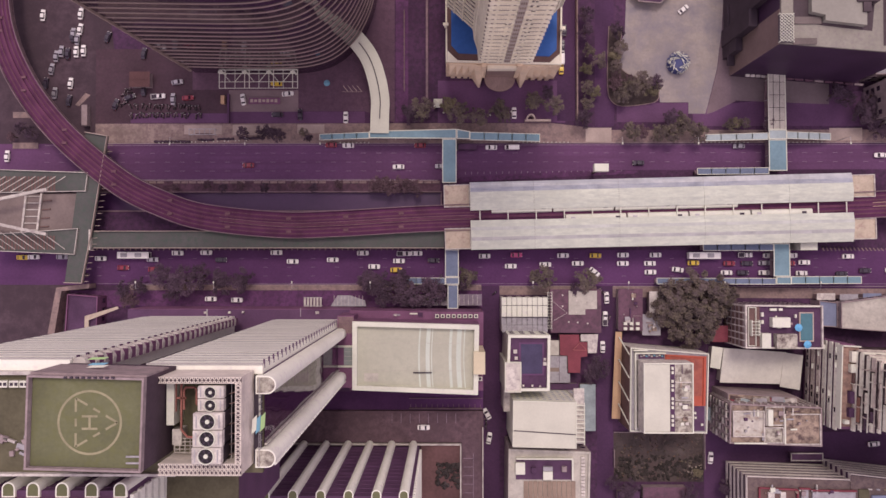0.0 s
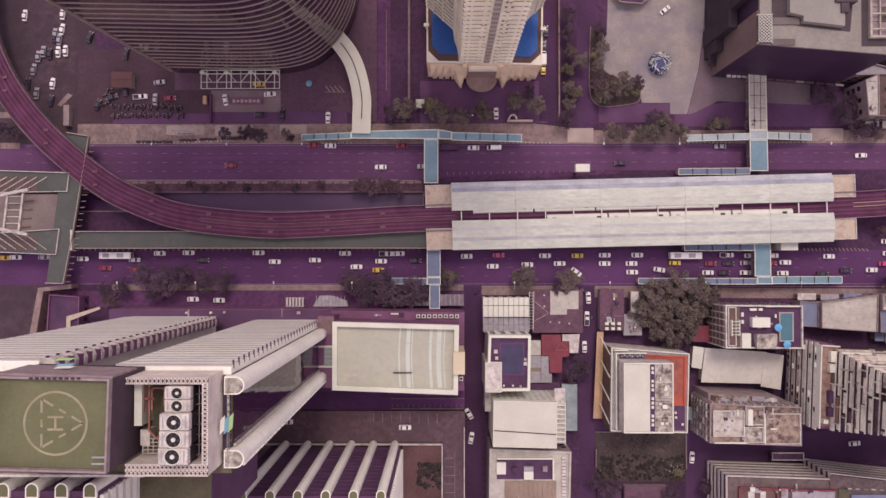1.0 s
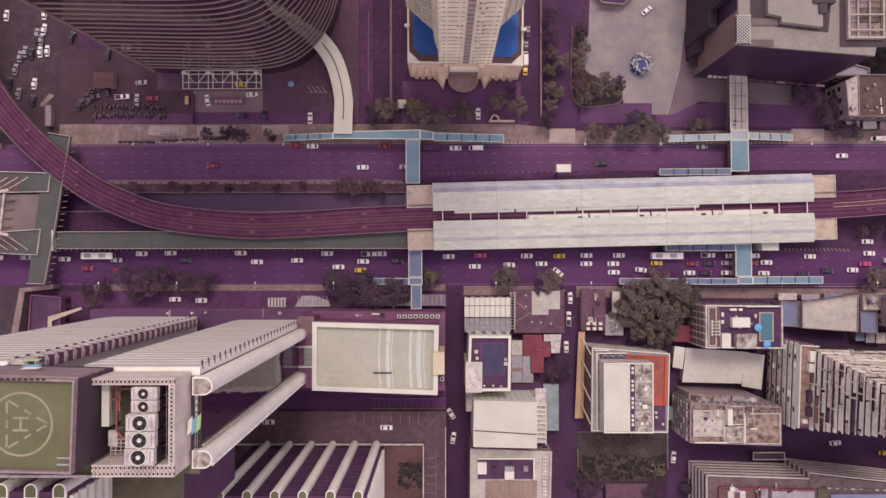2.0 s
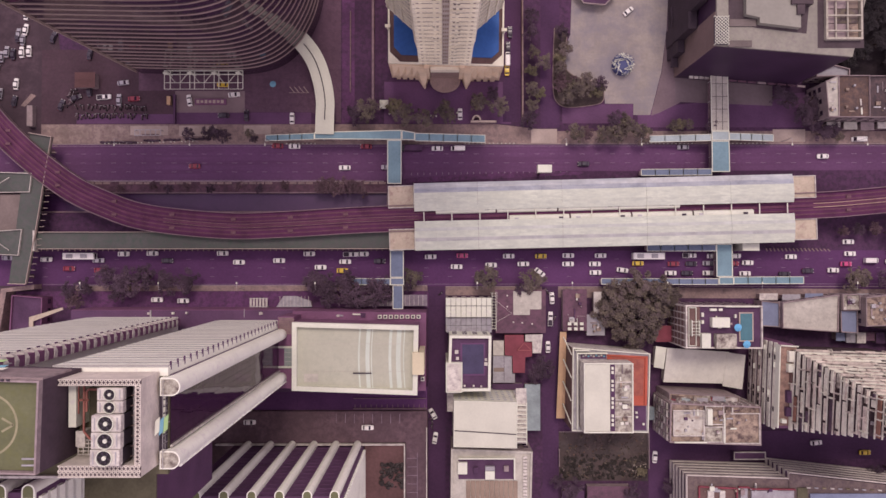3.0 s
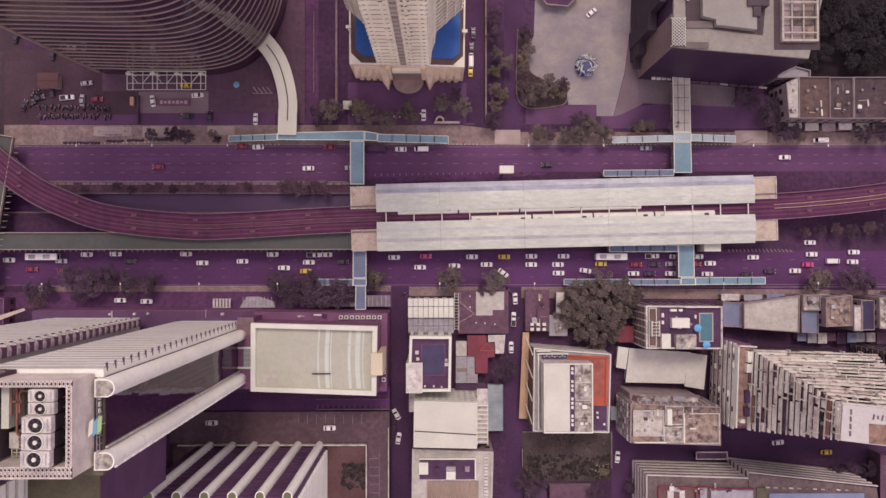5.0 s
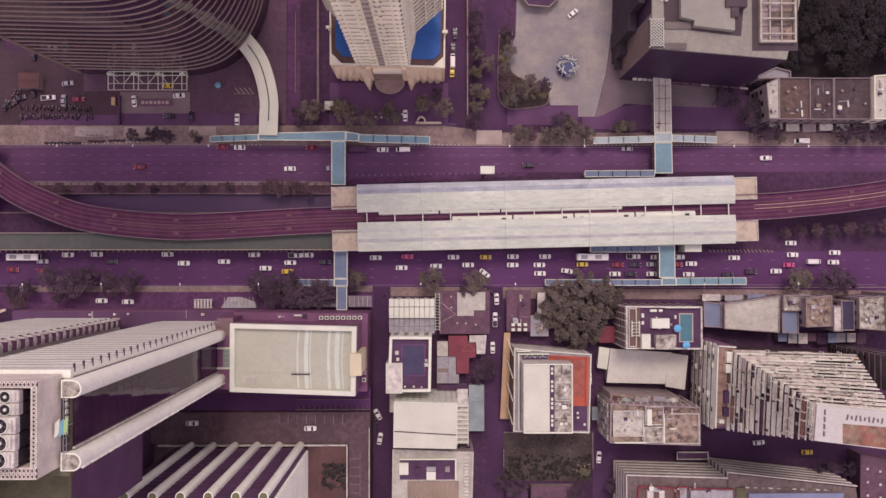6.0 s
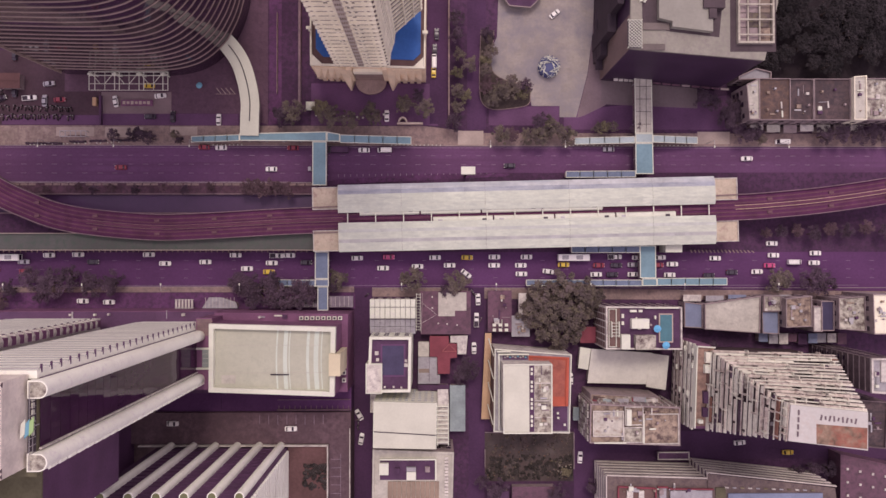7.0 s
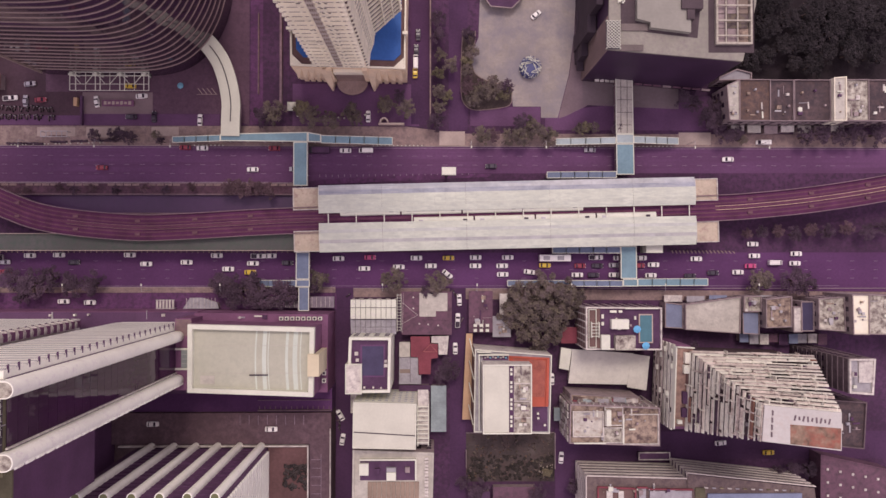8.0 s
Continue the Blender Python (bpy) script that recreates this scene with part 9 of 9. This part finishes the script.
TREES = [
    (61, 70, 2.6, "mid"), (60.6, 67, 2.4, "dry"), (61, 74, 2.4, "light"), (66, 65, 2.6, "dry"), (75, 64, 2.8, "dark"), (-10, 54, 4.0, "mid"), (-14, 53, 3.2, "dark"), (-0, 56, 3.0, "light"), (4, 53, 4.0, "mid"), (11, 52, 3.4, "mid"), (18, 55, 3.2, "mid"),
    (20, 52, 2.8, "mid"), (30, 57, 3.0, "mid"), (31, 57.5, 3.0, "mid"), (38.5, 56, 3.4, "mid"), (36, 60, 2.6, "dark"), (51, 76, 2.4, "mid"),
    (50, 69, 2.4, "light"), (50, 62, 2.6, "mid"), (50, 56, 2.8, "mid"), (49, 51, 3.0, "dark"), (50, 83, 2.6, "dark"), (50, 89, 2.8, "dark"),
    (61, 83, 2.8, "dark"), (62, 77, 2.8, "mid"), (61, 64, 2.8, "dry"), (66, 62, 3.4, "mid"), (70, 64, 3.6, "mid"), (74, 62, 3.2, "light"),
    (63, 59, 2.8, "mid"), (66, 46, 3.2, "mid"), (70, 46, 2.8, "dry"), (76, 46, 3.2, "mid"), (80, 46, 3.6, "mid"), (85, 49, 4.4, "mid"),
    (90, 46, 3.6, "mid"), (80, 51, 3.2, "dark"), (101.5, 49, 2.0, "mid"), (104, 49.2, 2.4, "light"), (107, 49, 2.2, "mid"), (-75, 46, 2.0, "dark"), (-68, 46, 2.4, "dark"),
    (-65, 46, 2.8, "dark"), (-62, 45, 2.4, "dark"), (-53, 46, 1.8, "mid"), (-51, 44, 1.6, "dark"), (7, -6, 3.8, "mid"), (5, -9, 2.4, "dark"),
    (34, -7, 4.2, "mid"), (50, -8, 4.6, "mid"), (46, -11, 2.4, "dark"), (80, -12, 5.6, "big"), (88, -9, 5.2, "big"), (96, -12, 6.0, "big"),
    (85, -18, 6.4, "big"), (82, -23, 6.0, "big"), (92, -20, 6.4, "big"), (87, -27, 5.6, "big"), (92, -26, 4.8, "big"), (100, -14, 4.4, "big"),
    (77, -18, 4.8, "big"), (-22, -11, 5.6, "dark"), (-14, -13, 4.8, "dark"), (-28, -9, 4.4, "dark"), (-7, -12, 4.8, "dark"), (-3, -10, 4.0, "dark"),
    (-17, -8, 4.0, "dark"), (54, -39, 4.0, "dark"), (51, -42, 2.8, "dark"), (140, 60, 3.2, "dark"), (144, 58, 2.8, "dark"), (152, 56, 4.4, "dark"),
    (156, 46, 3.2, "dark"), (152, 51, 3.6, "dark"), (149, 53, 4.0, "dark"), (-22, 27, 3.6, "dry"), (-16, 27, 4.0, "dry"), (-27, 27, 3.0, "dry"),
    (-12, 26, 2.8, "dry"), (-40, 27, 2.0, "dry"), (-57, 27, 1.8, "dry"), (-76, 27, 1.8, "dry"), (-88, 27, 1.8, "dry"), (-100, 26, 1.8, "dry"),
    (-49, 26, 1.8, "dark"), (-67, 26, 1.6, "dark"), (-82, 26, 1.6, "dark"), (-111, 26, 2.0, "dark"), (-96, -8, 4.8, "dark"), (-90, -6, 4.4, "dark"),
    (-82, -8, 4.4, "dark"), (-116, -14, 3.6, "dry"), (-118, -11, 3.2, "dark"), (-112, -10, 2.8, "dark"), (-104, -6, 4.0, "dark"), (-100, -12, 3.2, "dark"),
    (-75, -8, 4.0, "dark"), (-29, -8, 3.6, "dark"), (-156, 48, 2.4, "dark"), (-160, 45, 2.0, "dry"), (-152, 46, 2.4, "dark"), (167, -7, 4.0, "mid"),
    (170, -6, 3.2, "mid"), (180, -7, 4.4, "dark"), (185, -8, 3.6, "dark"), (164, 10, 2.4, "dry"), (169, 11, 2.4, "dark"), (175, 11, 2.6, "dry"),
    (181, 10, 2.8, "dark"), (187, 12, 2.8, "dry"), (193, 11, 2.8, "dark"), (201, 12, 3.0, "dry"), (208, 11, 3.0, "dark"), (214, 13, 3.2, "dark"),
    (160, 47, 2.8, "dark"), (162, 45, 2.0, "mid"), (185, 46, 3.0, "dark"), (191, 47, 3.6, "dark"), (198, 46, 3.6, "dark"), (204, 47, 4.0, "dark"),
    (212, 47, 4.0, "dark"), (116, 49, 2.4, "dark"), (170, 93, 4.4, "shade"), (179, 89, 4.8, "shade"), (187, 92, 5.2, "shade"), (196, 88, 5.2, "shade"),
    (204, 93, 5.6, "shade"), (212, 87, 5.6, "shade"), (177, 79, 4.4, "shade"), (185, 81, 4.8, "shade"), (193, 77, 4.4, "shade"), (202, 80, 5.2, "shade"),
    (211, 77, 5.2, "shade"), (169, 84, 3.6, "shade"), (198, 96, 4.8, "shade"), (175, 96, 4.8, "shade"), (167, 75, 3.0, "shade"), (215, 95, 4.8, "shade"),
    (181, 73, 3.2, "shade"), (144, -31, 1.6, "dark"), (174, -77, 2.8, "dark"), (180, -76, 3.2, "dark"), (186, -76, 2.8, "dark"), (59, -80, 2.4, "dark"),
    (64, -83, 3.6, "dark"), (90, -77, 2.0, "light"), (86, -84, 3.2, "dark"), (99, -82, 2.4, "dark"), (55, 72, 2.8, "mid"), (53, 61, 2.4, "light"),
]
wood = random.Random(17)
TREES += [(89, -15, 5.2, "big"), (96, -18, 5.0, "big"), (80, -18, 5.0, "big")]
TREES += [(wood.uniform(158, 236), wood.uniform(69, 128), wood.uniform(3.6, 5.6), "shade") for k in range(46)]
seen, turn = set(), random.Random(3)
for k, (x, y, r, kind) in enumerate(TREES):
    proto = KINDS[kind][k % len(KINDS[kind])]
    s = r / BASE[kind] * turn.uniform(0.95, 1.12)
    m = pose(x, y, 0.02, 0, 0, turn.uniform(0, 360)) @ Matrix.Diagonal((s, s, 0.6 + 0.4 * s, 1))
    if proto.name not in seen:
        proto.matrix_basis = m
        seen.add(proto.name)
    else:
        c = copy_thing(proto, pose(0, 0, 0))
        c.matrix_basis = m
